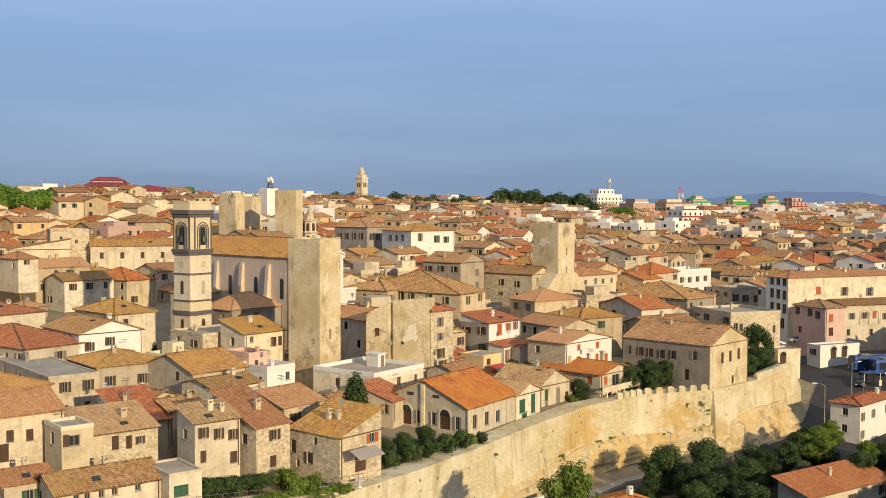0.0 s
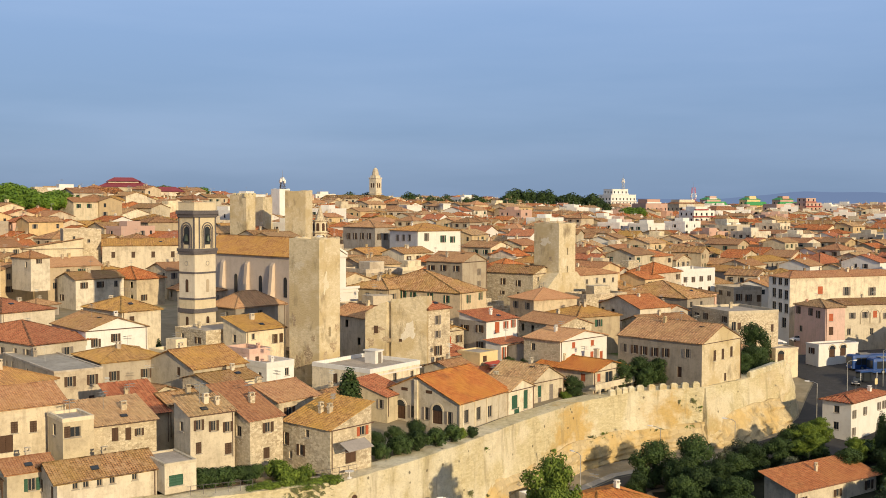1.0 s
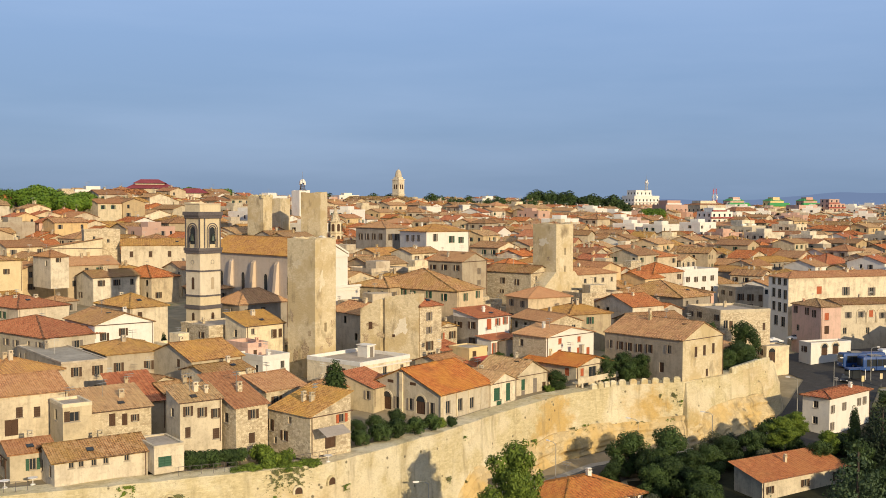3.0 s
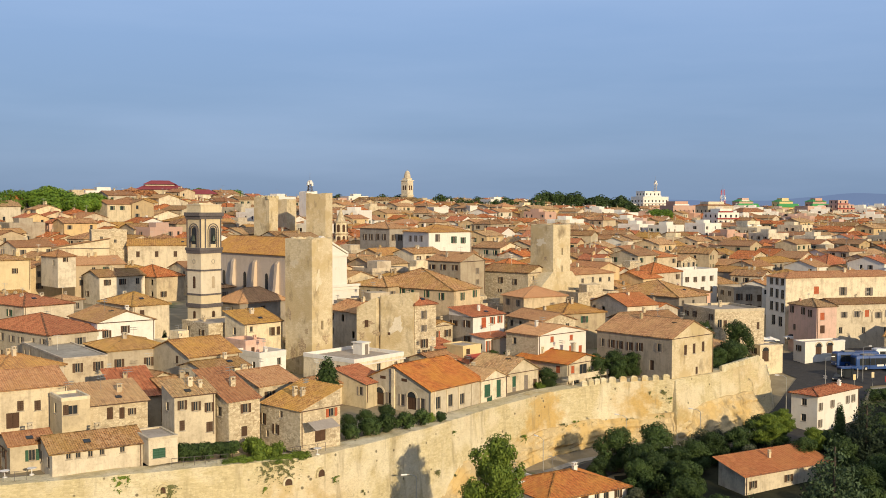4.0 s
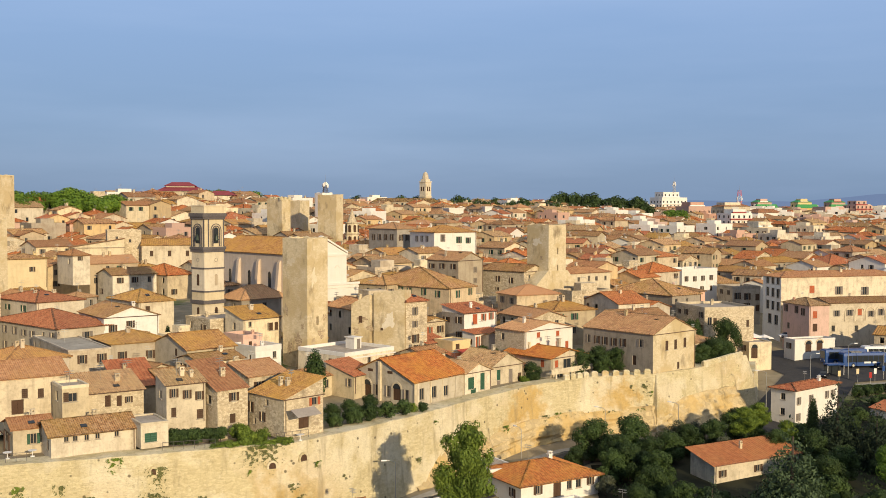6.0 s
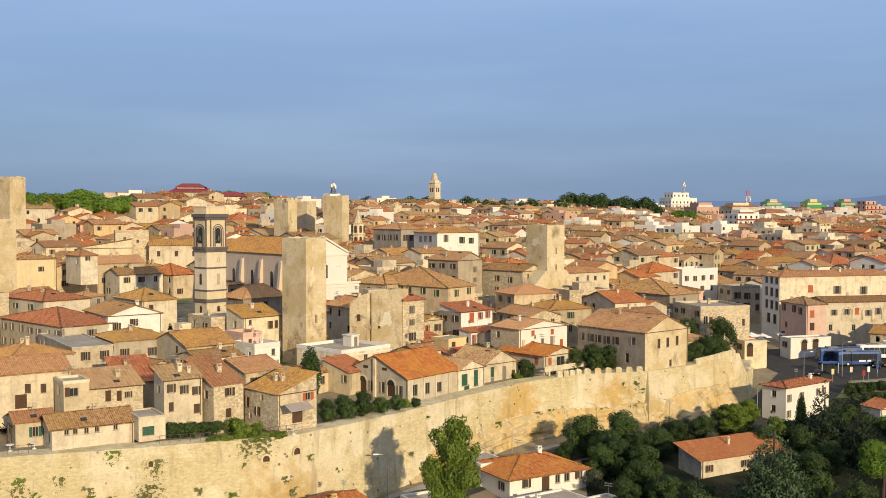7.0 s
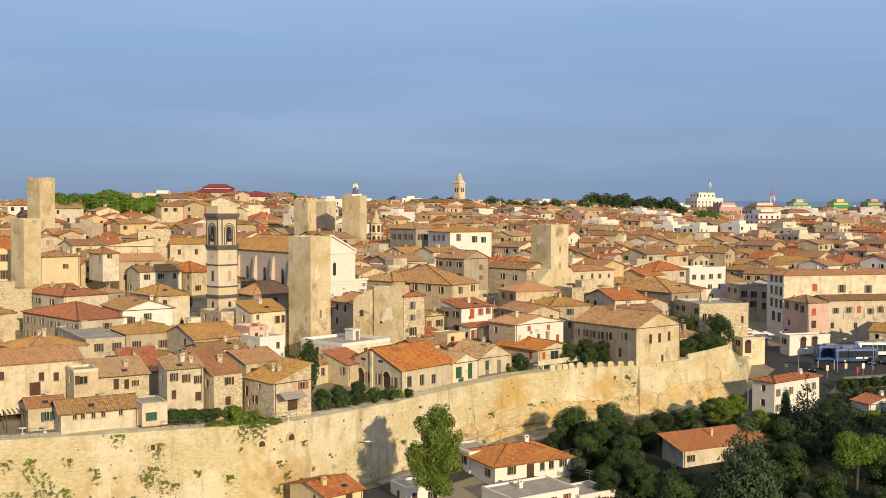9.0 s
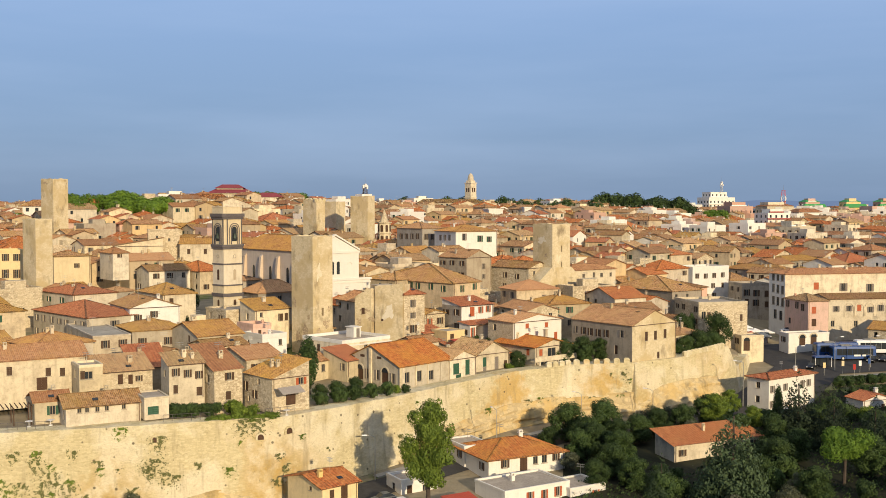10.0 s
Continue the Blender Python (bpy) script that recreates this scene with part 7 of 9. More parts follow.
for k, (x, y) in enumerate(((157, 742), (184, 738), (206, 734))):
    block("stepped apartment block with bright green roofs", x, y, 40, 28, [(0, 0, 18, 13, -8, 9.0), (3, 3, 15, 11, 9.0, 13.0), (6, 4, 12, 9, 13.0, 15.5)], (SALMON, YELLOW, SALMON)[k], trim=(WHITEPAINT, CREAM, MAROON)[k],
          roofs=[(-0.6, -0.6, 18.6, 3.2, 9.0, 2.6, GREENROOF), (2.6, 2.6, 15.4, 11.4, 13.0, 1.6, GREENROOF)])
block("pink apartment block with white balconies in the far town", 95, 606, 38, 34, [(0, 0, 17, 12, -8, 12.0), (3, 2, 13, 10, 12.0, 14.5)], SALMON, trim=WHITEPAINT)
block("cream terraced block with a flat roof in the far town", 112, 470, 31, 36, [(0, 0, 15, 11, -4, 9.5), (2, 2, 10, 9, 9.5, 12.0)], CREAM, trim=WHITEPAINT)
block("low white building with a flat roof and long windows", 127, 396, 22.5, 20, [(0, 0, 20, 10, -4, 8.0)], WHITE, trim=WHITEPAINT)
block("brick orange apartment block at the edge of town", 214, 700, 38, 30, [(0, 0, 14, 12, -8, 13.0), (2, 2, 11, 10, 13.0, 16.0)], SALMON, trim=MAROON)
block("salmon apartment block at the edge of town", 192, 690, 38, 30, [(0, 0, 16, 12, -8, 12.0)], SALMON, trim=CREAM)
block("yellow apartment block at the edge of town", 204, 640, 36, 30, [(0, 0, 14, 12, -8, 9.0)], YELLOW, trim=CREAM)
block("long pale church hall with a low roof on the hill", -92, 590, 44, 12, [(0, 0, 40, 12, -4, 8.0)], CREAM, "church_hall", roofs=[(-0.6, -0.6, 40.6, 12.6, 8.0, 2.4, ROOF[0])])
block("pale long school building under dark trees", -22, 560, 38, 14, [(0, 0, 32, 12, -4, 9.5)], CREAM, "school", roofs=[(-0.6, -0.6, 32.6, 12.6, 9.5, 1.8, ROOF[1])])
block("long grey house with brown roof among the town roofs", 20, 520, 35, 14, [(0, 0, 42, 11, -4, 8.5)], TAN, "house", roofs=[(-0.6, -0.6, 42.6, 11.6, 8.5, 2.4, ROOF[1])])


def campanile(x, y, zb):
    root = base("campanile", pose(x, y, zb, 0, 0, 55), "tall pale bell tower with a small dome", "bell tower")
    s = 5.2
    bm = bmesh.new()
    for z0, z1, k in ((-3, 22.5, 0.0), (23.1, 24.4, 0.5)):
        box(bm, k, k, z0, s - k, s - k, z1)
    part("shaft", bm, CREAM, root)
    for z in (13.2, 22.5):
        bm = bmesh.new()
        box(bm, -0.35, -0.35, z, s + 0.35, s + 0.35, z + 0.6)
        part("cornice", bm, CREAM, root)
    for face in (0, 1):
        for u in (s / 2 - 0.9, s / 2 + 0.9):
            bm = bmesh.new()
            arch_panel(bm, u, 17.0, 1.1, 2.8, -0.03)
            if face:
                bm.transform(Matrix(((0, 1, 0, 0), (1, 0, 0, 0), (0, 0, 1, 0), (0, 0, 0, 1))))
                bmesh.ops.reverse_faces(bm, faces=bm.faces[:])
            part("opening", bm, DARKWOOD, root)
        bm = bmesh.new()
        arch_panel(bm, s / 2, 7.5, 1.3, 4.0, -0.03)
        if face:
            bm.transform(Matrix(((0, 1, 0, 0), (1, 0, 0, 0), (0, 0, 1, 0), (0, 0, 0, 1))))
            bmesh.ops.reverse_faces(bm, faces=bm.faces[:])
        part("opening", bm, DARKWOOD, root)
    bm = bmesh.new()
    for k in range(7):
        a, b = k / 7, (k + 1) / 7
        tube(bm, s / 2, s / 2, 24.4 + 4.6 * math.sin(a * 1.57), 24.4 + 4.6 * math.sin(b * 1.57), 2.1 * math.cos(a * 1.5), 2.1 * math.cos(b * 1.5), 12)
    part("dome", bm, CREAM, root)
    bm = bmesh.new()
    tube(bm, s / 2, s / 2, 28.6, 30.0, 0.12, 0.06, 6)
    part("cross", bm, METAL, root)


campanile(-64.0, 621.5, 42.0)
# the domed church in the middle of the town
dome = base("church", pose(-33, 512, 33, 0, 0, 30), "pale church with a low red brown dome", "church")
bm = bmesh.new()
tube(bm, 8, 8, -3, 11.5, 9.0, 9.0, 14)
part("drum", bm, CREAM, dome)
bm = bmesh.new()
for k in range(4):
    tube(bm, 8, 8, 11.5 + k * 0.8, 12.3 + k * 0.8, 9.4 - 2.3 * k, 9.4 - 2.3 * (k + 0.99), 14)
part("dome", bm, ROOF[4], dome)
bm = bmesh.new()
box(bm, -5, -4, -3, 3, 4, 15)
box(bm, -5.3, -4.3, 15, 3.3, 4.3, 15.7)
box(bm, 18, 2, -3, 22, 6, 16)
box(bm, 17.7, 1.7, 16, 22.3, 6.3, 16.6)
part("front", bm, WHITE, dome)


def mast(label, x, y, z, high, wide, tones):
    root = base("radio_mast", pose(x, y, z), label, "mast")
    n = 7
    for k in range(n):
        w0, w1 = wide * (1 - 0.6 * k / n), wide * (1 - 0.6 * (k + 1) / n)
        z0, z1 = high * k / n, high * (k + 1) / n
        members = []
        for sx in (-1, 1):
            members += [("leg", (sx * w0, sy * w0, z0), (sx * w1, sy * w1, z1), 0.12) for sy in (-1, 1)]
            members += [("brace", (-sx * w0, -w0, z0), (sx * w1, -w1, z1), 0.07), ("brace", (-w0, -sx * w0, z0), (-w1, sx * w1, z1), 0.07)]
        for word, p, q, thick in members:
            bm = bmesh.new()
            limb(bm, p, q, thick, thick, 4)
            part(word, bm, tones[k % 2], root)
        bm = bmesh.new()
        tube(bm, 0, 0, z1 - 0.1, z1, w1 * 1.7, None, 8)
        part("platform", bm, tones[k % 2], root)
    for k in range(6):
        bm = bmesh.new()
        a = k * 1.05
        tube(bm, math.cos(a) * wide * 1.0, math.sin(a) * wide * 1.0, high * (0.55 + 0.2 * (k % 3) / 2), high * (0.55 + 0.2 * (k % 3) / 2) + 1.5, 0.45, 0.45, 8)
        part("aerial", bm, WHITEPAINT, root)
    bm = bmesh.new()
    tube(bm, 0, 0, high, high + 3.5, 0.08, 0.04, 5)
    part("rod", bm, METAL, root)
    return root


mast("tall red and white lattice radio mast", 131.5, 655, 36, 24, 2.2, (FLAME, WHITEPAINT))
mast("grey lattice aerial on the apartment block roof", 101.5, 768, 60.5, 8, 0.9, (METAL, METAL))
square_tower("plain stone tower house with a shaded side", -71.5, 349.0, 30, 51.5, 66, 5.5, 6.5, BLOCK)
mast("dark iron aerial with a flag on a stone tower", -79.8, 422.6, 55.2, 4.6, 1.0, (SLATE, SLATE))
# tower house under the iron aerial, and the small bell gable beside it
square_tower("pale tower house under an iron aerial", -80.2, 418.6, 36, 55.2, 50, 5.5, 5.5, WHITE)
belfry = base("bell_gable", pose(-49.7, 338.3, 30.7, 0, 0, 60), "small stone bell turret with pointed roof", "bell tower")
bm = bmesh.new()
tube(bm, 2, 2, -2, 13, 2.6, 2.4, 8)
part("shaft", bm, CREAM, belfry)
for z in (1.6, 5.8, 9.8):
    for k in range(8):
        bm = bmesh.new()
        arch_panel(bm, 0, z, 1.0, 2.6, 0)
        bm.transform(pose(2, 2, 0) @ pose(0, 0, 0, 0, 0, 45 * k + 22.5) @ pose(0, -2.42, 0))
        part("opening", bm, DARKWOOD, belfry)
for z in (5.0, 9.0, 13.0):
    bm = bmesh.new()
    tube(bm, 2, 2, z, z + 0.4, 2.9, 2.9, 8)
    part("cornice", bm, STONE, belfry)
bm = bmesh.new()
tube(bm, 2, 2, 13.4, 18, 1.7, 0.15, 8)
part("spire", bm, STONE, belfry)
# battlements of the stone tower behind the church
for k in range(6):
    ob = new("merlon", MERLON)
    a = radians(60)
    u, v = (k * 1.0, 0.2) if k < 3 else (0.2, (k - 2) * 1.8)
    ob.matrix_basis = pose(-70.8 + u * 1.9 * math.cos(a) - v * math.sin(a), 322.5 + u * 1.9 * math.sin(a) + v * math.cos(a), 51.9, 0, 0, 60 if k < 3 else 150)
    tagged(ob, "pale stone merlon on a tower top", "merlon", "merlons on the tower")


# ---- the square: coaches, cars, posts ----
BLUE = plain("blue coach paint", (0.012, 0.06, 0.22), 0.35, 0.1, 2.0, 0.15, 0.5)
CARWHITE = plain("white car paint", (0.75, 0.75, 0.74), 0.3, 0.0, 2.0, 0.05, 0.5)
CARBLACK = plain("black car paint", (0.012, 0.013, 0.016), 0.3, 0.2, 2.0, 0.1, 0.5)
CARGREY = plain("grey car paint", (0.18, 0.19, 0.2), 0.3, 0.4, 2.0, 0.1, 0.5)
CARRED = plain("red car paint", (0.4, 0.03, 0.025), 0.3, 0.1, 2.0, 0.1, 0.5)
RUBBER = plain("tyre rubber", (0.02, 0.02, 0.02), 0.9, 0, 8.0, 0.2)
CANVAS = plain("awning canvas", (0.33, 0.29, 0.25), 0.9, 0, 4.0, 0.15)
LAMPGLASS = plain("red lamp glass", (0.5, 0.02, 0.02), 0.3, 0, 4.0, 0.1)


def loft(bm, sections, mi=0):
    """Skin a list of closed sections."""
    rows = [[bm.verts.new(p) for p in s] for s in sections]
    for a, b in zip(rows, rows[1:]):
        for i in range(len(a)):
            bm.faces.new((a[i], a[(i + 1) % len(a)], b[(i + 1) % len(b)], b[i])).material_index = mi
    bm.faces.new(rows[0][::-1]).material_index = mi
    bm.faces.new(rows[-1]).material_index = mi


def wheels(root, spots, r, w):
    for x, y in spots:
        bm = bmesh.new()
        tube(bm, x, r, y - w / 2, y + w / 2, r, r, 14, axis="y")
        tyre = part("wheel", bm, RUBBER, root)
        bm = bmesh.new()
        tube(bm, x, r, y - w / 2 - 0.02, y + w / 2 + 0.02, r * 0.55, r * 0.55, 10, axis="y")
        part("rim", bm, METAL, tyre)


def coach(x, y, z, h, paint, label, length=10.4):
    root = base("coach", pose(x, y, z, 0, 0, h), label, "bus", "coaches in the square")
    bm = bmesh.new()
    secs = []
    for k, (px, s) in enumerate(((0.0, 0.92), (0.15, 0.98), (0.5, 1.0), (length - 0.5, 1.0), (length - 0.1, 0.98), (length, 0.92))):
        w = 1.25 * s
        secs.append([(px, -w, 0.35), (px, w, 0.35), (px, w, 2.6), (px, w * 0.96, 3.1 * s + 0.15), (px, w * 0.6, 3.35 * s), (px, -w * 0.6, 3.35 * s), (px, -w * 0.96, 3.1 * s + 0.15), (px, -w, 2.6)])
    loft(bm, secs)
    part("body", bm, paint, root)
    for side in (-1, 1):
        for k in range(7):
            bm = bmesh.new()
            a = 0.9 + k * (length - 1.6) / 7
            box(bm, a, side * 1.255 - 0.01, 1.2, a + (length - 1.6) / 7 - 0.05, side * 1.255 + 0.01, 2.75)
            part("window", bm, GLASS, root)
    for px in (-0.03, length + 0.03):
        bm = bmesh.new()
        box(bm, px - 0.02, -1.05, 1.25, px + 0.02, 1.05, 2.85)
        part("windscreen", bm, GLASS, root)
    for side in (-0.85, 0.85):
        bm = bmesh.new()
        box(bm, -0.06, side - 0.18, 0.6, 0.0, side + 0.18, 0.85)
        part("headlight", bm, WHITEPAINT, root)
    bm = bmesh.new()
    box(bm, length * 0.2, -0.8, 3.3, length * 0.45, 0.8, 3.55)
    part("roof_unit", bm, CARGREY, root)
    wheels(root, [(2.4, -1.1), (2.4, 1.1), (length - 2.6, -1.1), (length - 2.6, 1.1)], 0.5, 0.3)
    return root


def car(x, y, z, h, paint, label):
    root = base("car", pose(x, y, z, 0, 0, h), label, "car", "parked cars")
    bm = bmesh.new()
    prof = [(0.0, 0.45, 0.6, 0.8), (0.25, 0.3, 0.72, 0.85), (1.1, 0.28, 0.92, 0.86), (1.9, 0.28, 0.95, 0.86), (3.3, 0.28, 0.97, 0.86), (3.95, 0.3, 0.92, 0.85), (4.2, 0.45, 0.75, 0.8)]
    loft(bm, [[(px, -w, lo), (px, w, lo), (px, w, hi * 0.85), (px, w * 0.9, hi), (px, -w * 0.9, hi), (px, -w, hi * 0.85)] for px, lo, hi, w in prof])
    part("body", bm, paint, root)
    bm = bmesh.new()
    loft(bm, [[(px, -w, 0.9), (px, w, 0.9), (px, w * 0.82, hi), (px, -w * 0.82, hi)] for px, hi, w in ((1.15, 0.95, 0.76), (1.85, 1.42, 0.74), (2.9, 1.46, 0.74), (3.75, 1.0, 0.74))])
    part("cabin", bm, GLASS, root)
    bm = bmesh.new()
    box(bm, 1.85, -0.6, 1.42, 2.95, 0.6, 1.48)
    part("roof", bm, paint, root)
    for s in (-0.6, 0.6):
        bm = bmesh.new()
        box(bm, -0.02, s - 0.16, 0.55, 0.1, s + 0.16, 0.7)
        part("headlight", bm, WHITEPAINT, root)
    wheels(root, [(0.8, -0.78), (0.8, 0.78), (3.4, -0.78), (3.4, 0.78)], 0.31, 0.2)
    return root


def lot(x, y):
    return max(outer(x, y), ground_at(x, y)) + 0.13


for x, y, h, paint, label in ((85.2, 225.6, 16, BLUE, "blue coach parked in the square"), (88.4, 222.2, 14, BLUE, "blue coach with plain side panels parked in the square"), (95.2, 230.2, 10, CARWHITE, "white coach parked in the square")):
    coach(x, y, lot(x + 5, y + 1), h, paint, label)
bm = bmesh.new()
box(bm, 5.0, -1.285, 0.95, 6.6, -1.262, 1.35)
box(bm, 7.0, -1.285, 0.95, 7.9, -1.262, 1.35)
logo = part("logo", bm, WHITEPAINT, bpy.data.objects["coach.001"])
for k, (x, y, h, paint, tone) in enumerate(((99.5, 221.0, 60, CARBLACK, "black"), (101.0, 224.5, 30, CARWHITE, "white"), (103.6, 220.5, 60, CARGREY, "grey"), (107.0, 222.6, 60, CARBLACK, "black"), (96.6, 220.0, 60, CARBLACK, "black"), (110.0, 234.8, 62, CARRED, "red"), (108.0, 226.0, 16, CARGREY, "grey"), (81.0, 256.0, 10, CARWHITE, "white"), (77.0, 247.0, 100, CARGREY, "grey"), (82.0, 212.0, 66, CARBLACK, "black"), (5.0, 111.5, 40, CARGREY, "grey"), (8.0, 109.8, 42, CARWHITE, "white"))):
    car(x, y, (lot(x, y) if y > 150 else outer(x, y) + 0.1), h, paint, f"small {tone} car parked on the asphalt")


def lamp_post(x, y, z, high, label, turn=0, double=False):
    root = base("street_lamp", pose(x, y, z, 0, 0, turn), label, "street lamp", "street lamps")
    bm = bmesh.new()
    tube(bm, 0, 0, -0.3, high * 0.35, 0.11, 0.08, 8)
    tube(bm, 0, 0, high * 0.35, high, 0.08, 0.05, 8)
    part("post", bm, METAL, root)
    for s in ((-1, 1) if double else (1,)):
        bm = bmesh.new()
        limb(bm, (0, 0, high - 0.05), (s * 0.6, 0, high + 0.25), 0.045, 0.04)
        limb(bm, (s * 0.6, 0, high + 0.25), (s * 1.5, 0, high + 0.3), 0.04, 0.035)
        part("arm", bm, METAL, root)
        bm = bmesh.new()
        loft(bm, [[(s * px, -w, high + 0.24), (s * px, w, high + 0.24), (s * px, w * 0.7, high + 0.4), (s * px, -w * 0.7, high + 0.4)] for px, w in ((1.3, 0.08), (1.7, 0.16), (2.1, 0.1))])
        part("lamp_head", bm, WHITEPAINT, root)
    return root


for x, y, high, turn in ((20.0, 139.5, 7.5, 130), (-23.5, 108.5, 6.5, 130), (3.0, 122.0, 7.0, 200), (33.5, 155.5, 7.0, 150), (64.5, 180.0, 9.0, 160), (78.0, 205.0, 7.0, 20), (87.5, 212.0, 7.5, 20), (96, 216, 7.0, 20), (46.5, 163.0, 6.5, 150)):
    lamp_post(x, y, outer(x, y), high, "grey steel street lamp with one curved arm", turn)
# road signs and flag banners at the square
for x, y, tone, word in ((88.8, 209.5, YELLOW, "yellow"), (92.6, 210.2, WHITEPAINT, "white"), (90.8, 207.0, CARRED, "red"), (84.5, 207.5, YELLOW, "yellow"), (95.0, 212.5, BLUE, "blue")):
    root = base("road_sign", pose(x, y, lot(x, y), 0, 0, 18), f"{word} sign panel on a thin steel post", "sign", "road signs")
    bm = bmesh.new()
    tube(bm, 0, 0, -0.2, 2.9, 0.04, 0.04, 6)
    part("post", bm, METAL, root)
    bm = bmesh.new()
    box(bm, -0.32, -0.07, 1.7, 0.32, -0.045, 2.9)
    part("panel", bm, tone, root)
kiosk = base("bus_shelter", pose(83.5, 213.5, lot(83.5, 213.5), 0, 0, 18), "blue and white bus shelter at the square", "bus shelter")
bm = bmesh.new()
box(bm, 0, 0, 2.4, 4.2, 1.8, 2.7)
part("roof", bm, BLUE, kiosk)
bm = bmesh.new()
box(bm, 0.1, 1.6, 0, 4.1, 1.68, 2.4)
part("rear_panel", bm, GLASS, kiosk)
for px in (0.1, 4.0):
    bm = bmesh.new()
    box(bm, px, 0.1, -0.2, px + 0.1, 0.2, 2.4)
    part("post", bm, WHITEPAINT, kiosk)
barrier = base("traffic_drum", pose(79.5, 197.0, outer(79.5, 197.0) + 0.1), "stacked red and white striped traffic drum", "traffic drum")
for k in range(5):
    bm = bmesh.new()
    tube(bm, 0, 0, k * 0.62, k * 0.62 + 0.62, 0.75 - 0.05 * k, 0.72 - 0.05 * k, 12)
    part("band", bm, CARRED if k % 2 == 0 else WHITEPAINT, barrier)
# white garden house and low walls below the square
house("small white garden house with a red tiled roof", 88.0, 183.0, 8.0, 11.0, 30, 7.5, 5.0, wall=WHITE, tile=4, roof="gable", ridge="y", pitch=0.3, R=[(2.0, 0.6, 0.8, 1.2, "n"), (5.0, 0.2, 0.9, 1.9, "d")], chimneys=1, group="villas outside the wall")
house("white shed with a flat roof beside the villa", 8.5, 116.5, 5.0, 8.0, 40, 6.5, 5.0, wall=WHITE, roof="flat", parapet=0.3, R=[(1.5, 0.4, 0.9, 1.9, "d"), (4.2, 0.9, 0.9, 1.2, "n")], chimneys=0, group="villas outside the wall")
house("white upper wing of the villa with an awning", 15.8, 131.2, 5.6, 10.3, 38, 5.0, 7.0, wall=WHITE, roof="flat", parapet=0.2, R=[(1.6, 2.4, 1.0, 1.9, "c"), (3.7, 2.6, 0.8, 1.4, "n"), (2.2, 0.2, 1.0, 1.9, "d")], chimneys=0, group="villas outside the wall")
house("long low building with a pale flat roof by the wall", -16.0, 92.0, 2.8, 6.0, 40, 13.0, 6.0, wall=WHITE, roof="flat", parapet=0.2, R=[], L=[], chimneys=0, group="villas outside the wall")
# awning and terrace things on the stone house
awn = base("awning", pose(-10.1, 111.3, 19.7, 0, 0, 52), "grey canvas awning over a small terrace", "awning")
bm = bmesh.new()
for y0, z0, y1, z1 in ((-0.02, 2.9, -1.6, 2.1),):
    v = [bm.verts.new(p) for p in ((0.9, y0, z0), (4.9, y0, z0), (4.9, y1, z1), (0.9, y1, z1), (0.9, y0, z0 - 0.06), (4.9, y0, z0 - 0.06), (4.9, y1, z1 - 0.06), (0.9, y1, z1 - 0.06))]
    for q in ((0, 3, 2, 1), (4, 5, 6, 7), (0, 1, 5, 4), (1, 2, 6, 5), (2, 3, 7, 6), (3, 0, 4, 7)):
        bm.faces.new([v[i] for i in q])
part("canvas", bm, CANVAS, awn)
for px in (1.0, 4.8):
    bm = bmesh.new()
    limb(bm, (px, -1.5, 2.1), (px, -0.02, 1.6), 0.03, 0.03, 5)
    part("arm", bm, METAL, awn)
# terrace parapet rails behind the wall crest
def rail(x0, y0, x1, y1, z, label):
    n = max(2, int(math.hypot(x1 - x0, y1 - y0) / 1.2))
    root = base("railing", pose(x0, y0, z, 0, 0, math.degrees(math.atan2(y1 - y0, x1 - x0))), label, "railing", "terrace railings")
    L = math.hypot(x1 - x0, y1 - y0)
    for k in range(n + 1):
        bm = bmesh.new()
        tube(bm, L * k / n, 0, -0.1, 1.0, 0.03, 0.03, 5)
        part("post", bm, SLATE, root)
    for zz in (0.5, 1.0):
        bm = bmesh.new()
        tube(bm, 0, zz, 0, L, 0.025, 0.025, 5, axis="x")
        part("bar", bm, SLATE, root)


rail(-24.5, 104.6, -18.5, 107.6, 18.4, "dark iron railing along the wall top")
rail(-12.5, 111.5, -8.0, 115.5, 18.3, "dark iron railing along the terrace")
rail(-44.5, 94.5, -39.0, 97.2, 18.4, "dark iron railing beside the low house")
# plants rooted in the wall face
pr = random.Random(31)
spots = [(2, 0.1, 4.5, 1.2), (2, 0.2, 6.5, 1.6), (2, 0.32, 8.2, 1.5), (1, 0.8, 5.0, 1.3), (1, 0.6, 7.0, 1.6), (2, 0.97, 2.2, 1.3), (2, 0.95, 5.5, 1.6), (3, 0.05, 7.5, 1.3), (1, 0.9, 8.0, 1.6), (3, 0.55, 7.0, 0.8), (1, 0.95, 3.0, 0.9), (3, 0.8, 0.6, 1.5), (3, 0.68, 0.5, 1.4), (2, 0.7, 0.5, 0.9), (7, 0.5, 6.0, 0.9), (2, 0.15, 8.8, 1.4), (8, 0.6, 6.5, 1.2), (9, 0.3, 6.6, 1.1), (9, 0.8, 6.4, 0.9), (10, 0.6, 5.0, 0.9), (8, 0.2, 5.8, 0.7), (2, 0.0, 7.5, 1.3), (1, 0.45, 8.5, 1.3)]
spots += [(pr.choice((1, 1, 2, 2, 2, 3, 4, 6, 8, 9)), pr.random(), pr.uniform(1.5, 9.5), pr.uniform(0.3, 0.8)) for _ in range(40)]
creeper = bmesh.new()
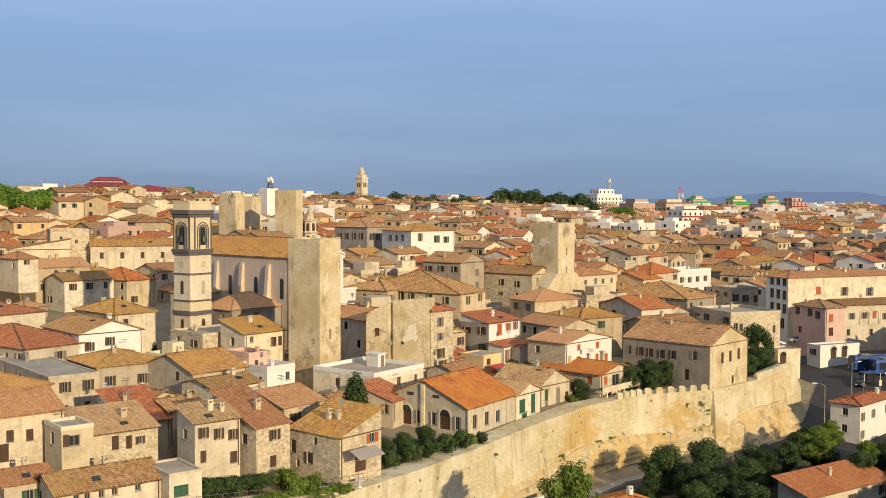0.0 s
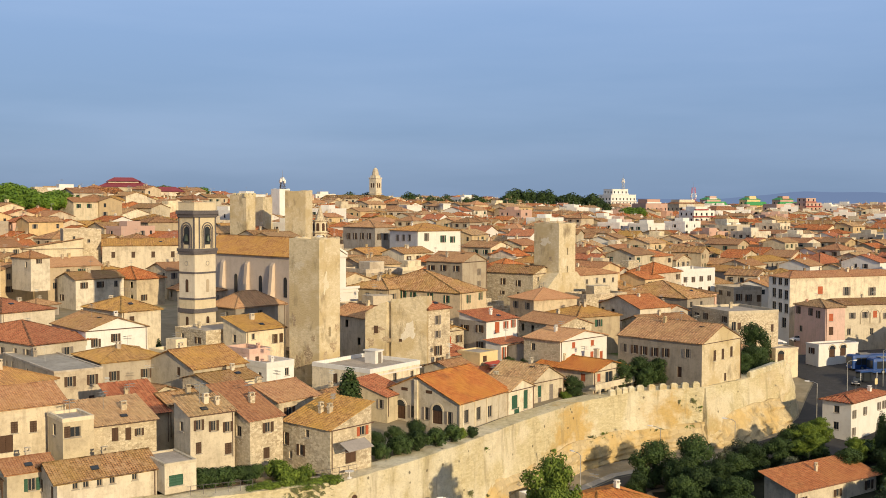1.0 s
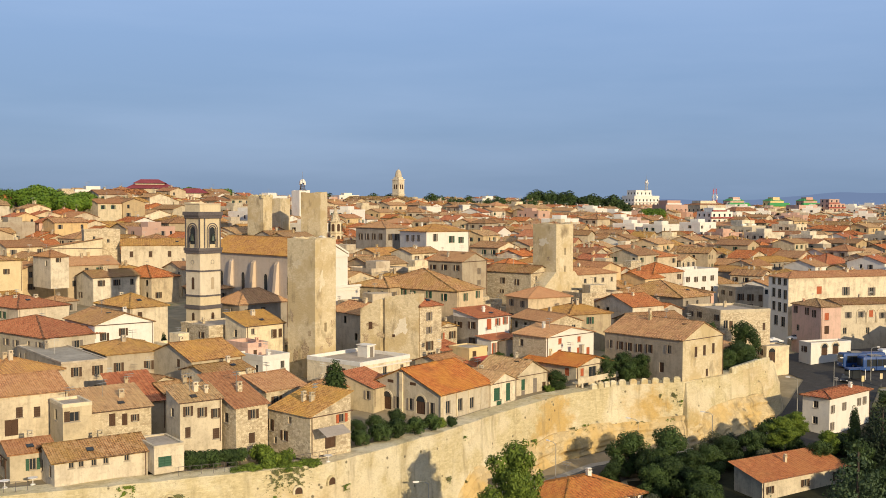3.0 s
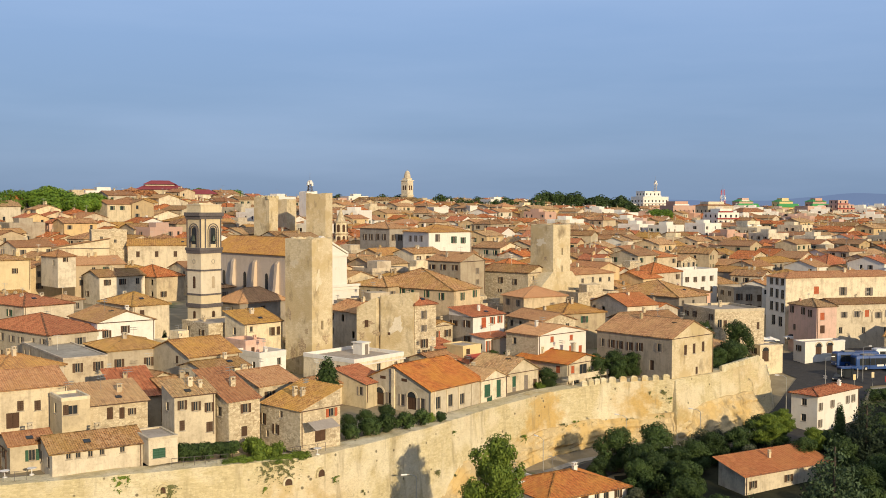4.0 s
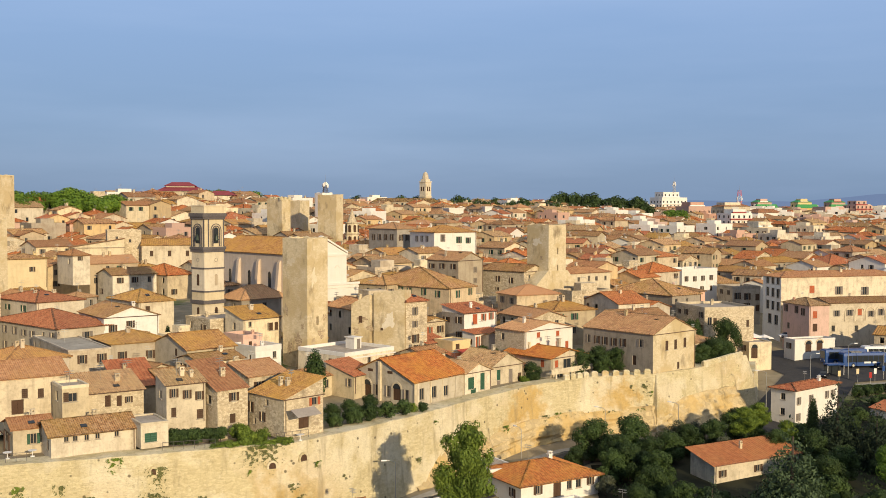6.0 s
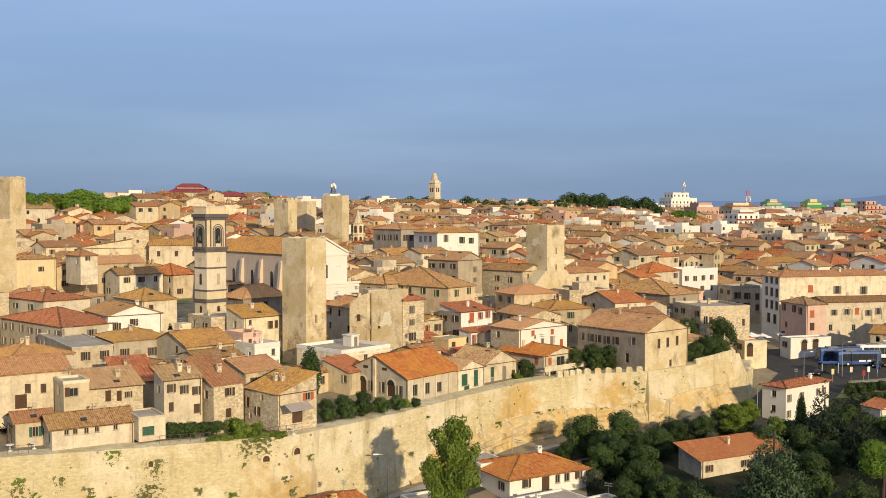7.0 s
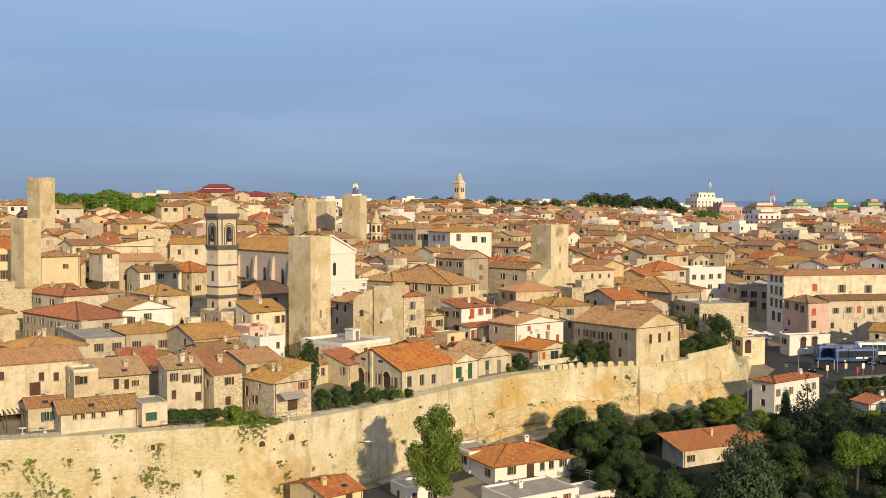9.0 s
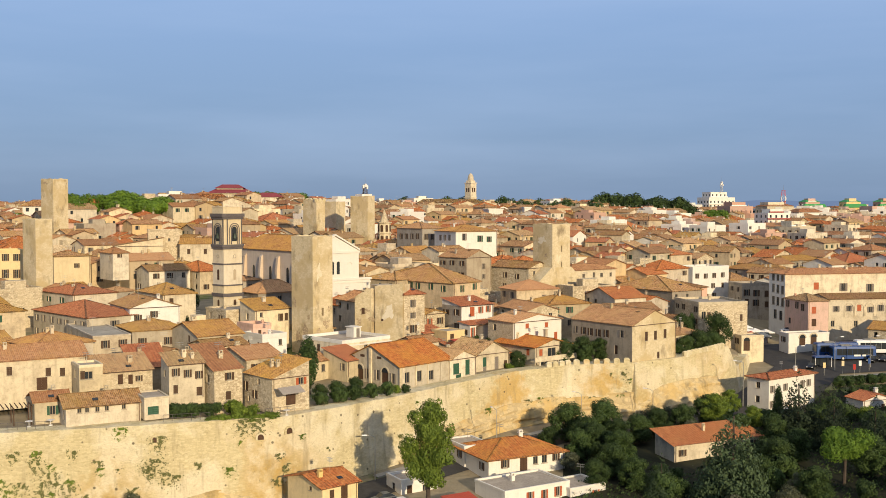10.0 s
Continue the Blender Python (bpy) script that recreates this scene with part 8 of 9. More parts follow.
for k, (seg, t, drop, s) in enumerate(spots):
    p, d, z = along_wall(seg, t)
    frac = drop / (z - FEET[seg])
    if frac > 0.93:
        continue
    out = Vector((d.y, -d.x)) * (0.12 + 1.1 * frac ** 1.6)
    wall_plant(creeper, p.x + out.x, p.y + out.y, z - drop, math.degrees(math.atan2(d.y, d.x)), s, k, k % 5 < 3)

tagged(part("wall_creepers", creeper, [WALL_LEAF, LEAF_BRIGHT], None), "dry and green creepers rooted in the city wall", "plants", kind="stuff")


# arched openings and a low door in the city wall
CITY = bpy.data.objects["city_wall"]
for seg, t, drop, w, hh in ((4, 0.12, 2.7, 1.1, 0.95), (3, 0.82, 3.2, 0.95, 0.85), (10, 0.45, 7.2, 1.3, 1.9), (10, 0.85, 7.6, 1.0, 1.8), (2, 0.95, 2.6, 0.6, 0.8)):
    p, d, z = along_wall(seg, t)
    frac = (drop - hh / 2) / (z - FEET[seg])
    out = Vector((d.y, -d.x))
    q = p + out * (1.1 * frac ** 1.6 + 0.2)
    bm = bmesh.new()
    arch_panel(bm, 0, 0, w, hh, -0.02)
    ring(bm, 0, hh - w / 2, w / 2, 0.25, -0.12, 0.5)
    for s in (-1, 1):
        box(bm, min(s * w / 2, s * (w / 2 + 0.25)), -0.12, 0, max(s * w / 2, s * (w / 2 + 0.25)), 0.5, hh - w / 2, 0)
    for f in bm.faces:
        f.material_index = 0
    bm.faces.ensure_lookup_table()
    bm.faces[0].material_index = 1
    ob = part("arched_opening", bm, [TUFA, DARKWOOD], CITY)
    ob.matrix_basis = pose(q.x, q.y, z - drop, 0, 0, math.degrees(math.atan2(d.y, d.x)))


# ---- small things about the old town ----
TEAL = plain("blue plastic", (0.02, 0.07, 0.4), 0.5, 0, 3.0, 0.1)
REDCLOTH = plain("red awning cloth", (0.45, 0.08, 0.05), 0.85, 0, 3.0, 0.15)
bin_ = base("container", pose(3.6, 170.5, 21.6, 0, 0, 52), "blue plastic container behind the barn", "container")
bm = bmesh.new()
box(bm, 0, 0, -0.6, 2.6, 1.6, 1.0, taper=-0.08)
part("bin", bm, TEAL, bin_)
bm = bmesh.new()
box(bm, -0.1, -0.1, 1.0, 2.7, 1.7, 1.15, taper=0.06)
part("lid", bm, TEAL, bin_)
for k, (x, y, z) in enumerate(((-39.5, 99.5, 18.4), (-42.0, 98.0, 18.4), (-8.6, 113.4, 18.3))):
    root = base("garden_table", pose(x, y, z, 0, 0, 40 * k), "small white garden table on a terrace", "table", "terrace tables")
    bm = bmesh.new()
    tube(bm, 0, 0, 0.7, 0.74, 0.55, 0.55, 14)
    part("top", bm, WHITEPAINT, root)
    bm = bmesh.new()
    tube(bm, 0, 0, 0.03, 0.7, 0.05, 0.05, 6)
    tube(bm, 0, 0, -0.1, 0.03, 0.3, 0.25, 10)
    part("pedestal", bm, WHITEPAINT, root)
pergola = base("pergola", pose(-47.0, 97.5, 18.3, 0, 0, 40), "brown wooden pergola beside the low house", "pergola")
for px in (0, 2.4, 4.8):
    for py in (0, 3.2):
        bm = bmesh.new()
        box(bm, px, py, -0.3, px + 0.14, py + 0.14, 2.4)
        part("post", bm, DARKWOOD, pergola)
for k in range(9):
    bm = bmesh.new()
    box(bm, -0.3 + k * 0.65, -0.3, 2.4, -0.2 + k * 0.65, 3.7, 2.52)
    part("beam", bm, DARKWOOD, pergola)
for k, (x, y) in enumerate(((70.5, 236.0), (73.5, 238.5), (72.0, 233.2))):
    root = base("parasol", pose(x, y, lot(x, y)), "open white market parasol in the street", "parasol", "parasols in the street")
    bm = bmesh.new()
    tube(bm, 0, 0, -0.1, 2.6, 0.04, 0.04, 6)
    part("pole", bm, METAL, root)
    bm = bmesh.new()
    tube(bm, 0, 0, 2.2, 2.8, 1.7, 0.05, 8)
    part("canopy", bm, REDCLOTH if k == 2 else WHITEPAINT, root)


# ---- the rock under the wall, the bastion, and trims ----
def rock_run(nodes, low, high, seed, reach):
    """Ledges of weathered rock along the foot of the wall."""
    bm, rows = bmesh.new(), []
    line = []
    for k in nodes[:-1]:
        for i in range(14):
            line.append(along_wall(k, i / 14))
    for n_, (p, d, z) in enumerate(line):
        out = Vector((d.y, -d.x))
        g0 = outer(p.x, p.y)
        col = []
        fade = min(1.0, n_ / 6, (len(line) - 1 - n_) / 6)
        top = g0 + (low + (high - low) * (0.5 + 0.5 * noise.noise(Vector((n_ * 0.13, seed, 0))))) * max(0.15, fade)
        for r in range(13):
            s = r / 12
            zz = g0 - 0.8 + (top - g0 + 0.8) * s
            ledge = noise.noise(Vector((n_ * 0.10 + seed, zz * 1.5, 0.3)))
            fine = noise.noise(Vector((n_ * 0.45 + seed, zz * 2.6, 1.7)))
            q = p + out * ((1.15 + reach * (1 - s) * fade + 0.75 * ledge + 0.35 * fine) * (1 - 0.55 * s ** 3))
            col.append(bm.verts.new((q.x, q.y, zz)))
        q = p - out * 0.2
        col.append(bm.verts.new((q.x, q.y, top)))
        rows.append(col)
    for a, b in zip(rows, rows[1:]):
        for k in range(len(a) - 1):
            bm.faces.new((a[k], b[k], b[k + 1], a[k + 1]))
    ob = part("rock_ledge", bm, ROCK, None)
    return tagged(ob, "weathered ochre rock ledges under the city wall", "rock", kind="structure")


ROCK = masonry("weathered rock", (0.60, 0.48, 0.27), (0.46, 0.36, 0.20), (0.34, 0.27, 0.16), 0.9, (0.56, 0.38, 0.13), 0.6, 0.2, (0.14, 0.12, 0.07), 0.7)
rock_run([6, 7, 8, 9, 10, 11, 12, 13], 3.0, 5.2, 3.3, 0.7)
rock_run([10, 11, 12, 13], 4.4, 5.4, 6.1, 2.6)
rock_run([1, 2, 3, 4], 1.4, 3.0, 8.1, 0.4)
bast = base("bastion", pose(42.5, 170.5, 6.0, 0, 0, 48), "square pale stone bastion under the house", "bastion")
bm = bmesh.new()
lo = [bm.verts.new(p) for p in ((-1.9, -2.7, 0), (13.3, -2.7, 0), (13.3, 3, 0), (-1.9, 3, 0))]
mi_ = [bm.verts.new(p) for p in ((-1.0, -1.9, 7.0), (13.0, -1.7, 7.0), (13.0, 3, 7.0), (-1.0, 3, 7.0))]
hi = [bm.verts.new(p) for p in ((-0.2, -1.0, 13.2), (12.9, -0.9, 13.2), (12.9, 3, 13.2), (-0.2, 3, 13.2))]
for p, q in ((lo, mi_), (mi_, hi)):
    for i in range(4):
        bm.faces.new((p[i], p[(i + 1) % 4], q[(i + 1) % 4], q[i]))
bm.faces.new(hi)
part("wall", bm, TUFA, bast)
bm = bmesh.new()
box(bm, 9.9, -2.55, 3.6, 11.0, -2.0, 5.7)
part("door", bm, DARKWOOD, bast)
# porch roofs and awnings of the villas
for label, x, y, z, h, w, dp in (("red awning over a villa porch", 19.0, 128.6, 8.3, 38, 3.0, 1.8), ("small red porch roof on a white villa", 15.5, 112.0, 7.0, 42, 5.0, 2.6), ("red awning over a shop front", 6.2, 170.0, 22.6, 52, 4.0, 1.8), ("red awning beside a small shop", 0.6, 168.2, 22.4, 52, 3.6, 1.6), ("brown awning on a cream house", 24.0, 168.5, 20.8, 52, 2.4, 1.3)):
    root = base("awning", pose(x, y, z, 0, 0, h), label, "awning", "awnings")
    bm = bmesh.new()
    v = [bm.verts.new(p) for p in ((0, 0, 0.45), (w, 0, 0.45), (w, -dp, 0), (0, -dp, 0), (0, 0, 0.37), (w, 0, 0.37), (w, -dp, -0.08), (0, -dp, -0.08))]
    for q in ((0, 3, 2, 1), (4, 5, 6, 7), (0, 1, 5, 4), (1, 2, 6, 5), (2, 3, 7, 6), (3, 0, 4, 7)):
        bm.faces.new([v[i] for i in q])
    part("canvas", bm, REDCLOTH if "red" in label else CANVAS, root)
    for px in (0.06, w - 0.06):
        bm = bmesh.new()
        tube(bm, px, -dp + 0.08, -2.6, 0.0, 0.04, 0.04, 6)
        part("post", bm, METAL, root)
# clipped hedges beside the car park
for x, y, L in ((86.5, 201.5, 12.0), (99.0, 206.5, 14.0), (88.0, 195.0, 18.0)):
    bm = bmesh.new()
    hr = random.Random(int(x))
    for k in range(int(L * 260)):
        px, py, pz = hr.uniform(0, L), hr.uniform(-0.8, 0.8), hr.uniform(0, 1.5)
        if hr.random() < 0.8:
            side = hr.randrange(3)
            if side == 0:
                pz = 1.5 + 0.12 * noise.noise(Vector((px, 0, 0)))
            else:
                py = -0.8 if side == 1 else 0.8
        p = Vector((px, py, pz))
        n_ = Vector((hr.uniform(-1, 1), hr.uniform(-1, 1), hr.uniform(0, 1))).normalized()
        u = n_.orthogonal().normalized() * hr.uniform(0.08, 0.16)
        v = n_.cross(u)
        bm.faces.new([bm.verts.new(q) for q in (p - u, p - v * 0.7, p + u, p + v * 0.7)])
    root = base("hedge", pose(x, y, lot(x + 5, y + 2) - 0.2, 0, 0, 20), "long clipped dark green hedge", "hedge", "hedges")
    tagged(part("foliage", bm, LEAF_DARK, root), kind="stuff")


# ---- the cafe at the head of the street ----
def cafe_umbrella(x, y, w, tone, label):
    root = base("cafe_umbrella", pose(x, y, ground_at(x, y), 0, 0, 24), label, "umbrella", "cafe umbrellas")
    bm = bmesh.new()
    tube(bm, 0, 0, -0.3, 2.7, 0.05, 0.04, 8)
    part("pole", bm, METAL, root)
    bm = bmesh.new()
    top = bm.verts.new((0, 0, 3.25))
    ringv = [bm.verts.new(q) for q in ((-w, -w, 2.45), (0, -w, 2.5), (w, -w, 2.45), (w, 0, 2.5), (w, w, 2.45), (0, w, 2.5), (-w, w, 2.45), (-w, 0, 2.5))]
    hem = [bm.verts.new((v.co.x, v.co.y, v.co.z - 0.22)) for v in ringv]
    for i in range(8):
        j = (i + 1) % 8
        bm.faces.new((ringv[i], ringv[j], top))
        bm.faces.new((hem[i], hem[j], ringv[j], ringv[i]))
    part("canopy", bm, tone, root)


for x, y, w, k in ((70.5, 246.0, 1.7, 0), (73.8, 250.5, 1.7, 0), (77.0, 253.5, 1.7, 0), (71.5, 252.5, 1.5, 0), (72.0, 242.5, 1.3, 1)):
    cafe_umbrella(x, y, w, REDCLOTH if k else WHITEPAINT, "square red cafe umbrella on a pole" if k else "square white cafe umbrella on a pole")
kx, ky = 74.8, 243.0
kiosk = base("kiosk", pose(kx, ky, ground_at(kx, ky) - 0.2, 0, 0, 24), "small newspaper kiosk with a dark hipped roof", "kiosk")
bm = bmesh.new()
for i in range(8):
    a0, a1 = 0.7854 * i + 0.39, 0.7854 * (i + 1) + 0.39
    p0, p1 = Vector((1.5 * math.cos(a0), 1.5 * math.sin(a0), 0)), Vector((1.5 * math.cos(a1), 1.5 * math.sin(a1), 0))
    quad(bm, [p0, p1, p1 + Vector((0, 0, 2.8)), p0 + Vector((0, 0, 2.8))])
part("wall", bm, CANVAS, kiosk)
for i in range(0, 8, 2):
    bm = bmesh.new()
    a0 = 0.7854 * (i + 0.5) + 0.39
    n_, t_ = Vector((math.cos(a0), math.sin(a0), 0)), Vector((-math.sin(a0), math.cos(a0), 0))
    q = n_ * 1.42
    quad(bm, [q - t_ * 0.45 + Vector((0, 0, 1.0)), q + t_ * 0.45 + Vector((0, 0, 1.0)), q + t_ * 0.45 + Vector((0, 0, 2.3)), q - t_ * 0.45 + Vector((0, 0, 2.3))])
    part("window", bm, GLASS, kiosk)
bm = bmesh.new()
tube(bm, 0, 0, 2.8, 3.1, 2.0, 1.9, 8)
tube(bm, 0, 0, 3.1, 3.9, 1.9, 0.2, 8)
part("roof", bm, CARGREY, kiosk)

tx, ty = 4.0, 165.0
tank = base("water_tank", pose(tx, ty, ground_at(tx, ty), 0, 0, 50), "bright blue plastic water tank beside the shed", "tank")
bm = bmesh.new()
for z0, z1, q in ((-0.4, 1.0, 1.0), (1.0, 1.25, 0.94)):
    box(bm, -0.9 * q, -0.6 * q, z0, 0.9 * q, 0.6 * q, z1)
part("body", bm, plain("blue plastic", (0.02, 0.07, 0.5), 0.5), tank)
bm = bmesh.new()
tube(bm, 0, 0, 1.25, 1.35, 0.25, 0.22, 10)
part("lid", bm, CARBLACK, tank)


# ---- the rest of the town: plain houses, roof beside roof ----
WINDOW_MESHES = {}


def plain_window(root, at, out, along, w, h, wood, shut):
    """A simple window of shared meshes: frame and pane, and a pair of shutters."""
    key = (w, h, wood.name)
    if key not in WINDOW_MESHES:
        bm = bmesh.new()
        quad(bm, [(-w / 2, 0.14, 0), (w / 2, 0.14, 0), (w / 2, 0.14, h), (-w / 2, 0.14, h)], 1)
        for x0, z0, x1, z1 in ((-w / 2, 0, -w / 2 + 0.07, h), (w / 2 - 0.07, 0, w / 2, h), (-0.04, 0.0, 0.04, h), (-w / 2 - 0.1, -0.1, w / 2 + 0.1, -0.01)):
            box(bm, x0, 0.06 if z0 >= 0 else -0.08, z0, x1, 0.13, z1)
        sh = bmesh.new()
        box(sh, 0.03, -0.06, 0.0, w * 0.5, -0.01, h)
        WINDOW_MESHES[key] = (mesh_of("window", bm, [FRAME, GLASS]), mesh_of("shutter", sh, wood))
    a, b = WINDOW_MESHES[key]
    turn = Matrix((Vector(along), -Vector(out), Vector((0, 0, 1)))).transposed().to_4x4()
    turn.translation = at
    ob = new("window", a)
    ob.parent, ob.matrix_basis = root, turn
    if shut:
        for s in (0, 1):
            o2 = new("shutter", b)
            o2.parent, o2.matrix_basis = ob, pose(w / 2, 0, 0) if s == 0 else pose(-w, 0, 0)
    return ob


def far_house(label, lx, ly, H, wall, tile, roof, ridge, seed, joined=False):
    """A house in the rows of the town: walls with window openings, and its roof."""
    r = random.Random(seed)
    bm, frames = bmesh.new(), []
    sides = (((0, 0, 0), (0, -1, 0), (1, 0, 0), lx), ((0, 0, 0), (-1, 0, 0), (0, 1, 0), ly), ((lx, 0, 0), (1, 0, 0), (0, 1, 0), ly), ((0, ly, 0), (0, 1, 0), (1, 0, 0), lx))
    for at, out, along, length in sides:
        holes = []
        for row in range(2 if H > 5.6 else 1):
            n = max(1, int(length / 2.9))
            for k in range(n):
                if r.random() < 0.42:
                    u, z = (k + 0.5) * length / n, H - 2.0 - row * 2.9
                    holes.append((u - 0.45, z, u + 0.45, z + 1.35))
        facade(bm, at, out, along, length, -4, H, holes, 0.15)
        if not joined:
            if out[0] + out[1] < 0:
                frames += [(Vector(at) + Vector(along) * (u0 + u1) / 2 + Vector((0, 0, z0)), out, along, r.random() < 0.6) for u0, z0, u1, z1 in holes]
            continue
        for u0, z0, u1, z1 in holes:
            A, O, U = Vector(at), Vector(out), Vector(along)
            quad(bm, [A + U * u0 - O * 0.14 + Vector((0, 0, z0)), A + U * u1 - O * 0.14 + Vector((0, 0, z0)), A + U * u1 - O * 0.14 + Vector((0, 0, z1)), A + U * u0 - O * 0.14 + Vector((0, 0, z1))], 1)
            if r.random() < 0.6:
                for a, b in ((u0 - 0.42, u0 - 0.02), (u1 + 0.02, u1 + 0.42)):
                    quad(bm, [A + U * a + O * 0.05 + Vector((0, 0, z0)), A + U * b + O * 0.05 + Vector((0, 0, z0)), A + U * b + O * 0.05 + Vector((0, 0, z1)), A + U * a + O * 0.05 + Vector((0, 0, z1))], 2)
    pitch, over = 0.34, 0.4
    if roof == "gable":
        if ridge == "x":
            for q in (0, lx):
                bm.faces.new([bm.verts.new(p) for p in ((q, 0, H), (q, ly, H), (q, ly / 2, H + ly / 2 * pitch))])
        else:
            for q in (0, ly):
                bm.faces.new([bm.verts.new(p) for p in ((0, q, H), (lx, q, H), (lx / 2, q, H + lx / 2 * pitch))])
    elif roof == "shed":
        hh = (ly if ridge == "x" else lx) * pitch
        if ridge == "x":
            for q in (0, lx):
                bm.faces.new([bm.verts.new(p) for p in ((q, 0, H), (q, ly, H), (q, ly, H + hh))])
            quad(bm, [(0, ly, H), (lx, ly, H), (lx, ly, H + hh), (0, ly, H + hh)])
        else:
            for q in (0, ly):
                bm.faces.new([bm.verts.new(p) for p in ((0, q, H), (lx, q, H), (lx, q, H + hh))])
            quad(bm, [(lx, 0, H), (lx, ly, H), (lx, ly, H + hh), (lx, 0, H + hh)])
    wood = r.choice((SHUT_BROWN, SHUT_BROWN, SHUT_GREEN, SHUT_GREY))
    if joined:
        root = new("house", mesh_of("house", bm, [wall, GLASS, wood]))
    else:
        root = base("house", Matrix(), label, "house", "houses of the old town")
        part("wall", bm, wall, root)
        for at, out, along, shut in frames:
            plain_window(root, at, out, along, 0.9, 1.35, wood, shut)
    if roof == "flat":
        bm = bmesh.new()
        quad(bm, [(0, 0, H - 0.05), (lx, 0, H - 0.05), (lx, ly, H - 0.05), (0, ly, H - 0.05)])
        part("terrace", bm, PAVED, root)
        bm = bmesh.new()
        for a, b, c, d in ((-0.05, -0.05, lx + 0.05, 0.25), (-0.05, ly - 0.25, lx + 0.05, ly + 0.05), (-0.05, 0.25, 0.25, ly - 0.25), (lx - 0.25, 0.25, lx + 0.05, ly - 0.25)):
            box(bm, a, b, H - 0.15, c, d, H + 0.8)
        box(bm, lx * 0.4, ly * 0.4, H - 0.1, lx * 0.8, ly * 0.8, H + 2.2)
        part("parapet", bm, wall, root)
    else:
        rb, top = roof_mesh(lx, ly, H, roof, pitch, over, ridge, ribs=1.3 if joined else 0.56)
        part("roof", rb, ROOF[tile], root)
    for c in range(r.choice((1, 1, 2))):
        cx, cy = lx * r.uniform(0.4, 0.6), ly * r.uniform(0.4, 0.6)
        chimney(root, cx, cy, H, H + (min(lx, ly) / 2 * pitch if roof != "flat" else 0) + r.uniform(0.3, 0.8), wall, 0.28)
    if r.random() < 0.7:
        antenna(root, lx * 0.5, ly * 0.5, H + 0.3, min(lx, ly) / 2 * pitch + r.uniform(1.4, 2.4), r.uniform(0, 180))
    return root


MAKES = []
rnd = random.Random(11)
LOOKS = ((CREAM, "cream plastered"), (TAN, "tan plastered"), (STONE, "rubble stone"), (OCHRE, "ochre plastered"), (GREY, "grey rendered"), (CREAM, "cream plastered"), (WHITE, "white plastered"), (PINK, "pink plastered"), (TAN, "tan rendered"))
ROOFS = ((0, "tan"), (1, "brown"), (5, "weathered"), (3, "orange"), (2, "ochre"), (4, "red"), (1, "brown"), (3, "orange"))
for k in range(40):
    wall_, wname = LOOKS[k % len(LOOKS)]
    tile_, tname = ROOFS[(k * 3) % len(ROOFS)]
    form = ("gable", "hip", "gable", "gable", "hip", "flat")[k % 6] if k % 12 != 5 else "gable"
    lx, ly, H = rnd.uniform(7.5, 15.5), rnd.uniform(7, 12), rnd.choice((6.2, 6.8, 7.2, 7.6, 8.2, 9.8)) + rnd.uniform(-0.3, 0.3)
    if k % 9 == 4:
        lx = rnd.uniform(19, 24)
    label = f"{wname} house with {tname} tiled {form} roof" if form != "flat" else f"{wname} house with a flat roof terrace"
    MAKES.append([lx, ly, H, (label, lx, ly, H, wall_, tile_, form, "xy"[k % 2], k), None])


MODERN = len(MAKES)
for k, (wall_, wname) in enumerate(((WHITE, "white plastered"), (CREAM, "cream plastered"), (WHITE, "white plastered"), (TAN, "tan plastered"), (SALMON, "salmon plastered"), (WHITE, "white plastered"))):
    MAKES.append([11 + 1.5 * (k % 3), 9.5 + k % 2, 9.0 + 1.1 * (k % 3), (f"{wname} house with a flat roof terrace", 11 + 1.5 * (k % 3), 9.5 + k % 2, 9.0 + 1.1 * (k % 3), wall_, 3, "flat" if k % 3 else "hip", "x", 80 + k), None])


SMALL = []
for k in range(10):
    wall_, wname = LOOKS[(k * 2) % 6]
    tile_, tname = ROOFS[(k * 3 + 1) % 5]
    form = ("gable", "shed", "hip", "shed", "flat")[k % 5]
    lx, ly, H = rnd.uniform(4.5, 6.5), rnd.uniform(4.5, 6.5), rnd.uniform(3.2, 5.5)
    label = f"small {wname} outhouse with {tname} {form} tiled roof" if form != "flat" else f"small {wname} outhouse with a flat roof"
    SMALL.append([lx, ly, H, (label, lx, ly, H, wall_, tile_, form, "xy"[k % 2], 50 + k), None])


def inside(px, py, rect, grow=0.0):
    x, y, h, lr, ll = rect
    c, s = math.cos(radians(h)), math.sin(radians(h))
    dx, dy = px - x, py - y
    u, v = dx * c + dy * s, -dx * s + dy * c
    return -grow < u < lr + grow and -grow < v < ll + grow


def corners(rect):
    x, y, h, lr, ll = rect
    c, s = math.cos(radians(h)), math.sin(radians(h))
    return [(x + u * lr * c - v * ll * s, y + u * lr * s + v * ll * c) for u, v in ((0, 0), (1, 0), (1, 1), (0, 1), (0.5, 0.5), (0.5, 0), (0, 0.5), (1, 0.5), (0.5, 1))]


def clashes(rect, others, grow=0.2):
    mine = corners(rect)
    for o in others:
        if abs(o[0] - rect[0]) + abs(o[1] - rect[1]) > 90:
            continue
        if any(inside(*p, o, grow) for p in mine) or any(inside(*p, rect, grow) for p in corners(o)):
            return True
    return False


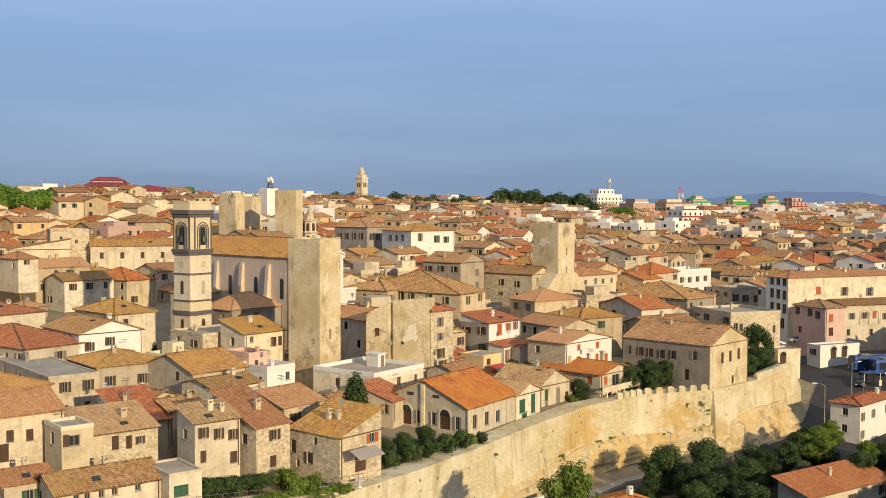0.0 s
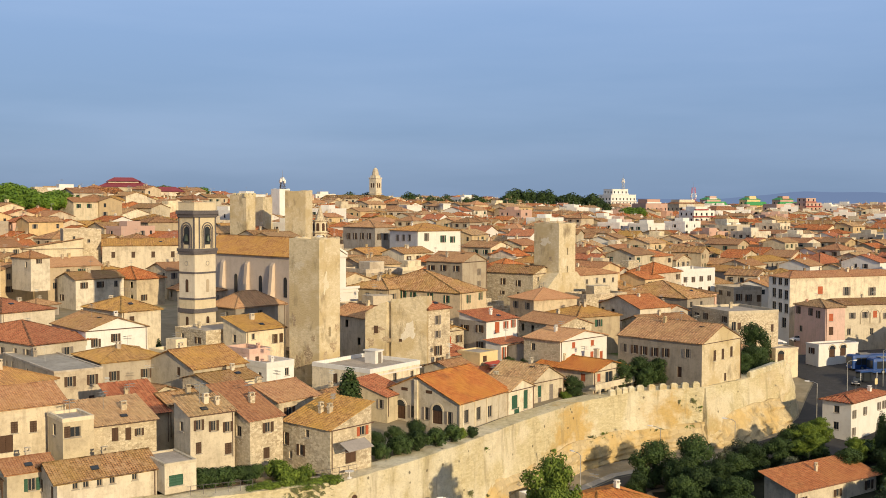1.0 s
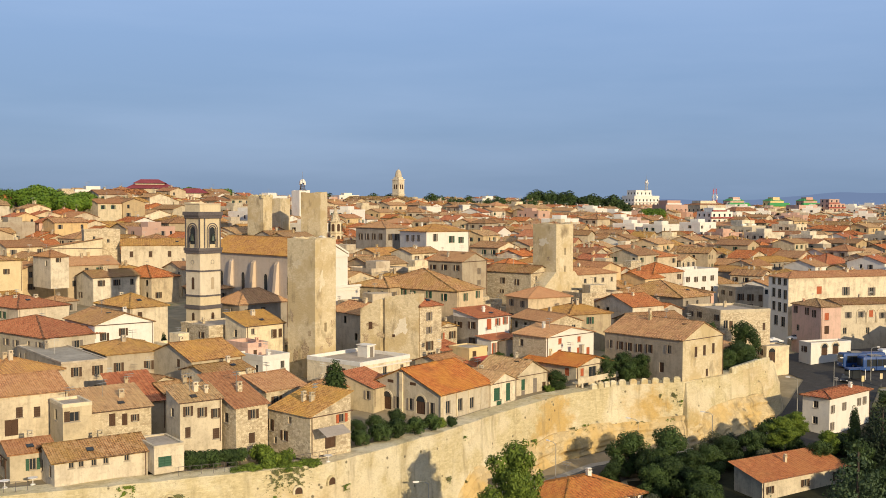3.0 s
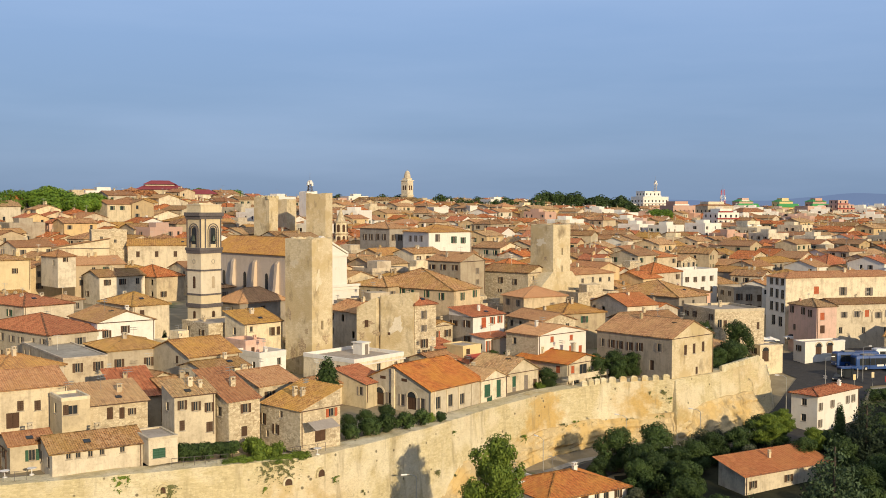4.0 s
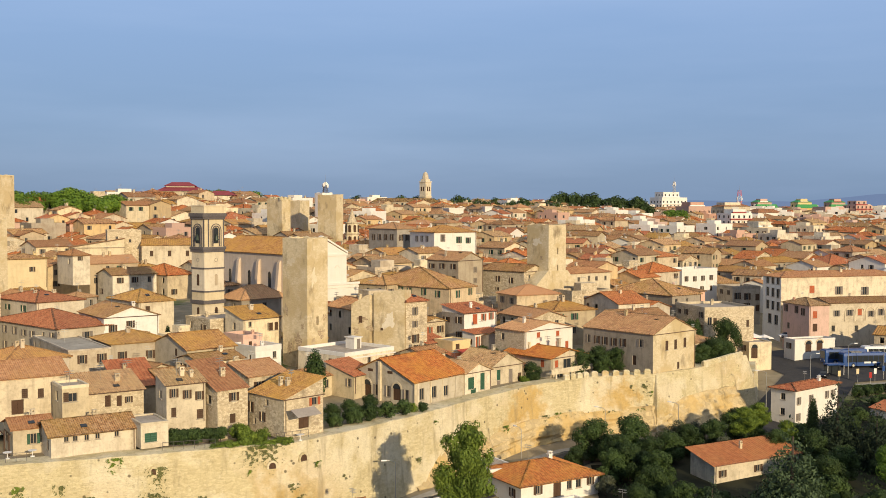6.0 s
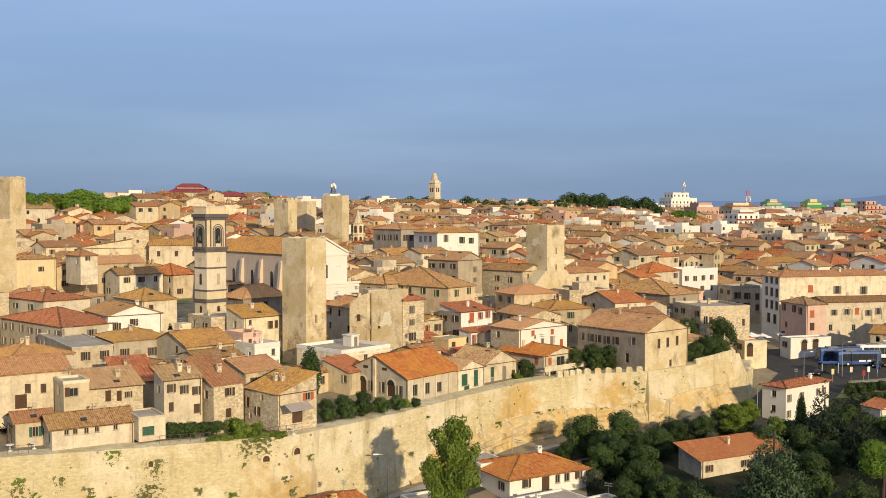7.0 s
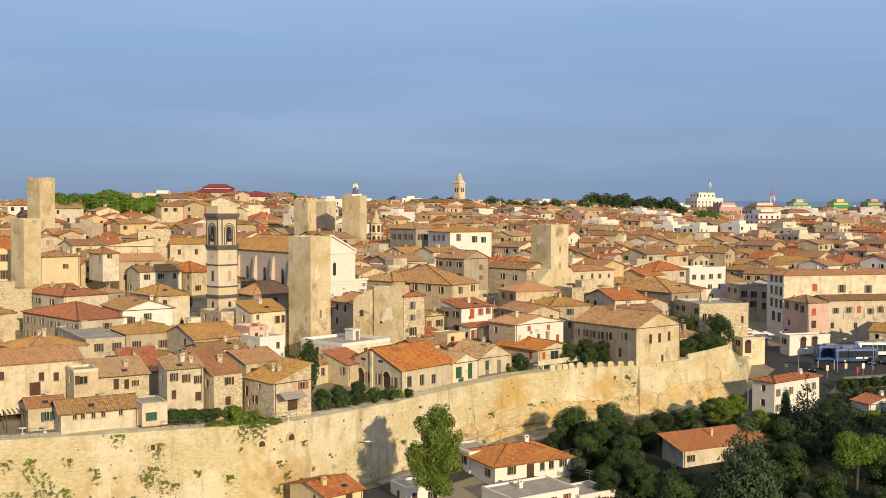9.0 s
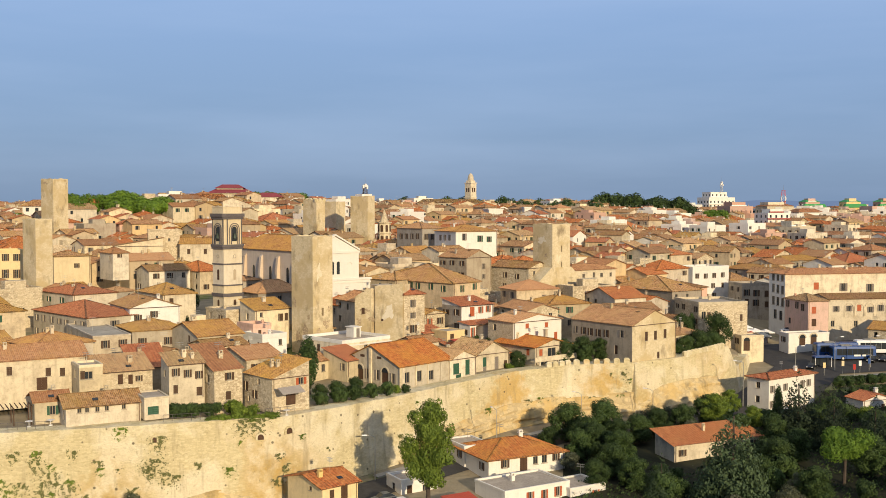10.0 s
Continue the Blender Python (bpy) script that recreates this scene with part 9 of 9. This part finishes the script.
# ways kept open: squares, gardens, streets
OPEN = [(80, 236, 80, 56, 24), (74, 222, 75, 34, 14), (70, 192, 24, 70, 44), (42, 100, 40, 120, 70), (60, 196, 48, 20, 16), (67, 222, 66, 26, 12), (-40, 96, 40, 14, 6), (-12, 112, 55, 40, 12), (22, 166, 40, 26, 14), (-60, 185, 60, 42, 30), (-33, 180, 63, 12, 40), (14, 222, 52, 22, 22), (-50, 158, 66, 14, 14), (-22, 150, 56, 14, 18), (-66, 132, 50, 14, 16), (-36, 172, 51, 16, 12), (-56, 172, 66, 18, 16), (-4, 122, 60, 46, 10)]


def fill(step, y0, y1, seed, keep=0.93, joined=False, grow=-0.9, makes=None):
    spots = []
    makes = makes or MAKES
    r = random.Random(seed)
    made = 0
    n = 1000 // int(step)
    for i in range(-n, n):
        for j in range(-n, n):
            a = 55 + 9 * math.sin(i * 0.21) + 8 * math.sin(j * 0.17)
            c, s = math.cos(radians(52)), math.sin(radians(52))
            x = 0 + i * step * c - j * step * s + r.uniform(-1, 1)
            y = 300 + i * step * s + j * step * c + r.uniform(-1, 1)
            pick, go, turn = r.randrange(len(makes) if makes is not MAKES else MODERN), r.random(), r.choice((0, 0, 0, 90)) + r.uniform(-7, 7)
            if not y0 <= y < y1 or go > keep or j % 7 == 3 and r.random() < 0.6:
                continue
            if not (44 - 0.78 * (y + 37) < x < 15 + 0.46 * y) or (y < 260 and x > 30 and beyond(x, y) < 9) or (y < 225 and beyond(x, y) < 9):
                continue
            if joined and r.random() < (0.22 if x > 40 and y > 400 else 0.05):
                pick = MODERN + r.randrange(len(MAKES) - MODERN)
            while makes is MAKES and not joined and pick % 9 in (6, 7):
                pick = (pick * 7 + 3) % MODERN
            lx, ly, H, spec, proto = makes[pick]
            h = a + turn
            # the nearest corner from the middle
            c, s = math.cos(radians(h)), math.sin(radians(h))
            x0, y0_ = x - lx / 2 * c + ly / 2 * s, y - lx / 2 * s - ly / 2 * c
            rect = (x0, y0_, h, lx, ly)
            if clashes(rect, TAKEN[:NAMED], -0.8) or clashes(rect, TAKEN[NAMED:], grow) or clashes(rect, OPEN, 0.0):
                continue
            z = inner(x, y) - 0.3 + (r.uniform(-0.6, 1.2) if y > 230 else r.uniform(-1.2, 0.2)) - (2.2 if x < -44 and 176 < y < 255 else 0)
            if joined:
                spots.append((pick, pose(x0, y0_, z, 0, 0, h)))
            elif proto is None:
                proto = makes[pick][4] = far_house(*spec)
                proto.matrix_basis = pose(x0, y0_, z, 0, 0, h)
            else:
                copy_thing(proto, pose(x0, y0_, z, 0, 0, h))
            TAKEN.append(rect)
            made += 1
    return spots


for x, y, h, a in ((-20.5, 163.05, 60, 6.3), (22, 226.1, 53, 7), (-52.1, 323.5, 70, 8), (-70.8, 322.5, 61, 7), (-154.3, 289.6, 66, 7), (-101.8, 195.3, 64, 6)):
    TAKEN.append((x, y, h, a, a))
NAMED = len(TAKEN)
fill(10.0, 125, 236, 3, grow=-1.6)
fill(8.2, 236, 290, 13, grow=-2.2)
fill(7.0, 118, 235, 9, 0.8, grow=-0.6, makes=SMALL)
fill(8.0, 180, 288, 29, 0.6, grow=-1.5, makes=SMALL)
SPOTS = fill(8.0, 290, 480, 5, joined=True, grow=-2.4) + fill(10.0, 480, 800, 6, joined=True, grow=-2.6)


def join_far(spots):
    """The far houses, past counting, as one mesh."""
    mats, slot, coords, loops, starts, mids, uvs = [], {}, [], [], [], [], []
    count, made, tones, pick_tone = 0, {}, [], random.Random(19)
    for pick, m in spots:
        if pick not in made:
            root = far_house(*MAKES[pick][3], joined=True)
            pieces = []
            for o in (root, *root.children_recursive):
                me = o.data
                v = np.empty(len(me.vertices) * 3, np.float32)
                me.vertices.foreach_get("co", v)
                uv = np.zeros(len(me.loops) * 2, np.float32)
                if me.uv_layers:
                    me.uv_layers[0].data.foreach_get("uv", uv)
                ls = np.empty(len(me.loops), np.int32)
                me.loops.foreach_get("vertex_index", ls)
                st = np.empty(len(me.polygons), np.int32)
                me.polygons.foreach_get("loop_start", st)
                mi = np.empty(len(me.polygons), np.int32)
                me.polygons.foreach_get("material_index", mi)
                own = []
                for one in me.materials:
                    if one.name not in slot:
                        slot[one.name] = len(mats)
                        mats.append(one)
                    own.append(slot[one.name])
                pieces.append((v.reshape(-1, 3), ls, st, np.array(own)[mi], uv))
            made[pick] = pieces
            for o in (*root.children_recursive, root):
                bpy.data.objects.remove(o)
        mm = np.array(m)
        own_tone = pick_tone.random()
        for v, ls, st, mi, uv in made[pick]:
            coords.append(v @ mm[:3, :3].T + mm[:3, 3])
            starts.append(st + join_far.at)
            loops.append(ls + count)
            join_far.at += len(ls)
            count += len(v)
            mids.append(mi)
            tones.append(np.full(len(mi), own_tone, np.float32))
            uvs.append(uv)
    me = bpy.data.meshes.new("far_houses")
    coords, loops, starts, mids, uvs = map(np.concatenate, (coords, loops, starts, mids, uvs))
    me.vertices.add(len(coords))
    me.vertices.foreach_set("co", coords.astype(np.float32).ravel())
    me.loops.add(len(loops))
    me.loops.foreach_set("vertex_index", loops.astype(np.int32))
    me.polygons.add(len(starts))
    me.polygons.foreach_set("loop_start", starts.astype(np.int32))
    me.polygons.foreach_set("material_index", mids.astype(np.int32))
    layer = me.uv_layers.new(name="uv")
    layer.data.foreach_set("uv", uvs)
    me.attributes.new("tone", "FLOAT", "FACE").data.foreach_set("value", np.concatenate(tones))
    for one in mats:
        me.materials.append(one)
    me.update(calc_edges=True)
    me.validate()
    me.shade_flat()
    return tagged(new("far_houses", me), "crowded far houses with tan and brown tiled roofs", "houses", kind="stuff")


join_far.at = 0
join_far(SPOTS)
